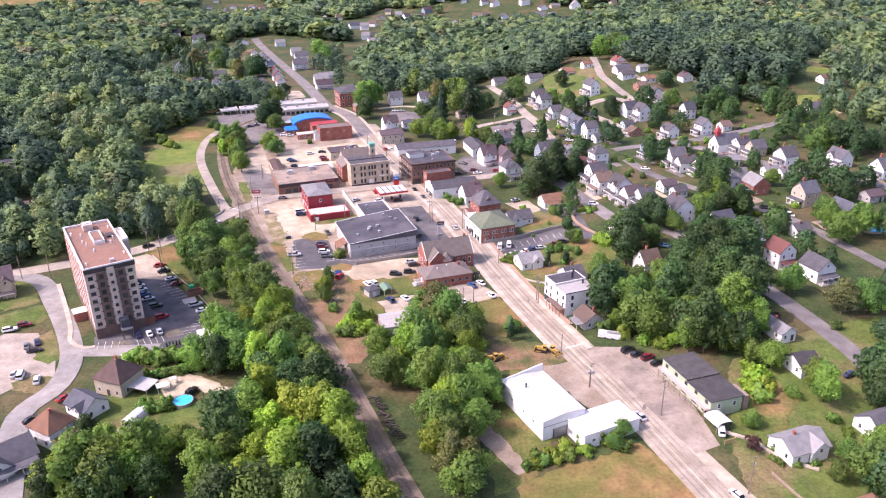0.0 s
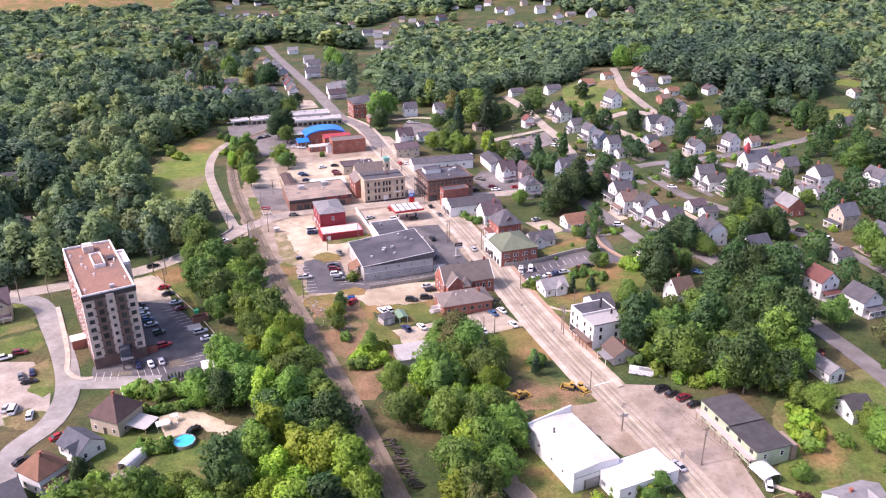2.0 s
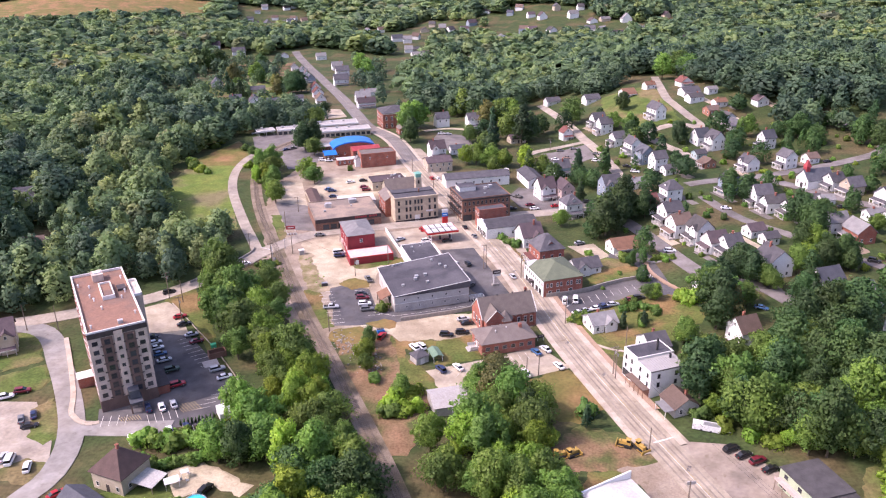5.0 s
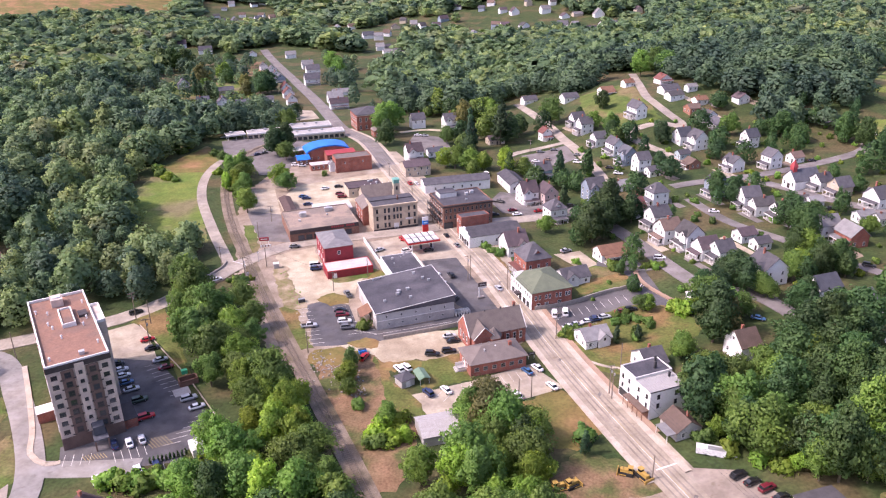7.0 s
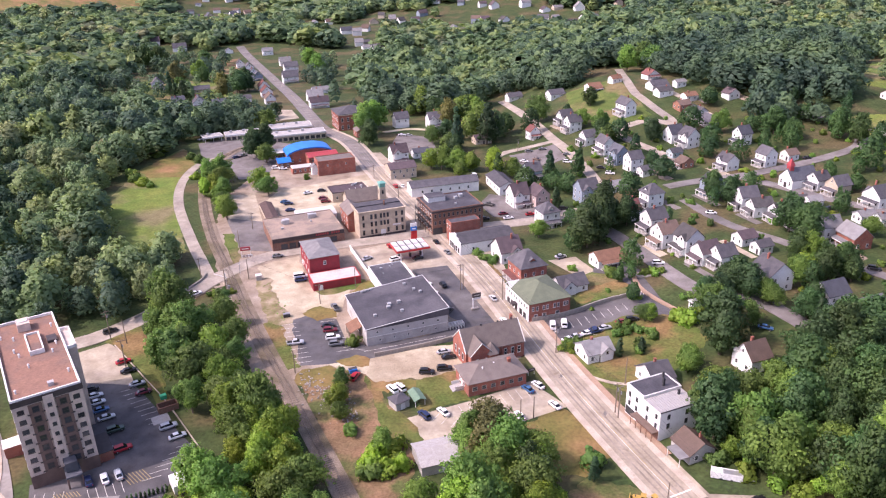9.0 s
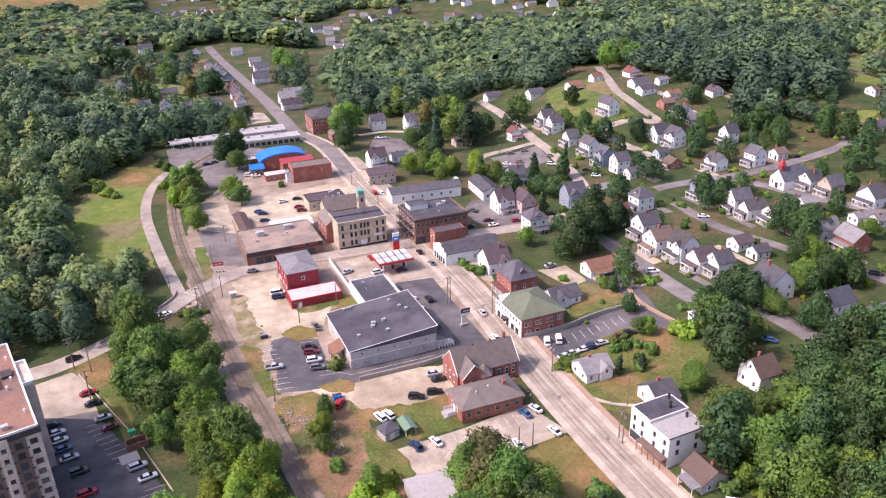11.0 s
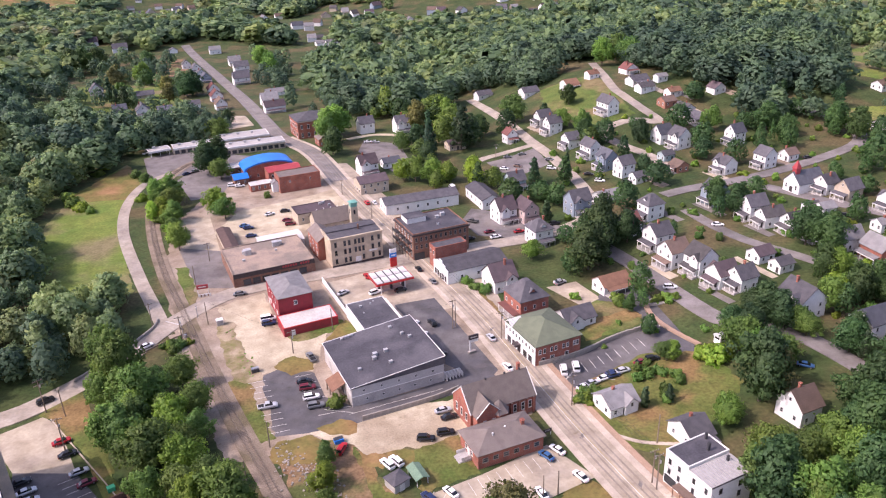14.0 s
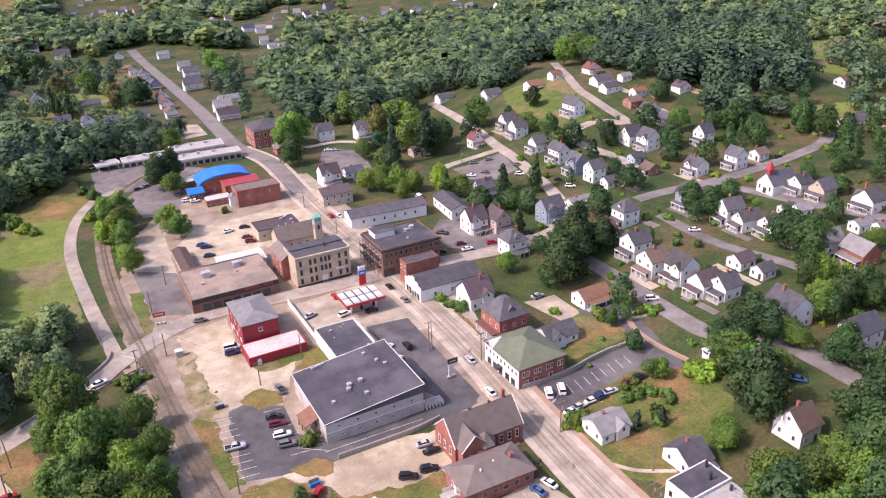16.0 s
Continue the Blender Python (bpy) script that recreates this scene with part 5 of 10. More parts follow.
for f in range(7):
    z = 5.3 + 2.75 * f
    for px in (-6.1, 6.1):
        window(apt, px, -AD / 2 - 0.02, z, 1.5, 1.25, -90, "trim_dark")
    for px in (-2.9, 3.1):
        window(apt, px, -AD / 2 - 0.26, z, 1.55, 1.6, -90, "trim_dark")
    window(apt, 0.15, -AD / 2 - 0.4, z + 0.1, 0.95, 1.0, -90, "trim_dark")
    for px in (-4.4, -1.35, 1.65, 4.6):
        bar(apt, px, -AD / 2 - 0.16, z - 1.2, 0.9, 0.3, 0.22, "trim_dark", "ledge")
    for k in range(7):
        py = -AD / 2 + 3.2 + k * 6.1
        window(apt, -AW / 2 - 0.02, py, z, 1.6, 1.4, 180, "trim_white")
        bar(apt, -AW / 2 - 0.06, py + 3.0, z, 0.14, 1.5, 2.0, "wall_brick", "panel")
        if not (-2.2 < py < 10.2):
            window(apt, AW / 2 + 0.02, py, z, 1.5, 1.4, 0, "trim_white")
bar(apt, 1.2, -AD / 2 - 2.6, 3.3, 3.6, 5.2, 0.35, "roof_slate", "canopy", "slate entrance canopy")
for px in (-0.4, 2.8):
    bar(apt, px, -AD / 2 - 4.9, 1.4, 0.4, 0.4, 3.2, "wall_towerdark", "pier")
bar(apt, 1.2, -AD / 2 - 1.6, 4.9, 2.8, 3.2, 2.6, "roof_slate", "lobby")
bm = bmesh.new()
for x, y, sx, sy in ((-0.6, 5, 0.35, 11), (2.6, 5, 0.35, 11), (1.0, -0.3, 3.0, 0.35), (1.0, 10.3, 3.0, 0.35)):
    add_box(bm, x, y, AH + 0.7, sx, sy, 1.3)
part("roof_screen", bm, "trim_white", apt)
bar(apt, 1.0, 5.0, AH + 0.9, 2.6, 9.6, 0.15, "roof_flat_rust", "screen_floor")
bar(apt, -0.2, 16.5, AH + 1.2, 3.2, 4.0, 2.4, "wall_tower", "lift_house")
bar(apt, -0.2, 16.5, AH + 2.46, 2.2, 1.6, 0.5, "metal_white", "lift_vent")
bar(apt, 5.2, 5.6, AH + 0.5, 2.4, 3.4, 0.7, "trim_dark", "hatch")
for x, y in ((-6.2, 13), (-3.4, 10.5), (-4.0, 3.4), (-3.2, 0.4), (-1.8, -6.4), (4.4, -1.6), (5.8, 2.4), (6.2, 13.6), (-6.0, -17.4), (6.2, -14)):
    vent(apt, x, y, AH + 0.1, 0.9, "tube")
vent(apt, 1.6, -18, AH + 0.1, 1.3)
bar(apt, -AW / 2 - 2.2, -3.0, 1.6, 4.4, 4.0, 3.2, "wall_brick", "side_porch")
bar(apt, -AW / 2 - 2.2, -3.0, 3.3, 4.8, 4.4, 0.2, "trim_white", "side_porch_roof")
bar(apt, AW / 2 + 1.8, -16.2, 1.4, 3.4, 8.5, 2.8, "wall_brick", "store_room")
bar(apt, AW / 2 + 1.8, -16.2, 2.85, 3.8, 8.9, 0.18, "trim_dark", "store_roof")

# dark-roofed store with grey banded walls
claim(-28.5, 300, 19)
st = thing("store_building", -28.5, 300.0, GRID, "grey banded store building with broad dark roof", "store")
SW, SD = 27.8, 25.8
wall_box(st, SW, SD, 3.2, "wall_block")
wall_box(st, SW - 0.1, SD - 0.1, 6.0, "wall_greybands", "upper_wall", z0=3.2)
bm = bmesh.new()
add_box(bm, 0, -SD / 2 - 0.04, 3.2, SW + 0.1, 0.12, 0.16)
part("wall_band", bm, "trim_white", st)
bm = bmesh.new()
lo = [bm.verts.new(p) for p in ((-SW / 2 - 0.3, -SD / 2 - 0.3, 6.0), (SW / 2 + 0.3, -SD / 2 - 0.3, 6.0), (SW / 2 + 0.3, SD / 2 + 0.3, 6.0), (-SW / 2 - 0.3, SD / 2 + 0.3, 6.0))]
hi = [bm.verts.new(p) for p in ((-SW / 2 - 0.3, -SD / 2 - 0.3, 6.3), (SW / 2 + 0.3, -SD / 2 - 0.3, 8.6), (SW / 2 + 0.3, SD / 2 + 0.3, 8.6), (-SW / 2 - 0.3, SD / 2 + 0.3, 6.3))]
for i in range(4):
    bm.faces.new((lo[i], lo[(i + 1) % 4], hi[(i + 1) % 4], hi[i]))
bm.faces.new(hi)
bm.faces.new(lo[::-1])
part("roof", bm, "roof_flat_dark", st)
bm = bmesh.new()
add_tube(bm, (-SW / 2 - 0.35, -SD / 2 - 0.35, 6.33), (SW / 2 + 0.35, -SD / 2 - 0.35, 8.65), 0.1, None, 6)
add_tube(bm, (-SW / 2 - 0.35, -SD / 2 - 0.35, 6.33), (-SW / 2 - 0.35, SD / 2 + 0.35, 6.33), 0.1, None, 6)
add_tube(bm, (SW / 2 + 0.35, -SD / 2 - 0.35, 8.65), (SW / 2 + 0.35, SD / 2 + 0.35, 8.65), 0.1, None, 6)
add_tube(bm, (-SW / 2 - 0.35, SD / 2 + 0.35, 6.33), (SW / 2 + 0.35, SD / 2 + 0.35, 8.65), 0.1, None, 6)
part("roof_trim", bm, "metal_white", st)
for x, y, s in ((-9, -6.2, 0.9), (-3.6, -3.4, 1.1), (-2.8, -1.8, 1.2), (0.6, -1.6, 1.1), (-0.2, -7.8, 1.0), (8.0, 4.4, 0.9), (9.4, 1.6, 0.9), (-8.5, 11.8, 0.8), (-7.4, 12, 0.8), (-6.4, 12, 0.8), (-5.2, 12.2, 0.8), (6.2, 9.6, 0.9)):
    vent(st, x, y, 6.3 + (x + SW / 2) / SW * 2.3, s)
row(st, "s", SW, SD, 5, 4.6, 0.7, 0.8, inset=2)
row(st, "s", SW, SD, 5, 1.7, 0.7, 0.7, inset=4)
bm = bmesh.new()
v = [(-SW / 2, -7.6, 4.6), (-SW / 2, -1.0, 4.6), (-SW / 2 - 4.0, -1.0, 2.9), (-SW / 2 - 4.0, -7.6, 2.9)]
lo = [bm.verts.new(p) for p in v]
hi = [bm.verts.new((p[0], p[1], p[2] + 0.2)) for p in v]
for q in ((0, 1, 2, 3), (7, 6, 5, 4), (0, 1, 5, 4), (1, 2, 6, 5), (2, 3, 7, 6), (3, 0, 4, 7)):
    bm.faces.new([(lo + hi)[i] for i in q])
part("awning", bm, "roof_rust", st, "rust-brown entrance awning")
for y in (-7.2, -4.3, -1.4):
    bar(st, -SW / 2 - 3.7, y, 1.4, 0.3, 0.3, 3.0, "wood_rail", "awning_post")
door(st, -SW / 2 - 0.03, -4.2, 0.05, 1.8, 2.2, 180)
bar(st, SW / 2 + 3.0, -SD / 2 + 2.0, 0.9, 5.6, 0.15, 1.4, "metal_white", "rail_fence")
for k in range(6):
    bar(st, SW / 2 + 0.6 + k, -SD / 2 + 0.6, 1.0, 0.12, 2.6, 1.6, "metal_white", "rail_frame")

claim(-30.5, 326, 13)
an = thing("store_annex", -30.2, 325.4, GRID, "low flat-roofed store wing with dark roof", "store")
wall_box(an, 13.0, 22.5, 4.6, "wall_white")
flat_roof(an, 13.0, 22.5, 4.6, "roof_flat_dark", "trim_white", 0.35)
for x, y, s in ((-2.6, 7.4, 1.1), (2.2, -9.4, 1.1), (4.4, -6.4, 1.1), (-3, 3, 0.6), (1, 8, 0.7), (2.5, 9.3, 0.6)):
    vent(an, x, y, 4.7, s * 0.75)
bar(an, 6.45, 1.0, 5.0, 0.5, 14, 0.9, "trim_white", "sign_band")
for k in range(9):
    bar(an, 6.75, -4.5 + k * 1.3, 5.0, 0.1, 0.8, 0.5, "roof_flat_dark", "sign_letters")

# boundary wall beside the store wing
wl_thing = thing("boundary_wall", -42.3, 341.3, 110, "pale painted block boundary wall", "wall")
for k in range(14):
    bar(wl_thing, -19.5 + 3.0 * k, 0, 0.9, 2.99, 0.3, 2.2 + 0.02 * (k % 3), "wall_white", "wall_panel")

# red barn-like building with white-roofed wing
claim(-58, 340, 15)
rb = thing("red_building", -59.4, 343.4, GRID, "tall bright red building with low grey hipped roof", "building")
wall_box(rb, 11.4, 17.8, 8.8, "wall_redwall")
bm = bmesh.new()
hip_roof(bm, 11.4, 17.8, 8.8, 1.6, 0.35)
part("roof", bm, "roof_pale", rb)
row(rb, "s", 11.4, 17.8, 1, 6.4, 1.2, 1.5)
row(rb, "w", 11.4, 17.8, 3, 6.3, 1.0, 1.5, inset=4)
for y in (-5.5, -1.0, 3.5):
    bar(rb, -5.76, y, 2.4, 0.12, 1.6, 1.5, "trim_white", "sign_board")
door(rb, -5.74, 6.5, 0.05, 1.4, 2.3, 180, "trim_white")
rw = thing("red_wing", -52.6, 330.6, GRID, "low red shop wing with white flat roof", "building")
wall_box(rw, 18.0, 9.0, 3.1, "wall_redwall")
flat_roof(rw, 18.0, 9.0, 3.1, "roof_flat_pale", "red_paint", 0.2)
door(rw, -6.0, -4.52, 0.05, 1.2, 2.1, -90, "trim_white")

# discount store with tan roof and a dark sign band
claim(-71, 377.5, 19)
fd = thing("discount_store", -71.0, 377.6, GRID, "flat tan-roofed discount store with dark sign band", "store")
wall_box(fd, 30.2, 25.4, 5.0, "wall_brickbrown")
flat_roof(fd, 30.2, 25.4, 5.0, "roof_flat_tan", "roof_flat_tan", 0.5)
bar(fd, 0, -12.8, 4.6, 30.0, 0.35, 1.7, "trim_dark", "sign_band")
for k in range(11):
    if k != 6:
        bar(fd, 3.2 + k * 0.95, -13.02, 4.75, 0.62, 0.1, 0.85, "red_metal", "sign_letters")
row(fd, "s", 30.2, 25.4, 7, 1.7, 2.8, 2.2, "trim_dark", inset=6)
for x, y, s in ((-6.5, 3.5, 2.6), (5.0, 6.5, 2.4), (-7.5, 4.5, 1.6), (6.6, 7.4, 1.8), (-9, -2, 1.0), (4, 2, 0.8)):
    vent(fd, x, y, 5.1, s)
sh = thing("long_shed", -89.6, 400.5, GRID, "long narrow shed with brown roof", "shed")
bm = bmesh.new()
gable_walls(bm, 5.2, 23, 2.9, 0.9, "v")
part("wall", bm, "wall_tan", sh)
bm = bmesh.new()
gable_roof(bm, 5.2, 23, 2.9, 0.9, 0.3, "v")
part("roof", bm, "roof_darkbrown", sh)
row(sh, "e", 5.2, 23, 6, 1.6, 1.4, 1.2)
claim(-89, 400, 10)
pb = thing("white_roofed_hall", -68.0, 396.0, GRID, "low hall with a bright white metal roof", "building")
bm = bmesh.new()
gable_walls(bm, 17, 10.5, 3.6, 0.8, "u")
part("wall", bm, "wall_white", pb)
bm = bmesh.new()
gable_roof(bm, 17, 10.5, 3.6, 0.8, 0.3, "u")
part("roof", bm, "roof_flat_white", pb)
row(pb, "w", 17, 10.5, 2, 1.8)

# beige three-storey hotel at the corner, red brick rear and white porches
claim(-39, 382, 15)
ho = thing("corner_hotel", -38.6, 381.4, GRID, "beige brick three-storey corner building with grey roof", "building")
wall_box(ho, 20.4, 12.4, 11.6, "wall_beige")
bm = bmesh.new()
add_box(bm, 0, 0.0, 11.75, 19.9, 11.9, 0.2)
add_box(bm, 0, 2.0, 12.0, 19.9, 4.0, 0.5)
part("roof", bm, "roof_grey", ho)
bm = bmesh.new()
add_box(bm, 0, -6.35, 11.6, 21.0, 0.7, 0.5)
add_box(bm, 0, -6.3, 11.1, 20.6, 0.35, 0.3)
add_box(bm, 10.4, 0, 11.6, 0.6, 12.0, 0.5)
add_box(bm, -10.4, 0, 11.6, 0.6, 12.0, 0.5)
part("cornice", bm, "wall_beige", ho)
for f, z in enumerate((2.4, 5.9, 9.2)):
    for px in (-8.4, -4.8, -3.0, -0.6, 0.9, 2.4, 6.2, 8.8):
        if f == 0 and px in (-0.6, 0.9):
            continue
        window(ho, px, -6.22, z, 0.95, 1.9, -90, "trim_dark")
        bar(ho, px, -6.26, z + 1.12, 1.3, 0.16, 0.22, "stone", "lintel")
    row(ho, "e", 20.4, 12.4, 4, z, 0.95, 1.8, "trim_dark", inset=2)
door(ho, 0.2, -6.24, 0.05, 2.2, 2.8, -90, "trim_white")
bar(ho, 6.2, -6.3, 4.3, 3.4, 0.2, 0.6, "trim_white", "sign_board")
bar(ho, 0, -6.24, 0.3, 20.5, 0.14, 1.1, "trim_dark", "plinth")
chimney(ho, 2.5, -1.0, 11.7, 13.6, 0.6, "wall_brickbrown")
hr = thing("brick_rear_house", -50.6, 387.2, GRID, "red brick gabled rear house with white porches", "building")
bm = bmesh.new()
gable_walls(bm, 7.0, 14, 8.0, 2.4, "v")
part("wall", bm, "wall_brick", hr)
bm = bmesh.new()
gable_roof(bm, 7.0, 14, 8.0, 2.4, 0.3, "v")
part("roof", bm, "roof_taupe", hr)
for f in range(3):
    bar(hr, 3.2, -8.0, 2.8 + 2.7 * f, 3.0, 3.4, 0.2, "trim_white", "porch_deck")
    bar(hr, 3.2, -9.6, 3.4 + 2.7 * f, 3.0, 0.1, 0.9, "trim_white", "porch_rail")
for px in (1.9, 4.5):
    bar(hr, px, -9.5, 4.2, 0.18, 0.18, 8.6, "trim_white", "porch_post")
row(hr, "w", 7, 14, 3, 5.6)
row(hr, "w", 7, 14, 3, 2.4)

# gabled hall with a square teal-topped tower, flat brown block beside it
claim(-48, 412, 13)
gh = thing("gabled_hall", -48.0, 412.6, GRID, "gabled hall with weathered taupe roof", "building")
bm = bmesh.new()
gable_walls(bm, 16, 11, 4.6, 4.2, "u")
part("wall", bm, "wall_tan", gh)
bm = bmesh.new()
gable_roof(bm, 16, 11, 4.6, 4.2, 0.4, "u")
part("roof", bm, "roof_taupe", gh)
row(gh, "s", 16, 11, 5, 2.2, 0.9, 1.8)
row(gh, "w", 16, 11, 2, 2.2)
bm = bmesh.new()
for k in range(5):
    add_tube(bm, (-6 + 3 * k, 0.2, 8.9), (-6 + 3 * k, 0.2, 9.5), 0.16, None, 6)
part("ridge_vents", bm, "metal_white", gh)
tw = thing("bell_tower", -38.4, 408.5, GRID, "square brick tower with teal louvred top", "tower")
wall_box(tw, 3.0, 3.0, 10.8, "wall_tan")
wall_box(tw, 2.7, 2.7, 12.6, "teal_paint", "louvre_stage", z0=10.8)
bm = bmesh.new()
hip_roof(bm, 3.0, 3.0, 12.6, 0.8, 0.25)
part("roof", bm, "teal_paint", tw)
for side in ("s", "w", "e"):
    row(tw, side, 3.0, 3.0, 1, 8.6, 0.8, 1.8, "trim_dark")
fb = thing("flat_block", -56.0, 425.0, GRID, "low brown block with dark flat roof", "building")
wall_box(fb, 17.6, 10.6, 4.8, "wall_tan")
flat_roof(fb, 17.6, 10.6, 4.8, "roof_mauve", "roof_mauve", 0.3)
row(fb, "s", 17.6, 10.6, 4, 2.4)
for x, y in ((3, 2), (4.4, 2.6), (6.5, -1), (5.2, 3.4)):
    vent(fb, x, y, 4.9, 1.0)
claim(-56, 425, 12)

# three-storey brown brick block with street balconies
claim(-7, 386, 17)
bb = thing("brick_block", -7.4, 386.8, GRID, "brown brick three-storey block with dark flat roof", "building")
BW, BD, BH = 23.4, 19.0, 10.6
wall_box(bb, BW, BD, BH, "wall_brickbrown")
flat_roof(bb, BW, BD, BH, "roof_flat_dark", "wall_brickbrown", 0.5)
bm = bmesh.new()
for x, y, sx, sy in ((0, -BD / 2 - 0.25, BW + 1.0, 0.5), (-BW / 2 - 0.3, 0, 0.6, BD)):
    add_box(bm, x, y, BH - 0.2, sx, sy, 0.6)
part("cornice", bm, "trim_dark", bb)
for f, z in enumerate((2.2, 5.4, 8.5)):
    for k in range(11):
        px = -BW / 2 + 1.3 + k * 2.05
        if f == 0 and k < 3:
            continue
        window(bb, px, -BD / 2 - 0.02, z, 0.95, 1.7, -90, "stone")
    row(bb, "w", BW, BD, 6, z, 1.0, 1.8, "trim_white", inset=1)
bar(bb, -5.5, 4.6, BH + 1.1, 8.0, 6.2, 2.2, "trim_white", "penthouse")
bar(bb, -5.5, 4.6, BH + 2.26, 8.2, 6.4, 0.14, "roof_flat_dark", "penthouse_roof")
for x, y, s in ((3.5, 2.0, 1.4), (6.5, 3.6, 1.6), (1.0, -4.4, 0.8)):
    vent(bb, x, y, BH + 0.1, s)
for f in range(2):
    for k in range(3):
        y = -6 + 6 * k
        bar(bb, -BW / 2 - 0.9, y, 3.7 + 3.2 * f, 1.6, 4.6, 0.16, "metal_dark", "balcony")
        bar(bb, -BW / 2 - 1.65, y, 4.3 + 3.2 * f, 0.08, 4.6, 1.0, "metal_dark", "balcony_rail")
for k in range(6):
    bar(bb, -BW / 2 - 1.6, -8.2 + 3.3 * k, 4.2, 0.14, 0.14, 8.2, "metal_dark", "balcony_post")
bar(bb, -9.4, -BD / 2 - 0.12, 1.7, 4.2, 0.3, 2.8, "glass", "shopfront")

# long white hall and its cross wing
claim(-4, 429, 12), claim(14, 432, 12), claim(-20, 428, 9)
lw = thing("long_hall", -9.6, 430.5, 15.0, "long white hall with weathered grey roof", "building")
bm = bmesh.new()
gable_walls(bm, 34, 10, 5.0, 1.9, "u")
part("wall", bm, "wall_white", lw)
bm = bmesh.new()
gable_roof(bm, 34, 10, 5.0, 1.9, 0.4, "u")
part("roof", bm, "roof_grey", lw)
row(lw, "s", 34, 10, 6, 2.6, 1.0, 1.4, inset=6)
row(lw, "w", 34, 10, 2, 2.4)
cwg = thing("cross_wing", 19.5, 432.0, 15.0, "white cross wing with grey gabled roof", "building")
bm = bmesh.new()
gable_walls(bm, 9, 20, 4.6, 2.0, "v")
part("wall", bm, "wall_white", cwg)
bm = bmesh.new()
gable_roof(bm, 9, 20, 4.6, 2.0, 0.4, "v")
part("roof", bm, "roof_grey", cwg)
row(cwg, "w", 9, 20, 4, 2.4)
row(cwg, "s", 9, 20, 2, 2.4)
tb = thing("cream_shop", -31.0, 456.0, GRID, "cream two-storey shop with taupe gabled roof", "building")
bm = bmesh.new()
gable_walls(bm, 14, 10, 5.6, 2.2, "u")
part("wall", bm, "wall_tan", tb)
bm = bmesh.new()
gable_roof(bm, 14, 10, 5.6, 2.2, 0.4, "u")
part("roof", bm, "roof_mauve", tb)
row(tb, "s", 14, 10, 4, 4.2)
row(tb, "w", 14, 10, 3, 1.8, 1.4, 1.6)
row(tb, "s", 14, 10, 3, 1.6)
claim(-31, 456, 10)

# white shopfront with brick upper block
claim(6, 360, 15)
ws = thing("white_shopfront", 5.2, 361.5, GRID, "white stucco shopfront with long grey gabled roof", "building")
bm = bmesh.new()
gable_walls(bm, 24, 12, 5.0, 2.0, "u")
part("wall", bm, "wall_white", ws)
bm = bmesh.new()
gable_roof(bm, 23.4, 12, 5.0, 2.0, 0.3, "u")
part("roof", bm, "roof_grey", ws)
bm = bmesh.new()
for k in range(5):
    hgt = (5.6, 6.6, 7.6, 6.6, 5.6)[k]
    add_box(bm, -12.15, -4.9 + 2.45 * k, hgt / 2, 0.4, 2.45, hgt)
part("false_front", bm, "wall_white", ws)
for y in (-4.2, -2.0, 2.0, 4.2):
    window(ws, -12.37, y, 1.8, 1.5, 2.2, 180, "trim_dark")
door(ws, -12.38, 0, 0.05, 1.4, 2.4, 180)
row(ws, "s", 24, 12, 3, 2.4, 1.0, 1.4, inset=4)
ub = thing("brick_upper_block", -2.4, 369.8, GRID, "two-storey red brick block with grey flat roof", "building")
wall_box(ub, 13.0, 5.4, 8.6, "wall_brick")
flat_roof(ub, 13.0, 5.4, 8.6, "roof_grey", "wall_brick", 0.4)
row(ub, "w", 13, 5.4, 2, 6.6)

# fuel station: canopy on columns, pumps, pylon sign
gs = thing("fuel_canopy", -24.7, 352.2, GRID, "white-topped fuel station canopy with red fascia", "canopy")
bm = bmesh.new()
add_box(bm, 0, 0, 5.0, 14.0, 10.2, 0.7)
part("fascia", bm, "red_paint", gs)
bar(gs, 0, 0, 5.37, 13.6, 9.8, 0.06, "metal_dark", "deck")
for i in range(2):
    for k in range(5):
        bar(gs, -5.55 + 2.78 * k, -2.45 + 4.9 * i, 5.46, 2.2, 4.4, 0.12, "roof_flat_white", "roof_panel")
for x in (-4.5, 4.5):
    for y in (-2.2, 2.2):
        bar(gs, x, y, 2.3, 0.4, 0.4, 4.9, "metal_white", "column")
for x in (-4.5, 0, 4.5):
    bar(gs, x, 0, 0.9, 0.7, 1.2, 1.8, "metal_dark", "pump")
bar(gs, -0.5, 0, 0.12, 12.0, 2.0, 0.3, "slab_grey", "island")
ps = thing("pylon_sign", -23.2, 369.6, GRID, "tall fuel sign with red, white and blue panels", "sign")
for z, hh, m in ((6.9, 1.5, "trim_white"), (5.2, 1.7, "blue_metal"), (3.5, 1.5, "red_paint"), (1.6, 2.2, "red_paint")):
    bar(ps, 0, 0, z, 2.6, 0.5, hh, m, "sign_panel")
for x in (-1.1, 1.1):
    bar(ps, x, 0.4, 3.8, 0.25, 0.25, 7.9, "metal_white", "post")
bar(ps, 0, -0.28, 5.2, 1.6, 0.08, 0.5, "trim_white", "lettering")
bs = thing("board_sign", -2.0, 306.0, GRID, "dark roadside board sign on a steel post", "sign")
bar(bs, 0, 0, 2.9, 0.35, 0.35, 6.0, "metal_white", "post")
bar(bs, 1.2, 0, 5.6, 3.2, 0.4, 1.5, "trim_dark", "board")
bar(bs, 1.2, -0.24, 5.6, 2.2, 0.08, 0.4, "metal_grey", "lettering")
bar(bs, 1.2, 0, 4.3, 3.0, 0.3, 0.8, "trim_white", "lower_board")
bar(bs, 0.6, 0, 0.4, 2.6, 1.0, 0.8, "stone", "footing")

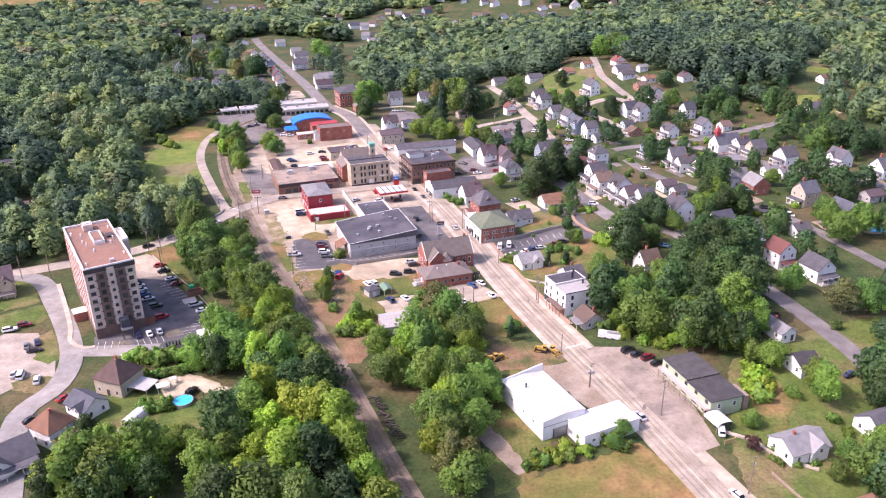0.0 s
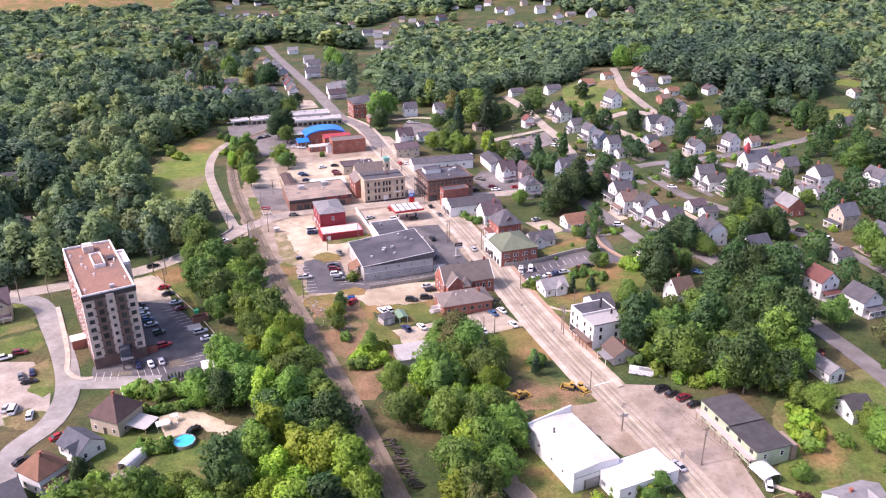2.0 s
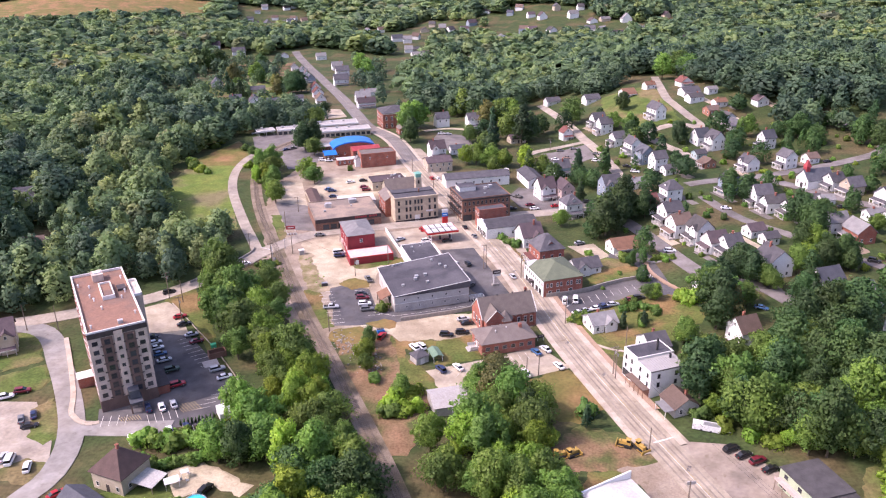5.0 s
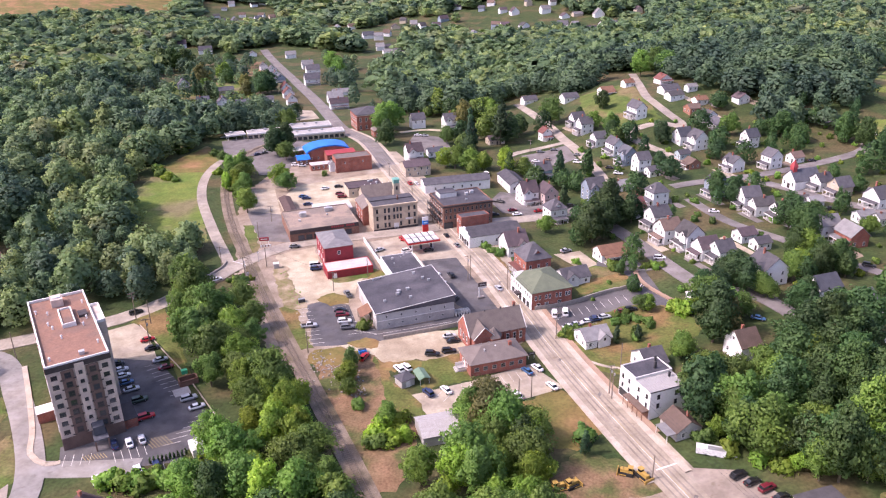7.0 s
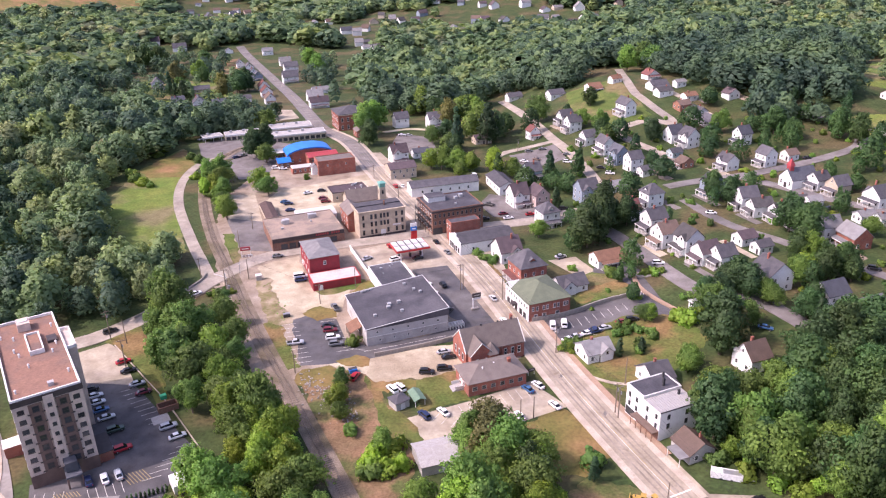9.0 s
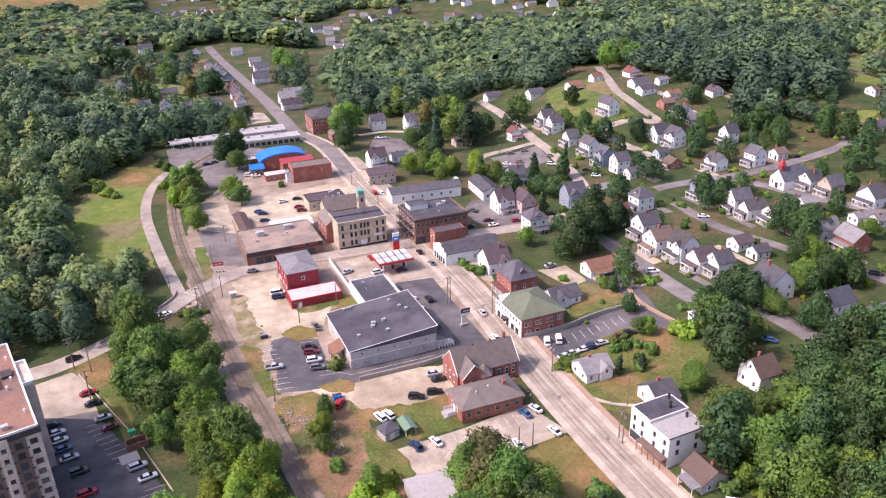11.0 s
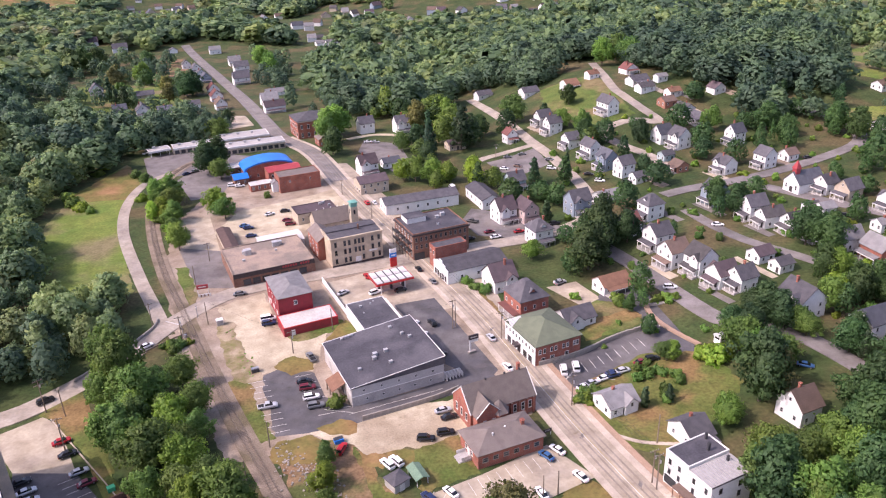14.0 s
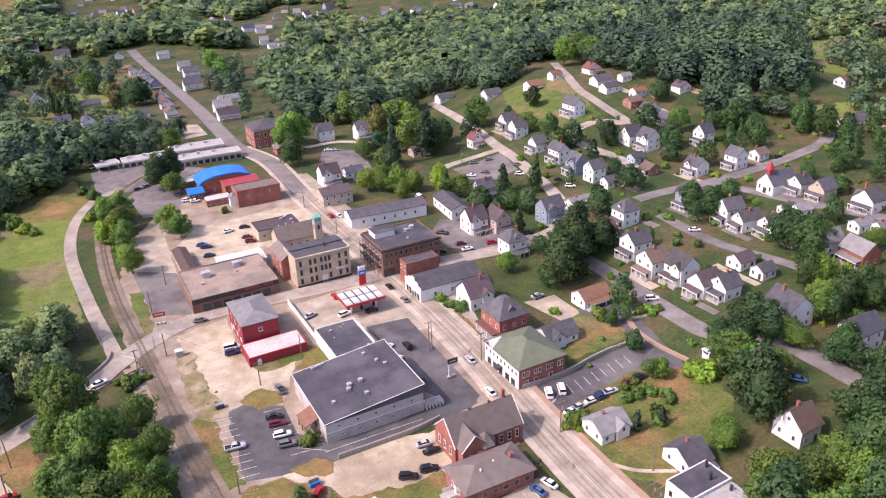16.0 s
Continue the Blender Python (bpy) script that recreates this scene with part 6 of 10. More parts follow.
# brick building with green hipped roof
claim(20.5, 307, 13)
gr = thing("green_roofed_building", 20.4, 307.0, GRID, "two-storey brick building with green hipped roof", "building")
wall_box(gr, 15.6, 17.8, 6.8, "wall_brick")
bm = bmesh.new()
hip_roof(bm, 15.6, 17.8, 6.8, 3.4, 0.5)
part("roof", bm, "roof_greenroof", gr)
bar(gr, -7.86, 0, 3.3, 0.2, 17.9, 6.7, "wall_white", "painted_front", "white painted street front")
for k in range(9):
    window(gr, -7.98, -7.8 + 1.95 * k, 5.1, 0.9, 1.3, 180, "trim_white")
for k, y in enumerate((-6.2, -3.2, 3.4, 6.4)):
    window(gr, -7.98, y, 1.6, 2.0, 2.0, 180, "trim_dark")
door(gr, -7.99, 0.4, 0.05, 1.6, 2.4, 180)
bar(gr, -8.9, 0.4, 3.0, 1.8, 2.2, 0.7, "trim_dark", "door_awning")
for px in (-6.6, -5.0, -2.4, -0.9, 1.9, 3.4, 5.9, 7.0):
    window(gr, px * 0.95, -8.93, 4.7, 0.85, 1.6, -90, "trim_white")
for px in (-5.2, -2.0, 3.0):
    window(gr, px, -8.93, 1.8, 1.4, 1.5, -90, "trim_white")
bm = bmesh.new()
gable_roof(bm, 4.0, 4.0, 6.8, 1.8, 0.2, "u", -6.4, 6.2)
part("dormer", bm, "trim_white", gr)

# brick church with steep taupe roof, side gable and polygonal porch
claim(1, 277, 13)
ch = thing("brick_church", 1.0, 277.2, GRID, "red brick church with steep taupe roof and white trim", "church")
bm = bmesh.new()
gable_walls(bm, 19.5, 10.5, 5.4, 5.2, "u")
part("wall", bm, "wall_brick", ch)
bm = bmesh.new()
gable_roof(bm, 18.9, 10.5, 5.4, 5.2, 0.35, "u")
part("roof", bm, "roof_taupe", ch)
bm = bmesh.new()
gable_walls(bm, 7.0, 6.5, 5.4, 3.6, "v", -5.6, -4.6)
part("side_gable", bm, "wall_brick", ch)
bm = bmesh.new()
gable_roof(bm, 7.0, 7.0, 5.4, 3.6, 0.3, "v", -5.6, -4.4)
part("side_gable_roof", bm, "roof_taupe", ch)
bm = bmesh.new()
ring = [(-2.0 + 2.6 * math.cos(k * math.pi / 3), -6.4 + 2.6 * math.sin(k * math.pi / 3)) for k in range(6)]
add_prism(bm, ring, -0.5, 5.0)
part("apse", bm, "wall_brick", ch)
bm = bmesh.new()
apex = bm.verts.new((-2.0, -6.4, 8.2))
rv = [bm.verts.new((-2.0 + 2.9 * math.cos(k * math.pi / 3), -6.4 + 2.9 * math.sin(k * math.pi / 3), 5.0)) for k in range(6)]
for k in range(6):
    bm.faces.new((rv[k], rv[(k + 1) % 6], apex))
bm.faces.new(rv[::-1])
part("apse_roof", bm, "roof_taupe", ch)
for xe in (-9.85, 9.85):
    bm = bmesh.new()
    for sx in (-1, 1):
        add_tube(bm, (xe, -sx * 0.1, 10.75), (xe, sx * 5.6, 5.1), 0.16, None, 5)
    part("verge_trim", bm, "trim_white", ch)
bm = bmesh.new()
for sx in (-1, 1):
    add_tube(bm, (-5.6, -8.0, 9.15), (-5.6 + sx * 3.8, -8.0, 5.2), 0.15, None, 5)
part("gable_trim", bm, "trim_white", ch)
for px in (2.2, 4.6, 7.0, 9.0):
    bar(ch, px, -5.4, 2.4, 0.5, 0.6, 5.0, "wall_brick", "buttress")
for px in (3.4, 5.8, 8.0):
    window(ch, px, -5.27, 2.9, 1.0, 2.4, -90, "trim_white")
for px in (-7.0, -4.3):
    window(ch, px, -7.88, 2.8, 0.9, 2.4, -90, "trim_white")
row(ch, "w", 19.5, 10.5, 3, 3.0, 1.0, 2.4, inset=2)
for px in (-2.6, 3.0, 7.6):
    bar(ch, px, 0, 10.85, 0.4, 0.4, 0.7, "metal_dark", "ridge_vent")
chimney(ch, 9.2, 3.4, 7.0, 10.2, 0.8)

# brick office with hipped roof beside the church
claim(0.5, 261.7, 12)
of = thing("brick_office", 0.5, 261.7, 18.1, "single-storey red brick office with taupe hipped roof", "office")
wall_box(of, 18.0, 10.4, 4.2, "wall_brick")
bm = bmesh.new()
hip_roof(bm, 18.0, 10.4, 4.2, 2.6, 0.55)
part("roof", bm, "roof_taupe", of)
row(of, "s", 18.0, 10.4, 6, 2.3, 1.5, 1.3, "stone", inset=1)
row(of, "w", 18.0, 10.4, 2, 2.4, 1.2, 1.4, inset=4)
door(of, -9.03, 0.2, 0.6, 1.2, 2.2, 180, "trim_white")
bar(of, -10.2, 0.2, 0.3, 2.4, 3.4, 0.7, "slab_grey", "landing")
for k in range(4):
    bar(of, -11.6 - 0.35 * k, 0.2, 0.35 - 0.14 * k, 0.36, 3.2, 0.3, "slab_grey", "step")
for y in (-1.4, 1.8):
    bar(of, -10.4, y, 1.2, 2.6, 0.08, 0.9, "trim_white", "handrail")
chimney(of, 5.2, -1.0, 4.6, 7.4, 0.9)
for x, y in ((-3.4, -1.8), (0.6, -0.6)):
    vent(of, x, y, 6.0, 0.7, "tube")
osn = thing("office_sign", 12.8, 264.5, GRID, "small dark office sign on two posts", "sign")
bar(osn, 0, 0, 1.7, 2.4, 0.15, 1.1, "trim_dark", "board")
bar(osn, 0, -0.1, 1.8, 1.6, 0.05, 0.25, "metal_grey", "lettering")
for x in (-1, 1):
    bar(osn, x, 0, 0.8, 0.14, 0.14, 1.8, "trim_white", "post")

# white three-storey shop house by the street
claim(43, 239.5, 11)
w3 = thing("white_tenement", 44.3, 239.9, 22.0, "white three-storey tenement with dark and ribbed metal roofs", "building")
wall_box(w3, 12.2, 7.2, 8.9, "wall_white", cy=3.6)
wall_box(w3, 12.2, 7.0, 8.4, "wall_white", "front_wall", cy=-3.6)
flat_roof(w3, 12.2, 7.2, 8.9, "roof_flat_dark", "trim_white", 0.35, cy=3.6)
bm = bmesh.new()
add_box(bm, 0, -3.6, 8.48, 12.0, 6.8, 0.14)
part("metal_roof", bm, "slab_grey", w3)
for k in range(15):
    bar(w3, -5.6 + 0.8 * k, -3.6, 8.6, 0.1, 6.8, 0.12, "metal_grey", "roof_rib")
bar(w3, 0, -7.05, 8.45, 12.3, 0.14, 0.3, "metal_dark", "gutter")
for z in (3.9, 6.7):
    for px in (-3.4, 2.4):
        window(w3, px, -7.12, z, 0.9, 1.4, -90, "trim_dark")
    for py in (-5.6, -1.9, 2.6, 5.6):
        window(w3, -6.13, py, z, 0.8, 1.3, 180, "trim_dark")
bar(w3, -7.2, -2.4, 2.9, 2.2, 9.4, 0.2, "roof_brown", "porch_roof")
for k in range(5):
    bar(w3, -8.1, -6.8 + 2.2 * k, 1.3, 0.16, 0.16, 3.0, "wall_brickbrown", "porch_post")
bar(w3, -6.14, -2.4, 1.4, 0.14, 9.0, 2.6, "wall_brickbrown", "shop_base")
bar(w3, -6.2, 5.0, 1.4, 0.2, 3.6, 2.2, "glass", "shopfront")
chimney(w3, 2.0, 2.4, 8.9, 11.0, 0.6, "metal_dark")
chimney(w3, 4.4, 5.6, 8.9, 10.6, 0.5, "metal_dark")
chimney(w3, 3.6, -2.0, 8.4, 9.8, 0.5, "metal_dark")
cot = thing("small_cottage", 48.6, 226.0, GRID, "weathered cottage with brown roof and pale porch", "house")
bm = bmesh.new()
gable_walls(bm, 7.5, 7.5, 2.7, 2.6, "v")
part("wall", bm, "wall_greywall", cot)
bm = bmesh.new()
gable_roof(bm, 7.5, 7.5, 2.7, 2.6, 0.4, "v")
part("roof", bm, "roof_brown", cot)
bar(cot, -5.2, -1.2, 2.5, 3.4, 5.4, 0.18, "roof_pale", "porch_roof")
for y in (-3.6, 1.2):
    bar(cot, -6.7, y, 1.2, 0.14, 0.14, 2.6, "trim_white", "porch_post")
row(cot, "s", 7.5, 7.5, 2, 1.5)
chimney(cot, 1.0, -1.0, 3.6, 6.4, 0.6)
claim(48.5, 226, 6.5)

# white warehouse and its wing
claim(27.2, 177.3, 14), claim(41, 166.5, 9)
wh = thing("warehouse", 26.9, 177.0, 25.5, "plain white warehouse with white low-pitched roof", "warehouse")
bm = bmesh.new()
gable_walls(bm, 13.2, 21.4, 5.9, 0.7, "v")
part("wall", bm, "wall_white", wh)
bm = bmesh.new()
gable_roof(bm, 13.2, 21.0, 5.9, 0.7, 0.15, "v")
part("roof", bm, "roof_flat_white", wh)
bm = bmesh.new()
fg = [bm.verts.new((x, y, z)) for y in (10.6, 10.95) for x, z in ((-6.7, -0.4), (6.7, -0.4), (6.7, 8.2), (5.9, 8.1), (-6.7, 6.5))]
for q in ((0, 1, 2, 3, 4), (9, 8, 7, 6, 5), (0, 5, 6, 1), (1, 6, 7, 2), (2, 7, 8, 3), (3, 8, 9, 4), (4, 9, 5, 0)):
    bm.faces.new([fg[i] for i in q])
part("false_gable", bm, "wall_white", wh)
bm = bmesh.new()
add_tube(bm, (-2.6, 4.5, 6.0), (-2.6, 4.5, 7.6), 0.22, None, 8)
add_tube(bm, (-2.6, 4.5, 7.6), (-2.6, 4.5, 7.9), 0.36, 0.2, 8)
part("flue", bm, "metal_dark", wh)
for y in (-6, -1, 5):
    bar(wh, -6.64, y, 3.4, 0.1, 0.6, 0.5, "metal_dark", "vent_grille")
bar(wh, 0.8, -10.76, 1.5, 8.6, 0.16, 2.9, "metal_grey", "loading_door")
bar(wh, 0, -10.76, 4.3, 13.0, 0.12, 0.15, "metal_grey", "trim_rail")
for k in range(3):
    bar(wh, -3.3 + 4.2 * k, -10.88, 1.5, 0.16, 0.1, 2.9, "metal_dark", "door_post")
wa = thing("warehouse_wing", 41.7, 168.3, 25.0, "low white flat-roofed warehouse wing", "warehouse")
wall_box(wa, 17.4, 9.2, 4.3, "wall_white")
flat_roof(wa, 17.4, 9.2, 4.3, "roof_flat_white", "trim_white", 0.25)
row(wa, "s", 17.4, 9.2, 3, 2.4, 1.0, 0.9)
door(wa, -8.72, -2.0, 0.05, 1.1, 2.1, 180, "trim_white")
bar(wa, -8.73, 1.6, 1.7, 0.1, 1.6, 1.2, "metal_grey", "shutter")

# pale green strip of shops
claim(72.7, 184, 14)
sp = thing("shop_strip", 72.7, 184.0, 18.0, "pale green two-storey shop strip with charcoal roof", "shops")
wall_box(sp, 10.0, 12.0, 5.2, "wall_greenwall", cy=5.6)
wall_box(sp, 10.0, 11.0, 4.8, "wall_greenwall", "front_wall", cy=-5.9)
for cy, dd, zz in ((5.6, 12.4, 5.25), (-5.9, 11.4, 4.85)):
    bm = bmesh.new()
    add_box(bm, 0.2, cy, zz, 10.8, dd, 0.22)
    part("roof", bm, "roof_charcoal", sp)
bar(sp, -5.9, -0.2, 2.75, 1.8, 22.4, 0.2, "wall_pink", "awning", "faded pink awning")
bar(sp, -6.75, -0.2, 3.0, 0.14, 22.4, 0.75, "wall_pink", "fascia", "faded pink sign fascia")
for k in range(9):
    bar(sp, -6.8, -11 + 2.7 * k, 1.2, 0.16, 0.16, 2.8, "wood_rail", "awning_post")
for k in range(5):
    window(sp, -5.03, -9.5 + 4.7 * k, 4.0, 1.2, 1.0, 180, "trim_dark")
    window(sp, -5.03, -9.0 + 4.7 * k, 1.4, 2.2, 1.8, 180, "trim_dark")
bar(sp, 6.4, -8.5, 2.2, 1.6, 6.0, 4.6, "wood_rail", "side_stair")
row(sp, "s", 10, 23, 2, 3.2)
tp = thing("carport_tent", 72.9, 168.9, 20.0, "white arched canvas carport on steel legs", "carport")
bm = bmesh.new()
arch = [(-2.6 * math.cos(math.pi * k / 8), 2.0 + 0.9 * math.sin(math.pi * k / 8)) for k in range(9)]
add_loft(bm, [[(x, -2.8, z), (x, 2.8, z), (x, 2.8, z + 0.08), (x, -2.8, z + 0.08)] for x, z in arch])
part("cover", bm, "tarp", tp)
for x in (-2.5, 2.5):
    for y in (-2.6, 2.6):
        bar(tp, x, y, 1.0, 0.1, 0.1, 2.2, "metal_grey", "leg")

# school, shopping strip and blue-roofed hall at the top of the street
claim(-67, 567, 15)
sc = thing("school", -67.0, 567.5, GRID, "square red brick school with grey hipped roof", "school")
wall_box(sc, 20.4, 19.0, 11.0, "wall_brick")
bm = bmesh.new()
hip_roof(bm, 20.4, 19.0, 11.0, 3.4, 0.6)
part("roof", bm, "roof_grey", sc)
for z in (2.8, 7.6):
    row(sc, "s", 20.4, 19, 5, z, 1.4, 2.6, inset=1)
    row(sc, "w", 20.4, 19, 5, z, 1.4, 2.6, inset=1)
bar(sc, 0, -9.55, 10.6, 20.6, 0.3, 0.4, "trim_white", "frieze")
claim(-57, 541, 9)
rs = thing("brick_cottage", -57.5, 541.0, GRID, "small red brick house with taupe roof", "house")
bm = bmesh.new()
gable_walls(bm, 9, 9, 4.2, 2.6, "v")
part("wall", bm, "wall_brick", rs)
bm = bmesh.new()
gable_roof(bm, 9, 9, 4.2, 2.6, 0.4, "v")
part("roof", bm, "roof_taupe", rs)
row(rs, "s", 9, 9, 3, 2.0)
row(rs, "w", 9, 9, 2, 2.0)
for nm, x, y, w, d, h, r, lab in (("shop_row", -97.0, 537.0, 33.5, 9.5, 4.4, 17, "long low shopping plaza with pale flat roof"), ("shop_row", -106, 556, 29.0, 12.0, 4.6, 17, "low rear plaza wing with white flat roof"),
                                  ("shop_row", -131.5, 543.0, 24.0, 9.0, 3.8, 20, "low plaza row with white flat roof"), ("open_canopy", -150.0, 536.5, 12.0, 7.5, 3.6, 28, "white open canopy at the plaza end")):
    pz = thing(nm, x, y, r, lab, "shops", "shopping plaza")
    claim(x, y, w * 0.4), claim(x - w * 0.35, y - 3, 8), claim(x + w * 0.35, y + 3, 8)
    if nm == "open_canopy":
        for px in (-5, 0, 5):
            bar(pz, px, -3, 1.6, 0.3, 0.3, 3.8, "metal_white", "post")
            bar(pz, px, 3, 1.6, 0.3, 0.3, 3.8, "metal_white", "post")
    else:
        wall_box(pz, w, d, h, "wall_tan")
        row(pz, "s", w, d, int(w / 3.2), 1.7, 2.4, 1.9, "trim_dark")
    bar(pz, 0, -d / 2 - 0.1, h - 0.3, w + 0.3, 0.5, 0.9, "trim_white", "fascia")
    flat_roof(pz, w, d, h, "slab_grey", "trim_white", 0.3)
    for k in range(int(w / 9)):
        vent(pz, -w / 2 + 4 + 8 * k, 1.5, h + 0.1, 1.5)
claim(-84, 490, 14), claim(-70, 468, 14)
bl = thing("blue_vaulted_hall", -84.0, 489.0, GRID, "hall with bright blue curved metal roof", "building")
wall_box(bl, 24.0, 13.0, 4.6, "wall_brick")
bm = bmesh.new()
arc = [(-12.4 * math.cos(math.pi * k / 24), 4.5 + 3.9 * math.sin(math.pi * k / 24)) for k in range(25)]
rings = []
for x, z in arc:
    rings.append([bm.verts.new((x * g, yy, z + dz)) for g, yy, dz in ((1.0, -7.0, 0), (1.04, -7.0, 0.7), (1.04, 7.0, 0.7), (1.0, 7.0, 0))])
for k in range(24):
    for i in range(4):
        bm.faces.new((rings[k][i], rings[k + 1][i], rings[k + 1][(i + 1) % 4], rings[k][(i + 1) % 4]))
bm.faces.new(rings[0][::-1])
bm.faces.new(rings[-1])
part("roof", bm, "blue_metal", bl)
bm = bmesh.new()
poly(bm, [(x, -6.5, z) for x, z in arc] + [(12.4, -6.5, 4.4), (-12.4, -6.5, 4.4)])
part("gable_wall", bm, "wall_brick", bl)
row(bl, "s", 24, 13, 6, 2.4)
bw2 = thing("blue_porch", -96.0, 477.5, GRID, "low wing with bright blue shed roof", "building")
wall_box(bw2, 6.6, 8.0, 3.4, "wall_brickbrown")
bm = bmesh.new()
gable_roof(bm, 6.6, 8.0, 3.4, 1.6, 0.5, "u")
part("roof", bm, "blue_metal", bw2)
row(bw2, "s", 6.6, 8, 2, 1.7)
rr = thing("red_roofed_block", -75.2, 480.0, GRID, "brick block with red metal roof", "building")
wall_box(rr, 16.0, 10.0, 6.0, "wall_brick")
bm = bmesh.new()
gable_roof(bm, 16.0, 10.0, 6.0, 1.2, 0.4, "u")
part("roof", bm, "red_metal", rr)
row(rr, "s", 16, 10, 4, 4.2)
bk = thing("brick_warehouse", -66.6, 466.6, GRID, "red brick warehouse with stepped flat roof", "building")
wall_box(bk, 20.0, 10.4, 7.6, "wall_brick")
flat_roof(bk, 20.0, 10.4, 7.6, "roof_taupe", "wall_brick", 0.5)
row(bk, "s", 20, 10.4, 2, 5.4, 0.8, 1.0)
row(bk, "w", 20, 10.4, 2, 3.0, 1.4, 1.8, "trim_white")
bh = thing("brick_annex", -84.5, 467.0, GRID, "low brick annex with pale roof", "building")
wall_box(bh, 11.0, 5.6, 3.2, "wall_brick")
flat_roof(bh, 11.0, 5.6, 3.2, "roof_flat_pale", "trim_white", 0.2)
row(bh, "s", 11, 5.6, 4, 1.8)
wt = thing("white_outbuilding", -77.0, 462.6, GRID, "small white lean-to with white siding", "shed")
bm = bmesh.new()
gable_walls(bm, 3.4, 3.4, 4.4, 1.4, "v")
part("wall", bm, "wall_white", wt)
bm = bmesh.new()
gable_roof(bm, 3.4, 3.4, 4.4, 1.4, 0.3, "v")
part("roof", bm, "roof_pale", wt)
for nm, x, y, w, d in (("pale_shed", -98.5, 497.5, 15, 8),):
    ps2 = thing(nm, x, y, GRID, "low shed with pale weathered flat roof", "shed")
    wall_box(ps2, w, d, 3.2, "wall_brickbrown")
    flat_roof(ps2, w, d, 3.2, "roof_flat_pale", "trim_white", 0.25)
    row(ps2, "s", w, d, 4, 1.7)
    claim(x, y, 9)

# white church on the hill with a red-capped steeple
wc = thing("white_church", 152.5, 401.0, -72.0, "small white church with slate roof and red steeple cap", "church")
claim(152.5, 401, 10)
bm = bmesh.new()
gable_walls(bm, 8.5, 14, 4.4, 4.4, "v")
part("wall", bm, "wall_white", wc)
bm = bmesh.new()
gable_roof(bm, 8.5, 14, 4.4, 4.4, 0.4, "v")
part("roof", bm, "roof_slate", wc)
bar(wc, 0, -5.4, 9.0, 2.2, 2.2, 2.4, "red_metal", "belfry")
bm = bmesh.new()
apex = bm.verts.new((0, -5.4, 13.8))
rv = [bm.verts.new((1.4 * sx, -5.4 + 1.4 * sy, 10.2)) for sx, sy in ((-1, -1), (1, -1), (1, 1), (-1, 1))]
for k in range(4):
    bm.faces.new((rv[k], rv[(k + 1) % 4], apex))
bm.faces.new(rv[::-1])
part("spire", bm, "red_metal", wc)
door(wc, 0, -7.03, 0.1, 1.6, 2.4, -90)
for px in (-2.6, 2.6):
    window(wc, px, -7.02, 2.4, 0.9, 2.0, -90)
row(wc, "w", 8.5, 14, 4, 2.4, 0.9, 2.0)

# ---- trees ----
def quads_mesh(name, verts, material, normals=None, tone=None):
    """Loose quads in one mesh, shaded by the swell of the crown that they sit on."""
    me = bpy.data.meshes.new(name)
    n = len(verts)
    me.vertices.add(n)
    me.vertices.foreach_set("co", np.ascontiguousarray(verts, dtype=np.float32).ravel())
    me.loops.add(n)
    me.loops.foreach_set("vertex_index", np.arange(n, dtype=np.int32))
    me.polygons.add(n // 4)
    me.polygons.foreach_set("loop_start", np.arange(0, n, 4, dtype=np.int32))
    me.update(calc_edges=True)
    if normals is not None:
        me.attributes.new("custom_normal", "FLOAT_VECTOR", "POINT").data.foreach_set("vector", np.ascontiguousarray(normals, dtype=np.float32).ravel())
    if tone is not None:
        me.attributes.new("tone", "FLOAT", "POINT").data.foreach_set("value", np.ascontiguousarray(tone, dtype=np.float32))
    me.materials.append(M[material])
    return me


def unit_rows(v):
    return v / np.maximum(np.linalg.norm(v, axis=1), 1e-6)[:, None]


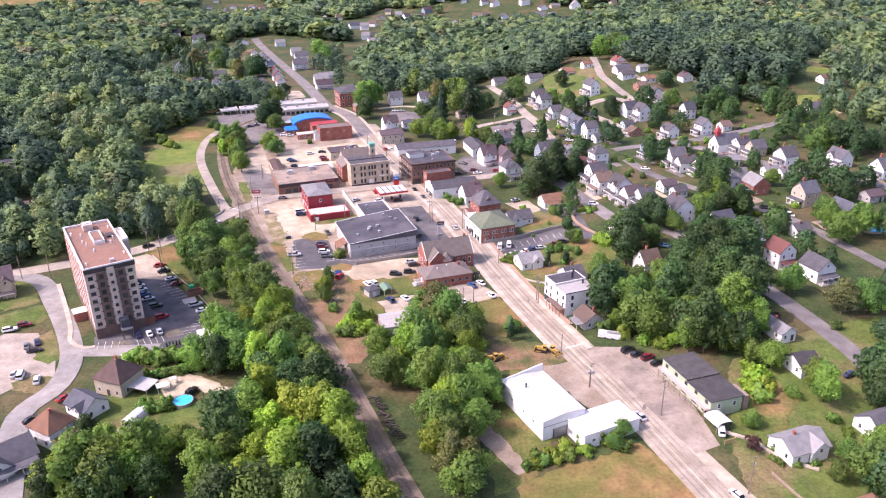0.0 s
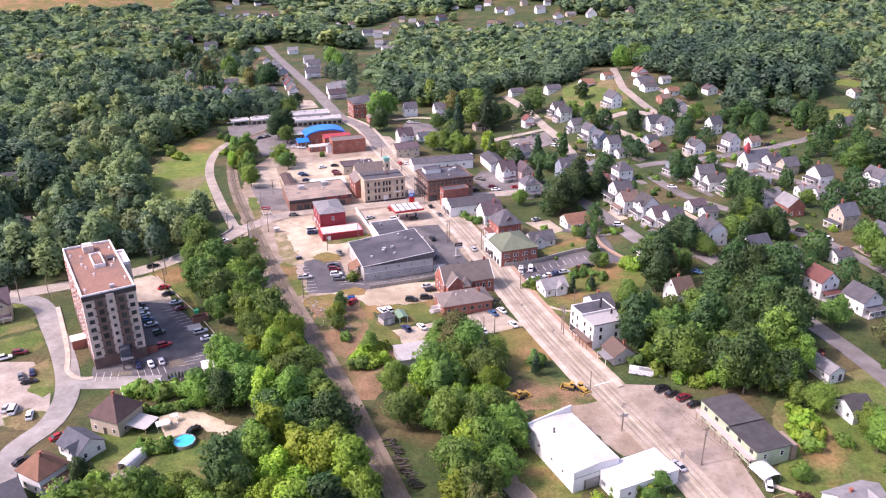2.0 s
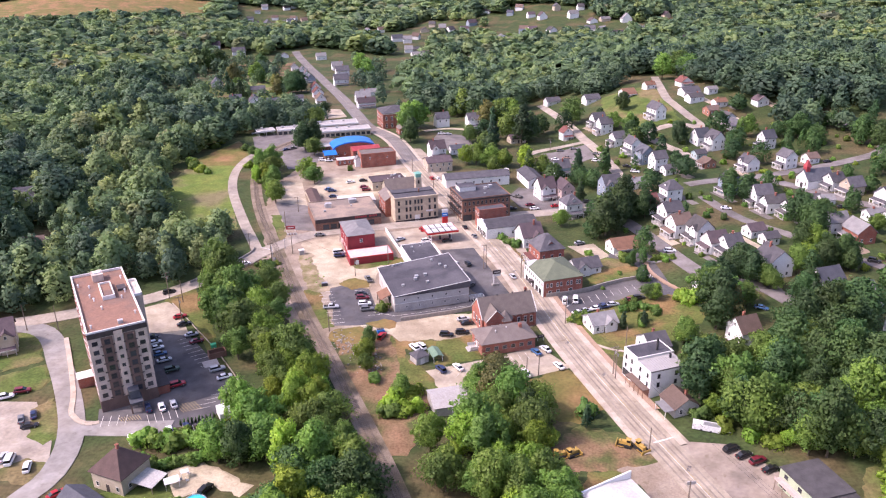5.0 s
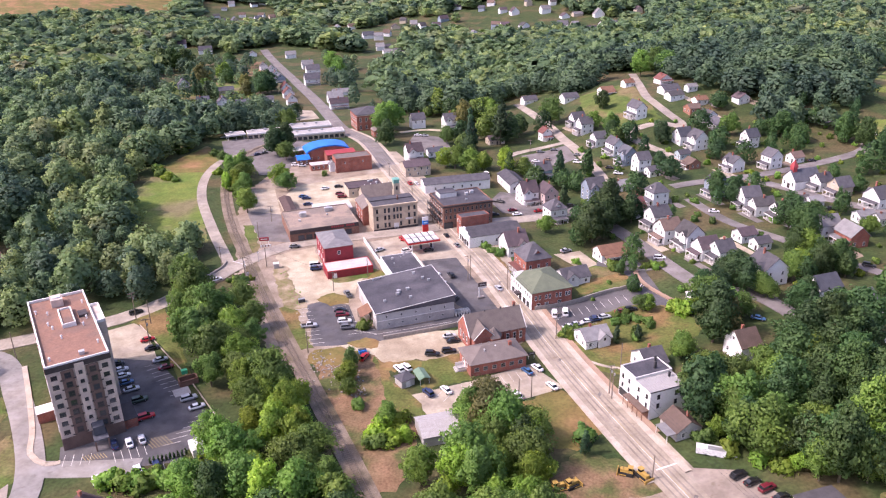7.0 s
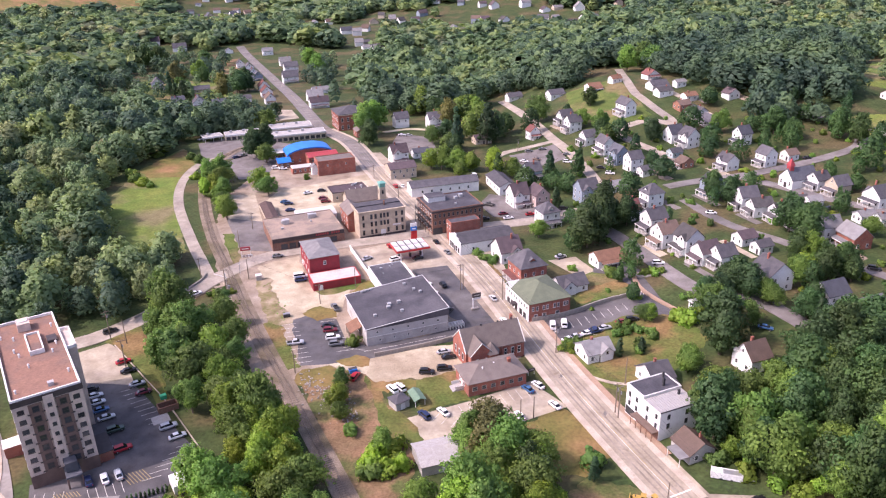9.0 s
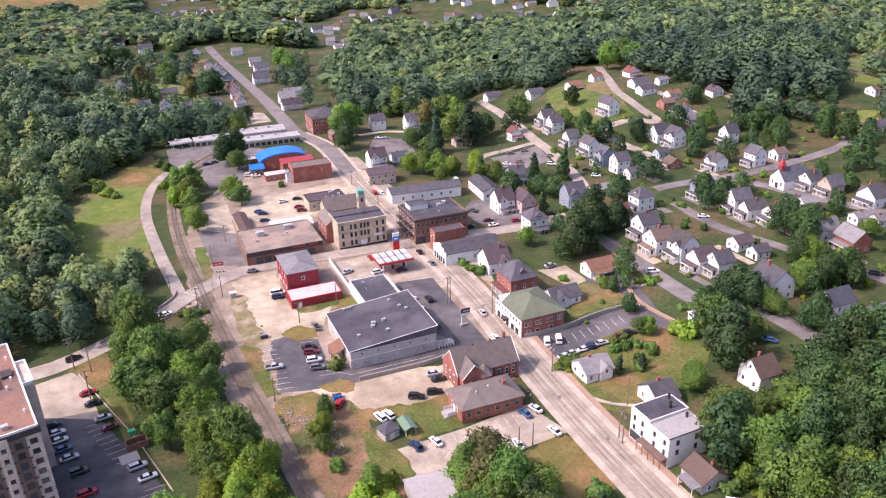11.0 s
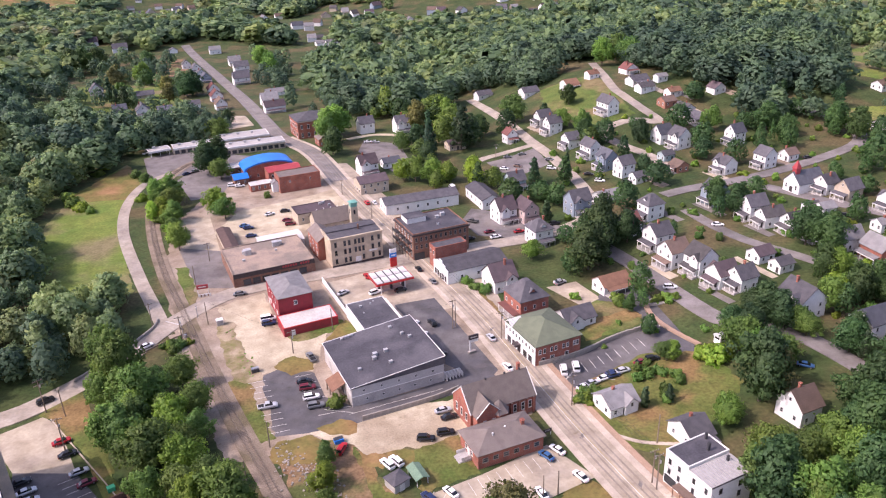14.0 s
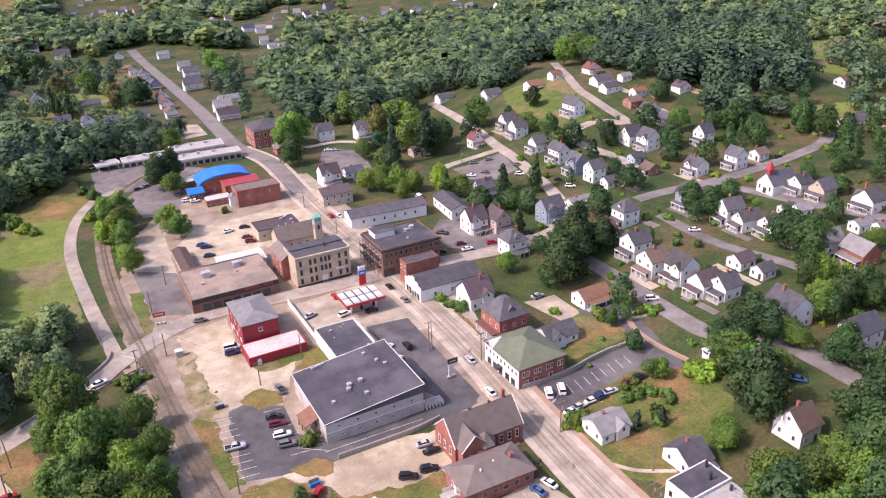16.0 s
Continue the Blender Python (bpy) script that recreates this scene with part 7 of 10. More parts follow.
def leaf_cloud(rng, radius, height, base, clumps, leaves, size, pointy=0.0, round_off=0.5, ragged=0.0):
    """Leaf-cluster quads on the outsides of many clumps that fill an uneven crown; corners and shading normals."""
    out, shade, cc = [], [], []
    lean = rng.uniform(-0.12, 0.12, 2) * radius
    lobes = rng.uniform(0, 6.28, 2)
    for k in range(clumps):
        ang = k * 2.399 + rng.uniform(-0.5, 0.5)
        lev = (k + 0.5) / clumps
        prof = math.sin(math.pi * (0.14 + 0.80 * lev) ** 0.85) ** 0.7 * (1 - pointy) + (1 - lev) * pointy
        swell = 1 + (0.16 + 0.12 * ragged) * math.sin(2 * ang + lobes[0]) + (0.10 + 0.10 * ragged) * math.sin(3 * ang + lobes[1])
        r = radius * prof * swell * rng.uniform(0.62 - 0.10 * ragged, 0.90 + 0.10 * ragged) * (1 if k % 4 else 0.40)
        cr = radius * rng.uniform(0.20 - 0.06 * ragged, 0.36) * (1 - 0.45 * pointy) * (1.25 if clumps < 20 else 1.0)
        cc.append((r * math.cos(ang) + lean[0] * lev, r * math.sin(ang) + lean[1] * lev, base + height * (0.08 + 0.82 * lev + ragged * rng.uniform(-0.05, 0.09)), cr))
    per = max(3, int(leaves * (0.62 + 0.25 * ragged)) // clumps)
    mid = np.array([lean[0] * 0.5, lean[1] * 0.5, base + height * 0.38])
    for x, y, z, cr in cc:
        c = np.array([x, y, z])
        d = rng.normal(size=(per, 3))
        d[:, 2] += 0.35
        d = unit_rows(d)
        pos = c + d * cr * (0.60 + 0.62 * rng.random(per) ** 1.3 + 0.5 * ragged * rng.random(per) ** 5)[:, None] * np.array([1, 1, 0.85])
        nrm = unit_rows(d + rng.normal(scale=0.55, size=(per, 3)))
        t1 = unit_rows(np.cross(nrm, rng.normal(size=(per, 3))))
        t2 = np.cross(nrm, t1)
        s = (size * rng.uniform(0.55, 1.35, per))[:, None]
        asp = rng.uniform(0.6, 1.0, per)[:, None]
        out.append(np.stack([pos - t1 * s, pos - t2 * s * asp + nrm * s * 0.2, pos + t1 * s, pos + t2 * s * asp - nrm * s * 0.2], 1).reshape(-1, 3))
        swell = unit_rows((pos - mid) / np.array([radius, radius, height * 0.6]))
        shade.append(np.repeat(unit_rows((1 - round_off) * d + round_off * swell + (0.16 + 0.2 * ragged) * nrm), 4, axis=0))
    # the leafy skin between the clumps
    k = max(24, int(leaves * (0.6 - 0.25 * ragged)))
    d = rng.normal(size=(k, 3))
    d[:, 2] += 0.25
    d = unit_rows(d)
    lev = np.clip(0.46 + 0.46 * d[:, 2], 0.02, 0.98)
    prof = np.sin(np.pi * (0.14 + 0.80 * lev) ** 0.85) ** 0.7 * (1 - pointy) + (1 - lev) * pointy
    flat = np.maximum(np.hypot(d[:, 0], d[:, 1]), 0.12)
    ang = np.arctan2(d[:, 1], d[:, 0])
    r = radius * prof * (1 + (0.16 + 0.12 * ragged) * np.sin(2 * ang + lobes[0]) + (0.10 + 0.10 * ragged) * np.sin(3 * ang + lobes[1])) * rng.uniform(0.66 - 0.1 * ragged, 0.92 - 0.1 * ragged, k) * np.minimum(1, flat * 1.6)
    pos = np.stack([r * np.cos(ang) + lean[0] * lev, r * np.sin(ang) + lean[1] * lev, base + height * (0.05 + 0.86 * lev)], 1)
    swell = unit_rows((pos - mid) / np.array([radius, radius, height * 0.6]))
    nrm = unit_rows(swell + rng.normal(scale=0.5, size=(k, 3)))
    t1 = unit_rows(np.cross(nrm, rng.normal(size=(k, 3))))
    t2 = np.cross(nrm, t1)
    s = (size * rng.uniform(0.7, 1.25, k))[:, None]
    out.append(np.stack([pos - t1 * s, pos - t2 * s * 0.8, pos + t1 * s, pos + t2 * s * 0.8], 1).reshape(-1, 3))
    shade.append(np.repeat(unit_rows(swell + 0.25 * nrm), 4, axis=0))
    return np.concatenate(out), np.concatenate(shade)


def trunk_mesh(rng, height, r):
    bm = bmesh.new()
    add_tube(bm, (0, 0, -0.6), (0.1, 0.05, height * 0.45), r, r * 0.7)
    for k in range(5):
        a = k * 1.3 + rng.uniform(0, 0.6)
        z = height * (0.28 + 0.05 * k)
        add_tube(bm, (0.08, 0.04, z), (math.cos(a) * height * 0.22, math.sin(a) * height * 0.22, z + height * 0.22), r * 0.45, r * 0.15, 6)
    add_tube(bm, (0.1, 0.05, height * 0.45), (0, 0, height * 0.85), r * 0.7, r * 0.15, 6)
    return mesh_of("trunk", bm, "bark")


TREE = {}
_specs = (("mid", "leaf_mid", 4.6, 8.6, 2.0, 60, 4000, 0.27, 0.0), ("bright", "leaf_bright", 4.0, 8.0, 1.2, 52, 3400, 0.26, 0.0), ("dark", "leaf_dark", 4.6, 9.5, 1.2, 62, 4000, 0.28, 0.05),
          ("olive", "leaf_olive", 4.2, 9.5, 1.6, 48, 3200, 0.26, 0.05), ("needle", "leaf_needle", 3.1, 12.5, 0.8, 40, 3200, 0.25, 0.85), ("bush", "leaf_mid", 1.5, 1.9, -0.1, 7, 420, 0.24, 0.0),
          ("weed", "leaf_bright", 1.7, 1.8, -0.2, 7, 420, 0.25, 0.0), ("plum", "leaf_plum", 2.6, 4.0, 1.0, 10, 700, 0.34, 0.0), ("cypress", "leaf_needle", 1.0, 4.2, 0.0, 12, 520, 0.22, 0.45))
for nm, mt, r, hh, base, cl, lv, sz, pt in _specs:
    TREE[nm] = []
    for k in range(5 if nm in ("mid", "bright", "dark") else 3 if nm not in ("plum", "cypress") else 1):
        rng = np.random.default_rng(sum(map(ord, nm)) * 10 + k)
        corners, shades = leaf_cloud(rng, r * (0.9 + 0.1 * (k % 3)), hh * (1.05 - 0.06 * (k % 3) + 0.12 * (k // 3)), base, cl, int(lv * 1.3), sz * 0.98, pt, 0.48, 1.0)
        cr = quads_mesh("crown", corners, mt, shades)
        TREE[nm].append((cr, trunk_mesh(rng, hh + base, 0.05 * r + 0.05)))
TREE_LABEL = {"mid": "leafy mid-green broadleaf tree with uneven crown", "bright": "bright yellow-green young broadleaf tree", "dark": "dense dark green broadleaf tree",
              "olive": "tall olive-toned tree with airy crown", "needle": "dark tapering conifer with layered boughs", "bush": "low rounded green bush", "weed": "patch of bright green scrub",
              "plum": "small purple-leaved ornamental tree", "cypress": "slim upright dark evergreen shrub"}
_count = [0]


def tree(kind, x, y, scale=1.0, tall=1.0, group="trees of the town"):
    _count[0] += 1
    k = _count[0]
    rnd = random.Random(k * 31 + 5)
    crown, trunk = TREE[kind][k % len(TREE[kind])]
    bush = kind in ("bush", "weed", "cypress")
    e = thing("bush" if bush else "tree", x, y, rnd.uniform(0, 360), TREE_LABEL[kind], "bush" if bush else "tree", "bushes" if bush else group)
    e.scale = (scale * rnd.uniform(0.9, 1.1), scale * rnd.uniform(0.9, 1.1), scale * tall * rnd.uniform(0.92, 1.12))
    part("crown", crown, None, e)
    if not bush:
        part("trunk", trunk, None, e)
    return e


def inside(x, y, ring):
    hit = False
    for i in range(len(ring)):
        (x0, y0), (x1, y1) = ring[i - 1], ring[i]
        if (y0 > y) != (y1 > y) and x < (x1 - x0) * (y - y0) / (y1 - y0) + x0:
            hit = not hit
    return hit


def is_open(x, y, pad=0.0):
    for ox, oy, r in OPEN:
        if abs(ox - x) < r + pad and abs(oy - y) < r + pad and (ox - x) ** 2 + (oy - y) ** 2 < (r + pad) ** 2:
            return True
    return False


def grove(ring, spacing, kinds, seed, smin=0.8, smax=1.2, tall=1.0, pad=0.0, group="trees of the copse"):
    """Single trees at jittered spots within an outline."""
    rnd = random.Random(seed)
    xs, ys = [p[0] for p in ring], [p[1] for p in ring]
    y = min(ys)
    row = 0
    while y < max(ys):
        x = min(xs) + (row % 2) * spacing / 2
        while x < max(xs):
            px, py = x + rnd.uniform(-0.36, 0.36) * spacing, y + rnd.uniform(-0.36, 0.36) * spacing
            kind, sc = rnd.choice(kinds), rnd.uniform(smin, smax)
            if inside(px, py, ring) and not is_open(px, py, pad):
                tree(kind, px, py, sc, tall * rnd.uniform(0.9, 1.15), group)
            x += spacing
        y += spacing * 0.87
        row += 1


tree("needle", -223, 693, 1.5)
tree("needle", -205, 667, 1.6)
tree("needle", -216, 683, 1.3)
tree("olive", -229, 730, 2.0)
tree("mid", -231, 809, 1.7)
tree("olive", -183, 701, 1.4)
tree("dark", -178, 736, 1.9)
tree("dark", -176, 748, 1.6)
tree("dark", -314, 907, 2.2)
tree("dark", -318, 887, 2.3)
tree("dark", -307, 923, 2.2)
tree("dark", -258, 928, 1.7)
tree("mid", -139, 897, 1.8)
tree("mid", -124, 840, 1.7)
tree("dark", -123, 605, 0.9)
tree("bright", -135.8, 467.5, 0.65)
tree("mid", -132.2, 458.7, 0.77)
tree("mid", -128.5, 448.6, 0.88)
tree("bright", -123.8, 437.7, 1.00)
tree("mid", -119.3, 425.7, 0.65)
tree("mid", -115.4, 415.5, 0.77)
tree("bright", -112.2, 407.3, 0.88)
tree("mid", -108.6, 398.2, 1.00)
tree("mid", -126.2, 442.6, 0.65)
tree("bright", -121.3, 430.7, 0.77)
tree("cypress", -89.6, 215.0, 0.45)
tree("cypress", -88.7, 215.4, 0.50)
tree("cypress", -87.7, 215.8, 0.45)
tree("cypress", -86.8, 216.1, 0.50)
tree("cypress", -85.9, 216.5, 0.45)
tree("cypress", -85.0, 216.9, 0.50)
tree("cypress", -84.1, 217.2, 0.45)
tree("cypress", -83.2, 217.6, 0.50)
tree("cypress", -82.2, 218.0, 0.45)
tree("cypress", -81.3, 218.3, 0.50)
tree("bush", -97.4, 322.2, 1.0)
tree("weed", -95.3, 323.0, 1.2)
tree("bush", -91.8, 321.6, 1.4)
tree("weed", -89.4, 323.5, 1.0)
tree("bush", -93.3, 318.8, 1.2)
tree("dark", 47.3, 355.0, 1.81)
tree("dark", 55.0, 367.6, 1.38)
tree("bush", 2.1, 351.8, 1.5)
tree("bush", 4.8, 347.1, 1.5)
tree("bush", 8.2, 343.9, 1.7)
tree("mid", 29.4, 368.4, 0.75)
tree("needle", 45.9, 446.1, 1.25)
tree("needle", 59.9, 442.0, 1.31)
tree("olive", -2.7, 561.0, 1.81)
tree("mid", 15.5, 568.6, 1.75)
tree("needle", 0.5, 502.1, 2.0)
tree("dark", 22.7, 520.6, 1.62)
tree("needle", 18.5, 511.5, 2.1)
tree("bright", -15.0, 467.1, 1.12)
tree("mid", -9.5, 463.9, 1.12)
tree("mid", -2.0, 462.1, 1.19)
tree("bright", 5.6, 462.0, 1)
tree("bright", 18.1, 451.6, 1.44)
tree("mid", 53.8, 548.2, 1.62)
tree("dark", 81.7, 494.5, 0.94)
tree("dark", 106.9, 478.7, 1.06)
tree("needle", 41.4, 399.5, 0.88)
tree("dark", 57.2, 375.5, 1.5)
tree("dark", 51.3, 374.7, 1)
tree("mid", -13.2, 623.1, 1.25)
tree("dark", -4.8, 523.3, 1.25)
tree("mid", -14.0, 515.7, 1)
tree("bright", 55.5, 291.8, 0.65)
tree("bush", 53.2, 280.2, 1.2)
tree("needle", 47.8, 272.9, 0.5)
tree("cypress", 40.8, 272.0, 1.5)
tree("mid", 58.0, 260.6, 0.65)
tree("dark", 87.9, 302.1, 1.15)
tree("dark", 78.0, 293.2, 1)
tree("olive", 73.6, 268.6, 1.35)
tree("mid", 83.2, 280.3, 0.9)
tree("mid", 95.3, 291.7, 0.75)
tree("dark", 116.7, 322.0, 1.1)
tree("dark", 119.8, 308.8, 1.1)
tree("dark", 127.2, 308.9, 1.1)
tree("mid", 116.3, 309.6, 0.9)
tree("needle", 103.4, 276.6, 0.75)
tree("dark", 76.6, 300.5, 0.8)
tree("mid", 121.3, 320.8, 1)
tree("mid", -122.1, 561.4, 1.38)
tree("mid", -95.5, 429.6, 1)
tree("dark", -114.5, 495.7, 1.5)
tree("dark", -110.9, 503.7, 1.38)
tree("bright", -100.3, 437.0, 1.25)
tree("mid", -54.7, 540.7, 1.88)
tree("mid", -50.3, 558.7, 1.75)
tree("dark", -51.7, 517.1, 1.38)
tree("bush", -80.0, 454.0, 1.5)
tree("bush", -170.6, 457.0, 2.4)
tree("bush", -159.2, 447.8, 1.6)
tree("mid", -121.8, 442.1, 1.14)
tree("mid", -127.4, 456.7, 0.98)
tree("bush", -123.9, 430.2, 2)
tree("mid", -116.5, 428.5, 0.98)
tree("mid", -220.7, 715.8, 1.38)
tree("dark", -225.2, 799.1, 1.38)
tree("olive", -195.1, 750.4, 1.38)
tree("dark", -180.9, 740.6, 1.62)
tree("dark", -171.8, 744.3, 1.5)
tree("needle", -225.6, 702.0, 1)
tree("needle", -211.7, 698.0, 1)
tree("dark", 56.3, 369.6, 1.62)
tree("dark", 67.1, 371.2, 1.12)
tree("dark", 126.7, 350.6, 1.38)
tree("dark", 128.5, 339.4, 1.38)
tree("mid", 153.9, 340.9, 0.75)
tree("dark", 201.4, 382.9, 1.75)
tree("dark", 207.5, 375.2, 1.5)
tree("mid", 191.9, 378.8, 1.38)
tree("mid", 146.2, 483.8, 1.12)
tree("dark", 173.2, 477.3, 1.38)
tree("dark", 179.9, 468.2, 1.12)
tree("dark", 109.2, 389.9, 1.12)
tree("dark", 115.2, 382.5, 1.12)
tree("dark", 201.1, 462.2, 1.5)
tree("dark", 206.3, 452.1, 1.38)
tree("olive", 264.9, 475.4, 1.12)
tree("dark", 66.7, 706.7, 1.5)
tree("mid", 83.7, 502.9, 1)
tree("dark", 128.6, 305.4, 0.9)
tree("needle", 136.9, 283.9, 0.7)
tree("mid", 155.8, 290.3, 1.2)
tree("dark", 135.4, 349.3, 1.12)
tree("dark", 176.6, 317.8, 0.8)
tree("mid", 166.9, 281.5, 1.2)
tree("mid", 154.8, 275.0, 1.2)
tree("mid", -81.1, 146.1, 1.5)
tree("mid", -87.0, 145.0, 1.5)
tree("bright", -90.5, 144.0, 1.3)
tree("mid", -76.3, 148.3, 1.2)
tree("dark", -96.1, 169.5, 0.55)
tree("mid", -66.6, 159.3, 0.9)
tree("mid", -62.1, 155.4, 0.9)
tree("bush", -84.4, 178.2, 1.6)
tree("bush", -82.1, 179.7, 1.6)
tree("bush", -79.8, 181.3, 1.5)
tree("bush", -93.6, 198.6, 1.5)
tree("bush", -90.3, 197.7, 1.5)
tree("bush", -87.2, 197.6, 1.5)
tree("bush", -84.5, 198.4, 1.5)
tree("bush", -81.7, 199.3, 1.5)
tree("bush", -79.0, 200.2, 1.6)
tree("bush", -75.4, 201.9, 1.6)
tree("needle", 21.7, 216.9, 0.62)
tree("mid", 15.0, 185.3, 0.62)
tree("bush", 9.9, 206.9, 1.1)
tree("bush", 4.7, 208.8, 1.3)
tree("needle", 8.8, 215.2, 0.7)
tree("mid", -29.6, 230.3, 0.7)
tree("weed", -32.0, 224.1, 2.2)
tree("weed", -27.8, 222.0, 2)
tree("bush", -25.1, 226.0, 1.6)
tree("weed", 43.7, 163.1, 1.9)
tree("bush", 40.8, 164.5, 2)
tree("weed", 35.9, 159.7, 1.6)
tree("bush", 31.7, 157.4, 1.5)
tree("weed", 28.4, 156.3, 1.4)
tree("bush", 25.3, 155.8, 1.3)
tree("weed", 22.8, 154.7, 1.2)
tree("bush", 20.4, 153.6, 1.2)
tree("mid", 43.5, 160.7, 0.45)
tree("bush", 45.6, 161.2, 1.8)
tree("plum", 78.7, 158.7, 0.8)
tree("mid", 104.3, 177.2, 1)
tree("bush", 82.1, 170.1, 1.7)
tree("weed", 91.0, 182.2, 2.2)
tree("weed", 86.5, 182.5, 2)
tree("weed", 90.5, 188.3, 2.4)
tree("bush", 103.8, 169.1, 1.4)
tree("mid", 94.1, 147.1, 0.6)
tree("mid", 102.7, 146.4, 1.2)
tree("mid", 108.1, 153.0, 1.1)
tree("dark", 123.8, 181.0, 1.5)
tree("dark", 120.5, 182.6, 1.2)
tree("mid", 118.6, 234.4, 1)
tree("olive", 130.3, 221.4, 1.2)
tree("mid", 137.7, 221.2, 1.1)
tree("bush", 124.3, 212.9, 1.5)
tree("mid", 101.2, 155.5, 0.5)
tree("bush", 82.2, 154.9, 0.8)
tree("bush", 83.5, 153.1, 0.9)
tree("bush", 87.3, 152.4, 0.9)
tree("bush", 91.9, 152.8, 0.8)
tree("bush", 83.6, 158.5, 0.8)
tree("bush", 96.0, 162.3, 0.8)
tree("plum", 106.8, 217.1, 0.6)
tree("bright", -43.5, 252.1, 0.75)
tree("mid", -43.2, 260.1, 0.6)
tree("mid", -42.1, 244.5, 0.5)
tree("weed", -30.9, 228.8, 2.4)
tree("weed", -26.9, 230.3, 2.2)
tree("bush", -32.3, 221.2, 2.2)
tree("weed", -24.6, 224.0, 2)
tree("bush", -38.9, 239.1, 1.6)
tree("olive", -2.5, 226.4, 1.35)
tree("mid", -8.4, 226.6, 0.9)
tree("mid", 9.0, 223.0, 1)
tree("needle", 9.9, 214.3, 0.75)
tree("bright", 11.0, 208.8, 0.55)
tree("mid", 5.5, 208.9, 0.6)
tree("weed", 67.6, 289.1, 2.6)
tree("weed", 64.1, 290.0, 2.2)
tree("bush", 48.1, 276.2, 1.6)
tree("bush", 53.6, 283.6, 1.2)
tree("mid", 59.4, 261.3, 0.7)
tree("bush", 25.3, 277.6, 1.5)
tree("bush", 27.1, 281.2, 1.3)
tree("bush", 44.3, 289.4, 1.1)
tree("bush", 47.9, 291.4, 1.1)
tree("bush", 50.5, 328.4, 1.8)
tree("bush", 65.6, 325.6, 1.3)
tree("bush", 68.9, 324.6, 1.1)
tree("bush", 62.6, 324.9, 1.2)
tree("mid", -76.8, 272.0, 0.9)
tree("bush", -42.0, 284.1, 1.8)
tree("bush", -93.5, 323.3, 1.5)
tree("mid", 144.5, 620.7, 1.62)
tree("mid", 126.1, 618.0, 1.62)
tree("mid", 140.3, 634.1, 1.5)
tree("dark", 86.0, 545.6, 1.12)
tree("mid", 75.5, 515.7, 1)
tree("dark", 84.1, 304.7, 0.95)
tree("dark", 69.8, 267.2, 1.55)
tree("mid", 74.0, 289.2, 1.1)
tree("mid", 76.3, 279.2, 1.2)
tree("mid", 54.0, 291.9, 0.62)
tree("mid", 58.5, 260.9, 0.85)
tree("weed", 66.7, 287.9, 2.6)
tree("weed", 70.4, 288.8, 2.2)
tree("bush", 47.5, 273.7, 1.3)
tree("bush", 54.4, 281.7, 1)
tree("cypress", 41.2, 273.9, 1.2)
tree("mid", 108.4, 303.9, 1)
tree("bright", 114.0, 310.8, 0.9)
tree("dark", 119.7, 306.0, 1.1)
tree("dark", 102.0, 281.2, 1)
tree("mid", 94.5, 294.5, 0.8)
tree("dark", 52.3, 321.7, 0.5)
tree("bush", 46.5, 285.4, 1.4)
tree("bush", 50.0, 286.0, 1.4)
tree("bush", 42.9, 284.8, 1.4)
tree("weed", 26.2, 277.8, 1.6)
tree("bush", 30.0, 280.1, 1.5)
tree("bush", -85.2, 180.4, 1.7)
tree("bush", -83.0, 181.1, 1.8)
tree("bush", -79.9, 180.4, 1.8)
tree("bush", -78.8, 182.2, 1.5)
tree("dark", -95.7, 167.2, 0.45)
tree("bush", -93.4, 165.2, 1.6)
tree("weed", -170.9, 459.4, 2.4)
tree("weed", -164.4, 451.5, 2.2)
tree("bush", -175.1, 464.9, 2.6)
tree("mid", -130.2, 450.9, 1)
tree("mid", -124.7, 452.9, 1.12)
tree("bright", -126.9, 431.8, 0.98)
tree("mid", -142.4, 481.6, 0.62)
tree("bush", -123.6, 436.9, 2.2)
tree("weed", -139.5, 459.7, 2)
tree("bush", -116.2, 423.6, 1.8)
tree("bush", -151.1, 495.4, 2)
tree("weed", -110.4, 411.4, 1.6)
tree("mid", -106.6, 484.1, 1.14)
tree("weed", -172.2, 513.7, 1.4)
tree("bush", -172.3, 500.9, 1.8)
tree("bush", -175.4, 543.8, 1.6)
tree("mid", 46.2, 165.4, 0.55)
tree("bright", 15.3, 188.6, 0.5)
tree("mid", 13.2, 180.3, 0.8)
tree("bush", 42.6, 167.9, 1.6)
tree("bush", 39.1, 165.7, 1.5)
tree("bush", 35.8, 163.4, 1.5)
tree("weed", 31.0, 161.3, 1.4)
tree("weed", 27.1, 159.1, 1.4)
tree("bush", 23.3, 157.6, 1.4)
tree("mid", 81.2, 166.9, 0.5)
tree("bush", 88.2, 179.6, 2.2)
tree("mid", 95.9, 193.5, 0.9)
tree("bush", 97.1, 180.3, 1.6)
tree("mid", 104.4, 182.4, 0.85)
tree("dark", 117.8, 174.8, 1.1)
tree("bush", 105.1, 163.6, 1.2)
tree("mid", 100.1, 153.2, 0.6)
tree("mid", 53.5, 237.2, 0.95)
tree("dark", 57.9, 231.9, 1.2)
tree("mid", 61.3, 224.8, 1.1)
tree("mid", 60.8, 241.8, 1.1)
tree("mid", 66.0, 228.6, 1.1)
tree("bright", 56.8, 222.1, 0.6)
tree("mid", 63.5, 217.0, 0.8)
tree("bright", 59.8, 218.6, 0.55)
tree("mid", 68.2, 212.0, 0.85)
tree("bright", 73.0, 208.3, 0.7)
tree("mid", 75.1, 203.5, 0.9)
tree("bush", 53.1, 220.6, 1.8)
tree("weed", 58.0, 215.4, 2)
tree("weed", 64.4, 211.4, 2)
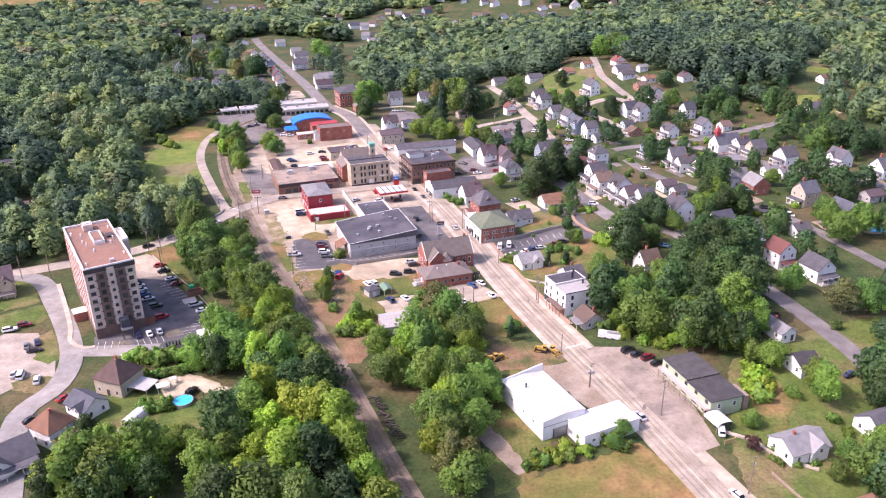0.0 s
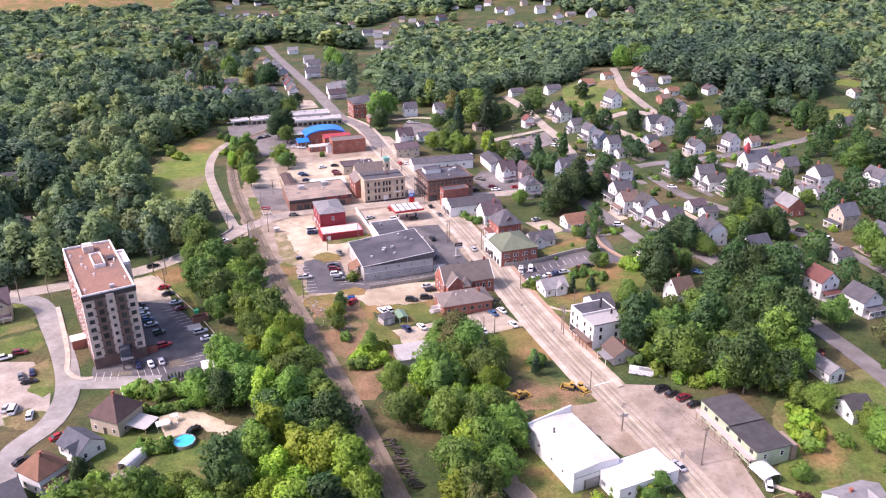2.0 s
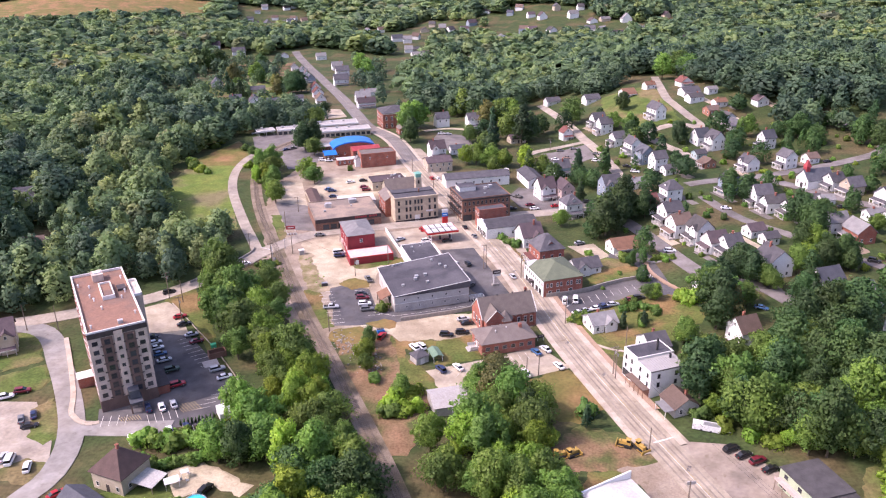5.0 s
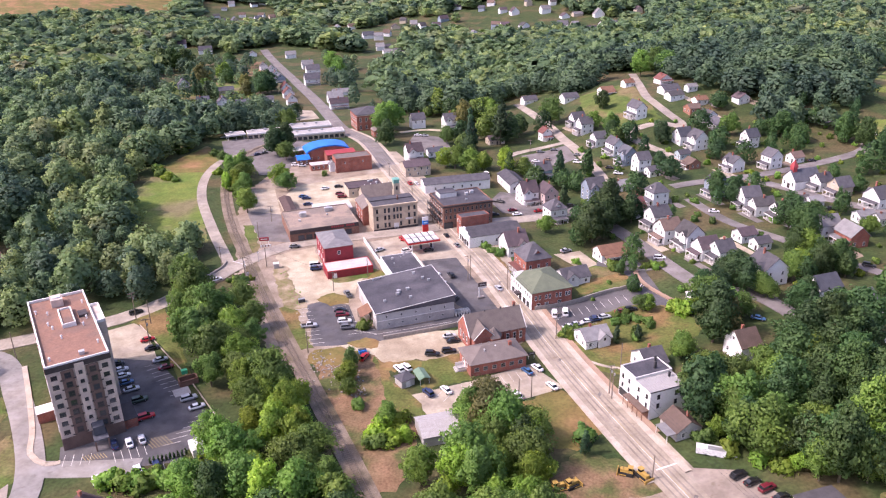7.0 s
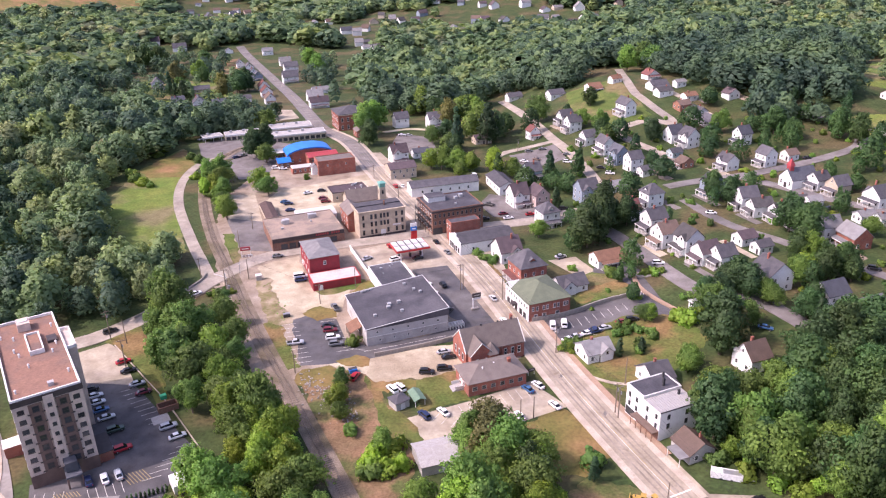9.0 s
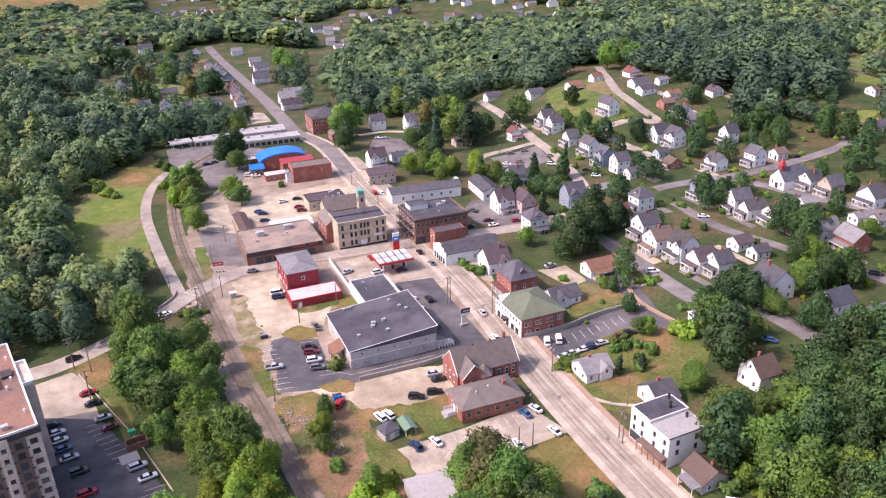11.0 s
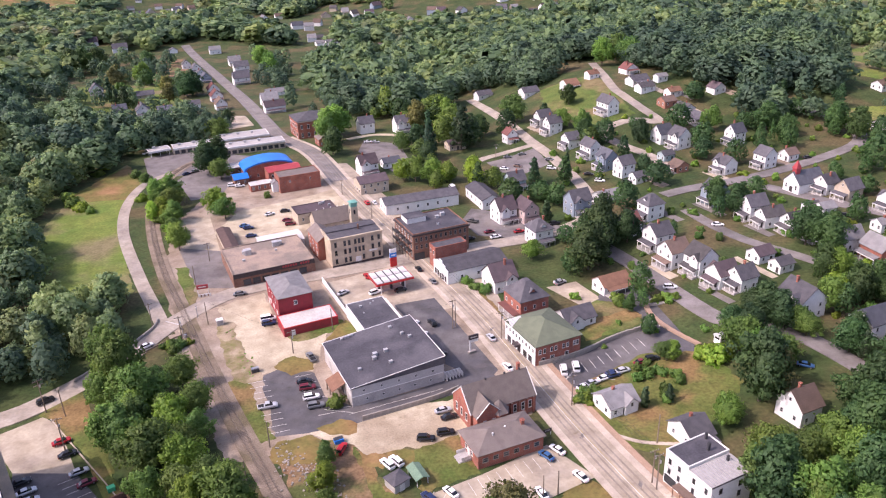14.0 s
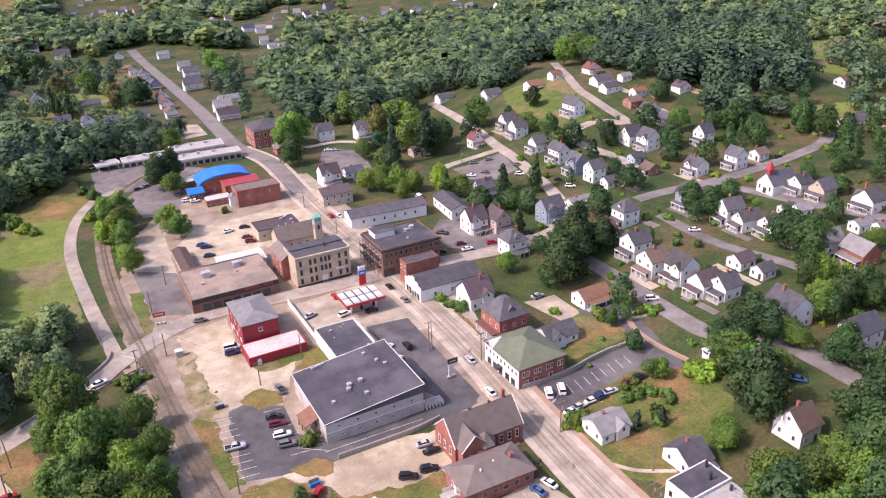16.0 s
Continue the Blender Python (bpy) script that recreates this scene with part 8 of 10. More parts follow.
tree("weed", 68.6, 207.8, 1.8)
tree("bush", 22.3, 222.5, 2.4)
tree("dark", 6.1, 217.8, 0.9)
tree("needle", 9.7, 217.8, 0.7)
tree("bright", 10.5, 208.3, 0.5)
tree("mid", 1.2, 222.6, 1.3)
tree("olive", -1.4, 232.9, 1.3)
tree("mid", -8.2, 208.8, 1.2)
tree("mid", -5.5, 202.5, 1.2)
tree("bright", -64.8, 238.8, 1)
tree("bright", -59.3, 231.9, 1.1)
tree("bright", -59.3, 244.6, 0.8)
tree("bush", -96.8, 206.6, 2.3)
tree("bush", -92.8, 205.3, 2.5)
tree("bush", -89.4, 205.7, 2.4)
tree("bush", -86.1, 206.5, 2.5)
tree("bush", -82.8, 207.4, 2.5)
tree("bush", -79.5, 208.2, 2.4)
tree("bush", -76.5, 210.0, 2.4)
tree("mid", -69.2, 204.8, 0.9)
tree("mid", -62.0, 201.1, 1.2)
tree("dark", -68.2, 198.7, 1.1)
tree("mid", -74.0, 199.7, 1)
tree("weed", -75.9, 220.6, 2.2)
tree("weed", -71.6, 215.8, 2.4)
tree("bush", -72.7, 225.5, 2.2)
tree("mid", -106.2, 290.9, 0.9)
tree("mid", -97.1, 271.3, 0.9)
tree("dark", 88.4, 252.8, 1.3)
tree("dark", 96.2, 257.1, 1.4)
tree("dark", 97.0, 249.6, 1.4)
tree("mid", 86.6, 242.9, 1.3)
tree("dark", 105.9, 260.5, 1.3)
tree("dark", 81.0, 244.3, 1.2)
tree("mid", 75.6, 243.5, 1)
tree("dark", 89.4, 238.1, 1.3)
tree("dark", 105.7, 252.9, 1.3)
tree("dark", 99.2, 240.3, 1.4)
tree("dark", 105.1, 284.4, 0.9)
tree("dark", 90.2, 298.3, 1.1)
tree("mid", 91.2, 204.9, 1.1)
tree("mid", 97.8, 210.1, 1)
tree("mid", 85.6, 201.8, 0.9)
tree("mid", 91.4, 196.5, 0.7)
tree("weed", 90.3, 190.6, 2)
grove([(-100, 325), (-88, 308), (-71, 272), (-61, 250), (-66, 238), (-74, 236), (-77, 236), (-90, 258), (-97, 274), (-111, 300), (-114, 310)], 9.0, ["mid", "mid", "bright", "mid", "mid"], 3, 0.85, 1.4)
grove([(-72, 236), (-62, 248), (-52, 228), (-38, 199), (-62, 200), (-76, 214)], 7.6, ["bright", "mid", "mid", "bright"], 4, 0.6, 1.15)
grove([(-62, 200), (-38, 199), (-12, 142), (-4, 122), (-62, 122), (-58, 150), (-60, 188)], 9.2, ["mid", "mid", "bright", "mid", "dark", "bright"], 5, 0.9, 1.6)
grove([(-26, 222), (-9, 236), (10, 222), (13, 192), (8, 176), (-4, 176), (-17, 190)], 8.4, ["mid", "mid", "mid", "bright"], 6, 0.8, 1.3)
grove([(-8, 171), (12, 171), (13, 148), (0, 138), (-4, 144)], 8.0, ["mid", "olive", "mid", "bright"], 7, 0.85, 1.35)
grove([(45, 223), (50, 237), (61, 246), (71, 245), (79, 254), (90, 261), (111, 273), (125, 262), (118, 235), (103, 215), (92, 199), (82, 194), (70, 206)], 9.6, ["dark", "dark", "dark", "mid"], 8, 1.0, 1.55)
for _x, _y, _s in ((-56.0, 238, 0.95), (-56.5, 230, 1.15), (-58.5, 222, 1.05), (-52, 226, 0.8)):
    tree("bright", _x, _y, _s, 1.15, "trees of the copse")
grove([(-95, 150), (-90, 160), (-74, 164), (-66, 144), (-92, 138)], 7.5, ["mid", "dark"], 10, 0.9, 1.25)
grove([(34, 300), (95, 292), (215, 325), (235, 440), (214.9, 500.6), (128, 521.3), (40, 470)], 15.5, ["bush", "bush", "weed"], 17, 0.7, 1.5, pad=-3.0, group="bushes")



for _k in range(26):
    _r = random.Random(900 + _k)
    _f = _r.random()
    tree("bush", -80 + 14 * _f + _r.uniform(-2.2, 2.2), 331 - 29 * _f + _r.uniform(-1.5, 1.5), _r.uniform(0.14, 0.34), 0.6)


# ---- woods: too many to count ----
def woods(name, rings, spacing, leaves, size, seed, label, chance=1.0, size_of=None, holes=(), material="leaf_wood", tones=(0.0, 1.0)):
    """Trees at jittered spots within outlines, drawn from seven crowns, each with its own size, turn and tone."""
    rng = np.random.default_rng(seed)
    rnd = random.Random(seed)
    base = []
    for k in range(7):
        base.append(leaf_cloud(rng, 5.0, 8.6 + k * 0.9, 1.5, 34 if leaves > 900 else 24 if leaves > 250 else 16 if leaves > 100 else 12 if leaves > 60 else 7, leaves, size, 0.12 if k < 6 else 0.7, 0.66 if leaves > 250 else 0.74))
    out, shade, tone = [], [], []
    for ring in rings:
        xs, ys = [p[0] for p in ring], [p[1] for p in ring]
        y = min(ys)
        row = 0
        while y < max(ys):
            x = min(xs) + (row % 2) * spacing / 2
            while x < max(xs):
                px, py = x + rnd.uniform(-0.45, 0.45) * spacing, y + rnd.uniform(-0.45, 0.45) * spacing
                x += spacing
                pick, kind = rnd.random(), rnd.random()
                s, a, k = rnd.choice((0.62, 0.8, 0.9, 1.0, 1.1, 1.2, 1.45)) * rnd.uniform(0.9, 1.1) * (size_of or spacing / 8.5), rnd.uniform(0, 6.28), rnd.randrange(13) % 7
                if abs(px + 10) > 0.66 * py + 30 or pick > chance or not inside(px, py, ring) or is_open(px, py, 1.0):
                    continue
                if any(inside(px, py, h) for h in holes):
                    continue
                s *= 1 + 0.22 * math.sin(px / 31 + 1.3) * math.sin(py / 41) + 0.12 * math.sin(px / 13 - py / 17)
                c, sn = math.cos(a), math.sin(a)
                (v, n), up = base[k], min(1.45, 0.45 + 0.5 * s) * rnd.uniform(0.88, 1.18)
                out.append(np.stack([(v[:, 0] * c - v[:, 1] * sn) * s + px, (v[:, 0] * sn + v[:, 1] * c) * s + py, v[:, 2] * up + ground_z(px, py) - 0.5], 1))
                shade.append(np.stack([n[:, 0] * c - n[:, 1] * sn, n[:, 0] * sn + n[:, 1] * c, n[:, 2]], 1))
                drift = 0.5 + 0.5 * math.sin(px / 47 + 2.0 * math.sin(py / 83)) * math.cos(py / 59 + px / 140)
                tone.append(np.full(len(v), tones[0] + (tones[1] - tones[0]) * (0.72 * kind + 0.28 * drift)))
            y += spacing * 0.87
            row += 1
    ob = new(name, quads_mesh(name, np.concatenate(out), material, np.concatenate(shade), np.concatenate(tone)))
    return tagged(ob, label, "woods", "", "stuff")


CLEAR = [[(236, 500), (285, 610), (345, 704), (420, 700), (460, 640), (390, 540), (290, 490)], [(-930, 1230), (-930, 1440), (-720, 1570), (-545, 1630), (-490, 1440), (-690, 1270)], [(79.9, 594.2), (112, 586.2), (114.8, 514.9), (89.3, 505.2), (74.2, 555.5)], [(210.8, 490.2), (250.5, 489), (235.1, 448.2), (211.5, 469.3)], [(-110, 492), (-84, 520), (-100, 580), (-160, 545), (-160, 500)], [(-434, 1407), (-314, 1440), (-353, 1649), (-497, 1611)], [(-202, 1178), (-154, 1126), (-114, 1026), (-68, 1014), (-81, 1183), (-8, 1195), (-8, 1289), (-100, 1363), (-135, 1245), (-244, 1432)], [(-1, 1162), (78, 1167), (150, 1116), (196, 1063), (230, 1138), (229, 1192), (84, 1233), (1, 1262)], [(27, 1299), (109, 1241), (147, 1245), (157, 1319), (31, 1399)]]
NEAR_WEST = [[(-112, 322), (-111, 343), (-121, 362), (-136, 362), (-152, 345), (-140, 305), (-122, 302)], [(-205, 270), (-160, 276), (-142, 300), (-155, 345), (-175, 372), (-210, 380), (-235, 330)]]
woods("bank_trees", NEAR_WEST, 8.4, 620, 0.55, 20, "thick green trees on the bank by the cross road", size_of=0.95)
woods("west_woods", [[(-155, 345), (-137, 366), (-153, 374), (-178, 428), (-178, 474), (-172, 500), (-420, 500), (-340, 280), (-235, 275), (-235, 330), (-210, 380), (-175, 372)]], 11.0, 620, 0.52, 21, "dense mixed summer woodland on the valley side", size_of=1.62, holes=CLEAR)
woods("valley_woods", [[(-172, 500), (-166, 526), (-150, 556), (-205, 600), (-262, 640), (-300, 720), (-520, 720), (-420, 500)]], 11.5, 420, 0.66, 31, "dense green woodland beyond the meadow", size_of=1.62, holes=CLEAR, tones=(0.0, 0.85))
woods("plaza_trees", [[(-162, 542), (-130, 552), (-116, 590), (-112, 612), (-140, 622), (-178, 616), (-205, 604)]], 8.0, 260, 0.6, 32, "low dark trees behind the shopping plaza", size_of=0.95, tones=(0.0, 0.3))
woods("ridge_woods", [[(40, 632), (60, 612), (90, 606), (112, 596), (124, 606), (146, 596), (152, 572), (158, 548), (172, 538), (166, 510), (172, 482), (192, 474), (224, 505), (262, 540), (300, 600), (350, 700), (-70, 700), (-60, 650), (-41, 615), (-9, 600)]], 12.0, 420, 0.66, 22, "dense dark green woodland over the ridge", size_of=1.75, holes=CLEAR, tones=(0.0, 0.42))
woods("crest_woods", [[(-70, 700), (350, 700), (420, 800), (300, 960), (-20, 960), (-100, 900), (-75, 780)]], 13.0, 170, 1.1, 33, "woodland behind the crest of the ridge", size_of=1.9, holes=CLEAR, tones=(0.1, 0.8))
HAMLET = [[(-330, 640), (-110, 620), (-150, 780), (-200, 960), (-330, 960)], [(-102, 590), (-45, 618), (-60, 650), (-75, 780), (-100, 900), (-150, 960), (-190, 960), (-150, 800), (-118, 690)]]
woods("hamlet_trees", HAMLET, 15.0, 240, 0.72, 23, "trees among the far houses", 0.36, 1.15, tones=(0.0, 0.6))
FAR = [(-1100, 720), (-290, 720), (-330, 960), (-240, 1080), (-20, 960), (300, 960), (420, 800), (318, 640), (356, 655), (460, 620), (1100, 1080), (1200, 1400), (-1300, 1400)]
woods("far_woods", [FAR], 16.0, 130, 1.5, 24, "far wooded hills with gaps for fields and houses", 0.94, 2.35, holes=CLEAR)
woods("horizon_woods", [[(-1300, 1400), (1200, 1400), (1250, 1800), (-1300, 1800)]], 22.0, 70, 2.4, 27, "woods on the farthest hills", 0.94, 3.2, holes=CLEAR)
YARDS = [[(40, 310), (95, 292), (215, 325), (235, 440), (225, 520), (140, 560), (40, 470)], [(95, 130), (180, 130), (205, 325), (135, 300), (112, 240), (120, 200)]]
SLOPE = [(-38, 470), (-45, 600), (30, 640.3), (80.1, 558.4), (89.8, 491.1), (64, 420), (20, 420), (-12, 432)]
woods("yard_trees", YARDS, 20.0, 900, 0.45, 26, "dark yard trees between the houses", 1.0, 1.0, material="leaf_dark")
woods("garden_trees", YARDS, 25.0, 700, 0.42, 28, "green garden trees between the houses", 1.0, 0.6, material="leaf_dark")
woods("slope_trees", [SLOPE], 19.0, 1000, 0.46, 29, "mixed trees on the terrace slope", 0.6, 1.2, material="leaf_mid")
woods("terrace_trees", [SLOPE], 24.0, 1000, 0.46, 30, "dark trees on the terrace slope", 0.7, 1.2, material="leaf_dark")
woods("east_trees", [[(228, 330), (300, 300), (460, 620), (356, 655), (330, 640), (280, 560), (240, 500)]], 11.0, 220, 0.85, 25, "loose trees across the eastern slope", 0.7, 1.1)


# ---- cars ----
PAINT = {"white": (0.78, 0.78, 0.77), "silver": (0.48, 0.49, 0.50), "grey": (0.17, 0.175, 0.18), "black": (0.018, 0.018, 0.02), "red": (0.42, 0.02, 0.025), "maroon": (0.17, 0.02, 0.03), "blue": (0.04, 0.12, 0.26), "navy": (0.025, 0.04, 0.10), "green": (0.05, 0.085, 0.06), "brown": (0.13, 0.075, 0.055)}
for nm, c in PAINT.items():
    rough_mat("car_" + nm, c, tuple(v * 0.88 for v in c), 0.8, 3, 0.28, 0.15 if nm != "white" else 0.0, spec=0.5, fade=0.92)


def loft(bm, rings):
    """Skin over closed rings of equal length, ends capped."""
    vs = [[bm.verts.new(p) for p in r] for r in rings]
    n = len(vs[0])
    for a, b in zip(vs, vs[1:]):
        for i in range(n):
            bm.faces.new((a[i], a[(i + 1) % n], b[(i + 1) % n], b[i]))
    bm.faces.new(vs[0][::-1])
    bm.faces.new(vs[-1])


def section(x, hw, z0, z1, tuck=0.12):
    return [(x, -hw + tuck, z0), (x, hw - tuck, z0), (x, hw, z0 + 0.22), (x, hw, z1 - 0.18), (x, hw - 0.12, z1), (x, -hw + 0.12, z1), (x, -hw, z1 - 0.18), (x, -hw, z0 + 0.22)]


SHAPE = {
    "sedan": (4.7, ((-2.35, 0.55, 0.62), (-2.2, 0.78, 0.9), (-1.2, 0.88, 0.95), (0.9, 0.88, 0.92), (2.0, 0.82, 0.8), (2.35, 0.62, 0.62)), ((-1.75, 0.92, 0.70), (-1.0, 1.42, 0.62), (0.35, 1.44, 0.62), (1.25, 0.92, 0.70))),
    "suv": (4.8, ((-2.4, 0.7, 0.85), (-2.3, 0.86, 1.02), (-1.2, 0.92, 1.05), (0.9, 0.92, 1.03), (2.1, 0.86, 0.95), (2.4, 0.68, 0.72)), ((-2.2, 1.02, 0.76), (-1.95, 1.70, 0.68), (0.25, 1.73, 0.68), (1.15, 1.02, 0.76))),
    "van": (5.2, ((-2.6, 0.85, 1.0), (-2.5, 0.94, 1.15), (-1.2, 0.97, 1.18), (1.3, 0.97, 1.15), (2.2, 0.9, 1.0), (2.6, 0.7, 0.75)), ((-2.5, 1.15, 0.86), (-2.4, 1.98, 0.80), (0.9, 2.0, 0.80), (1.9, 1.1, 0.82))),
    "pickup": (5.5, ((-2.75, 0.85, 0.9), (-2.6, 0.92, 1.0), (-0.9, 0.94, 1.02), (1.2, 0.94, 1.05), (2.4, 0.9, 0.98), (2.75, 0.72, 0.75)), ((-0.75, 1.03, 0.78), (-0.55, 1.72, 0.70), (0.6, 1.74, 0.70), (1.4, 1.04, 0.78))),
}
CAR_MESH = {}


def car_meshes(kind, colour):
    if (kind, colour) in CAR_MESH:
        return CAR_MESH[kind, colour]
    length, hull, cabin = SHAPE[kind]
    bm = bmesh.new()
    loft(bm, [section(x, hw, 0.28, z) for x, hw, z in hull])
    body = mesh_of("body", bm, "car_" + colour)
    bm = bmesh.new()
    loft(bm, [[(x, -hw, z - 0.12 if z < 1.2 else 0.9), (x, hw, z - 0.12 if z < 1.2 else 0.9), (x, hw * 0.93, z), (x, -hw * 0.93, z)] for x, z, hw in cabin])
    glass = mesh_of("cabin_glass", bm, "car_glass")
    bm = bmesh.new()
    (x0, z0, h0), (x1, z1, h1) = cabin[1], cabin[2]
    loft(bm, [[(x0 - 0.05, -h0, z0 - 0.02), (x0 - 0.05, h0, z0 - 0.02), (x0, h0 * 0.92, z0 + 0.05), (x0, -h0 * 0.92, z0 + 0.05)], [(x1 + 0.05, -h1, z1 - 0.02), (x1 + 0.05, h1, z1 - 0.02), (x1, h1 * 0.92, z1 + 0.05), (x1, -h1 * 0.92, z1 + 0.05)]])
    top = mesh_of("cabin_roof", bm, "car_" + colour)
    CAR_MESH[kind, colour] = body, glass, top
    return CAR_MESH[kind, colour]


def _wheel(bm):
    add_tube(bm, (0, -0.11, 0), (0, 0.11, 0), 0.34, None, 14)


WHEEL = unit_mesh("wheel", "rubber", _wheel)
RIM = unit_mesh("rim", "metal_grey", lambda bm: add_tube(bm, (0, -0.125, 0), (0, 0.125, 0), 0.2, None, 10))
LAMP = unit_mesh("headlight", "metal_white", lambda bm: add_box(bm, 0, 0, 0, 0.1, 0.3, 0.14))
TAIL = unit_mesh("taillight", "red_paint", lambda bm: add_box(bm, 0, 0, 0, 0.1, 0.26, 0.16))
CAR_WORD = {"sedan": "sedan", "suv": "sport utility vehicle", "van": "van", "pickup": "pickup truck"}


def car(kind, colour, x, y, rot):
    e = thing("car", x, y, rot, f"parked {colour} {CAR_WORD[kind]} with dark windows", "car", "parked cars", z=ground_z(x, y) + 0.24)
    claim(x, y, 2.6)
    body, glass, top = car_meshes(kind, colour)
    part("body", body, None, e)
    part("cabin_glass", glass, None, e)
    part("cabin_roof", top, None, e)
    ln = SHAPE[kind][0] / 2
    hw = SHAPE[kind][1][2][1]
    for wx in (-ln * 0.62, ln * 0.62):
        for wy in (-hw + 0.1, hw - 0.1):
            w = part("wheel", WHEEL, None, e)
            w.matrix_basis = pose(wx, wy, 0.34)
            if y < 330:
                part("rim", RIM, None, w)
    for wy in (-0.55, 0.55):
        part("headlight", LAMP, None, e).matrix_basis = pose(ln - 0.1, wy, 0.58)
        part("taillight", TAIL, None, e).matrix_basis = pose(-ln + 0.06, wy, 0.66)
    if kind == "pickup":
        bm = bmesh.new()
        add_box(bm, -1.75, 0, 1.0, 1.6, 1.5, 0.06)
        part("bed", bm, "rubber", e)
    return e


def utility_pole(x, y, h, arms):
    e = thing("utility_pole", x, y, 19.5 if arms != 2 else 40, "weathered wooden utility pole" + (" with crossarms and insulators" if arms else " standing bare"), "pole", "utility poles")
    bm = bmesh.new()
    add_tube(bm, (0, 0, -0.5), (0, 0, h), 0.19, 0.12, 8)
    part("shaft", bm, "pole_wood", e)
    for k in range(arms):
        bm = bmesh.new()
        add_box(bm, 0, 0.14, h - 0.5 - 1.3 * k, 2.6, 0.14, 0.16)
        a = part("crossarm", bm, "pole_wood", e)
        for px in (-1.1, -0.5, 0.5, 1.1):
            bm = bmesh.new()
            add_tube(bm, (px, 0.14, h - 0.42 - 1.3 * k), (px, 0.14, h - 0.22 - 1.3 * k), 0.07, 0.05, 6)
            part("insulator", bm, "metal_grey", a)
    if arms:
        bm = bmesh.new()
        add_tube(bm, (0.28, -0.1, h - 2.6), (0.28, -0.1, h - 1.8), 0.22, None, 8)
        part("transformer", bm, "metal_grey", e)
    return e


car("sedan", "black", -117, 262.5, 31)
car("sedan", "white", -114.4, 258.9, 31)
car("sedan", "white", -112.4, 255.5, 31)
car("sedan", "blue", -110, 251.8, 31)
car("sedan", "silver", -107, 248.2, 31)
car("suv", "green", -102.5, 242.6, 31)
car("suv", "red", -97.6, 234.4, 31)
car("van", "grey", -101.9, 233.4, 31)
car("sedan", "red", -112.7, 277.4, 31)
car("sedan", "black", -109.3, 272, 31)
car("sedan", "silver", -104.1, 264.6, 31)
car("sedan", "maroon", -100.8, 260.3, 31)
car("suv", "silver", -88.4, 243.3, 31)
car("sedan", "white", -84.8, 239, 31)
car("sedan", "navy", -101.6, 222.1, 121)
car("sedan", "white", -97.9, 222.8, 121)
car("sedan", "silver", -95, 224.2, 121)
car("sedan", "navy", -87.3, 213.5, 121)
car("pickup", "white", -91.2, 211.2, 121)
car("sedan", "brown", -98.2, 209.1, 121)
car("sedan", "white", -100.4, 207.8, 121)
car("suv", "black", -123.8, 296.7, 40)
car("suv", "white", -146.1, 226.4, 30)
car("suv", "maroon", -142.7, 229.7, 20)
car("sedan", "grey", -135.3, 215.8, 120)
car("sedan", "navy", -132.9, 218, 120)
car("sedan", "black", -131.2, 212.8, 20)
car("sedan", "silver", -130.8, 199, 100)
car("van", "white", -128.3, 198.3, 105)
car("suv", "white", -122.2, 195.6, 110)
car("sedan", "red", -109.6, 186, 50)
car("sedan", "black", -114.3, 175.8, 50)
car("suv", "black", -73.8, 188.6, 70)
car("pickup", "silver", -60.6, 285.9, 10)
car("sedan", "black", -51.3, 296.8, 8)
car("suv", "maroon", -50.2, 293.4, 8)
car("suv", "white", -48.8, 288.6, 10)
car("suv", "grey", -47.3, 284.5, 10)
car("pickup", "grey", -50.3, 309.5, 115)
car("van", "white", -66.1, 335.2, 14)
car("suv", "navy", -65.5, 332.2, 14)
car("sedan", "black", -57.1, 325.7, 20)
car("sedan", "white", -102.7, 323.1, 40)
car("sedan", "grey", -78.3, 355, 15)
car("suv", "red", -39.7, 265.1, 70)
car("sedan", "silver", -41.7, 350.4, 40)
car("sedan", "red", -33.3, 362.3, 109.5)
car("sedan", "silver", -12.9, 277.8, 15)
car("sedan", "black", -11.5, 274.8, 15)
car("suv", "black", -13, 268.3, 5)
car("suv", "black", -18.3, 266.6, -5)
car("sedan", "blue", 10.7, 256.1, 124.5)
car("sedan", "white", 13.9, 258, 124.5)
car("sedan", "silver", 5.5, 313.2, 109.5)
car("sedan", "white", 7.9, 296.2, 109.5)
car("sedan", "black", -14, 365.3, 109.5)
car("sedan", "grey", -9.6, 354.5, 109.5)
car("van", "white", 23.6, 292.4, 84.5)
car("van", "white", 27.5, 293.5, 84.5)
car("sedan", "white", 27.2, 283.3, 20)
car("sedan", "silver", 30, 284.9, 20)
car("sedan", "white", 34.1, 286.7, 20)
car("sedan", "navy", 36.9, 287.6, 20)
car("sedan", "silver", 39.9, 289.3, 20)
car("sedan", "white", -18.2, 325.3, 40)
car("sedan", "white", -15.6, 317.7, 60)
car("sedan", "black", -10.6, 304.8, 60)
car("suv", "white", -30.3, 349, 30)
car("sedan", "black", -21.4, 349.5, 20)
car("sedan", "grey", 35.3, 346.5, 30)
car("suv", "black", -12.1, 324.9, 109.5)
car("sedan", "maroon", 46.5, 292, 15)
car("suv", "black", 50, 292.8, 15)
car("suv", "white", 69.4, 331.2, -5)
car("sedan", "blue", 87.6, 277.5, -30)
car("sedan", "navy", 37, 288.7, 15)
car("sedan", "silver", 40.2, 289.2, 15)
car("sedan", "white", 6.9, 243.4, 109.5)
car("sedan", "white", 17.2, 247.9, 119.5)
car("sedan", "green", 1.4, 241.4, 119.5)
car("sedan", "white", -13.9, 246.3, 124.5)
car("sedan", "black", -5.6, 238.4, 124.5)
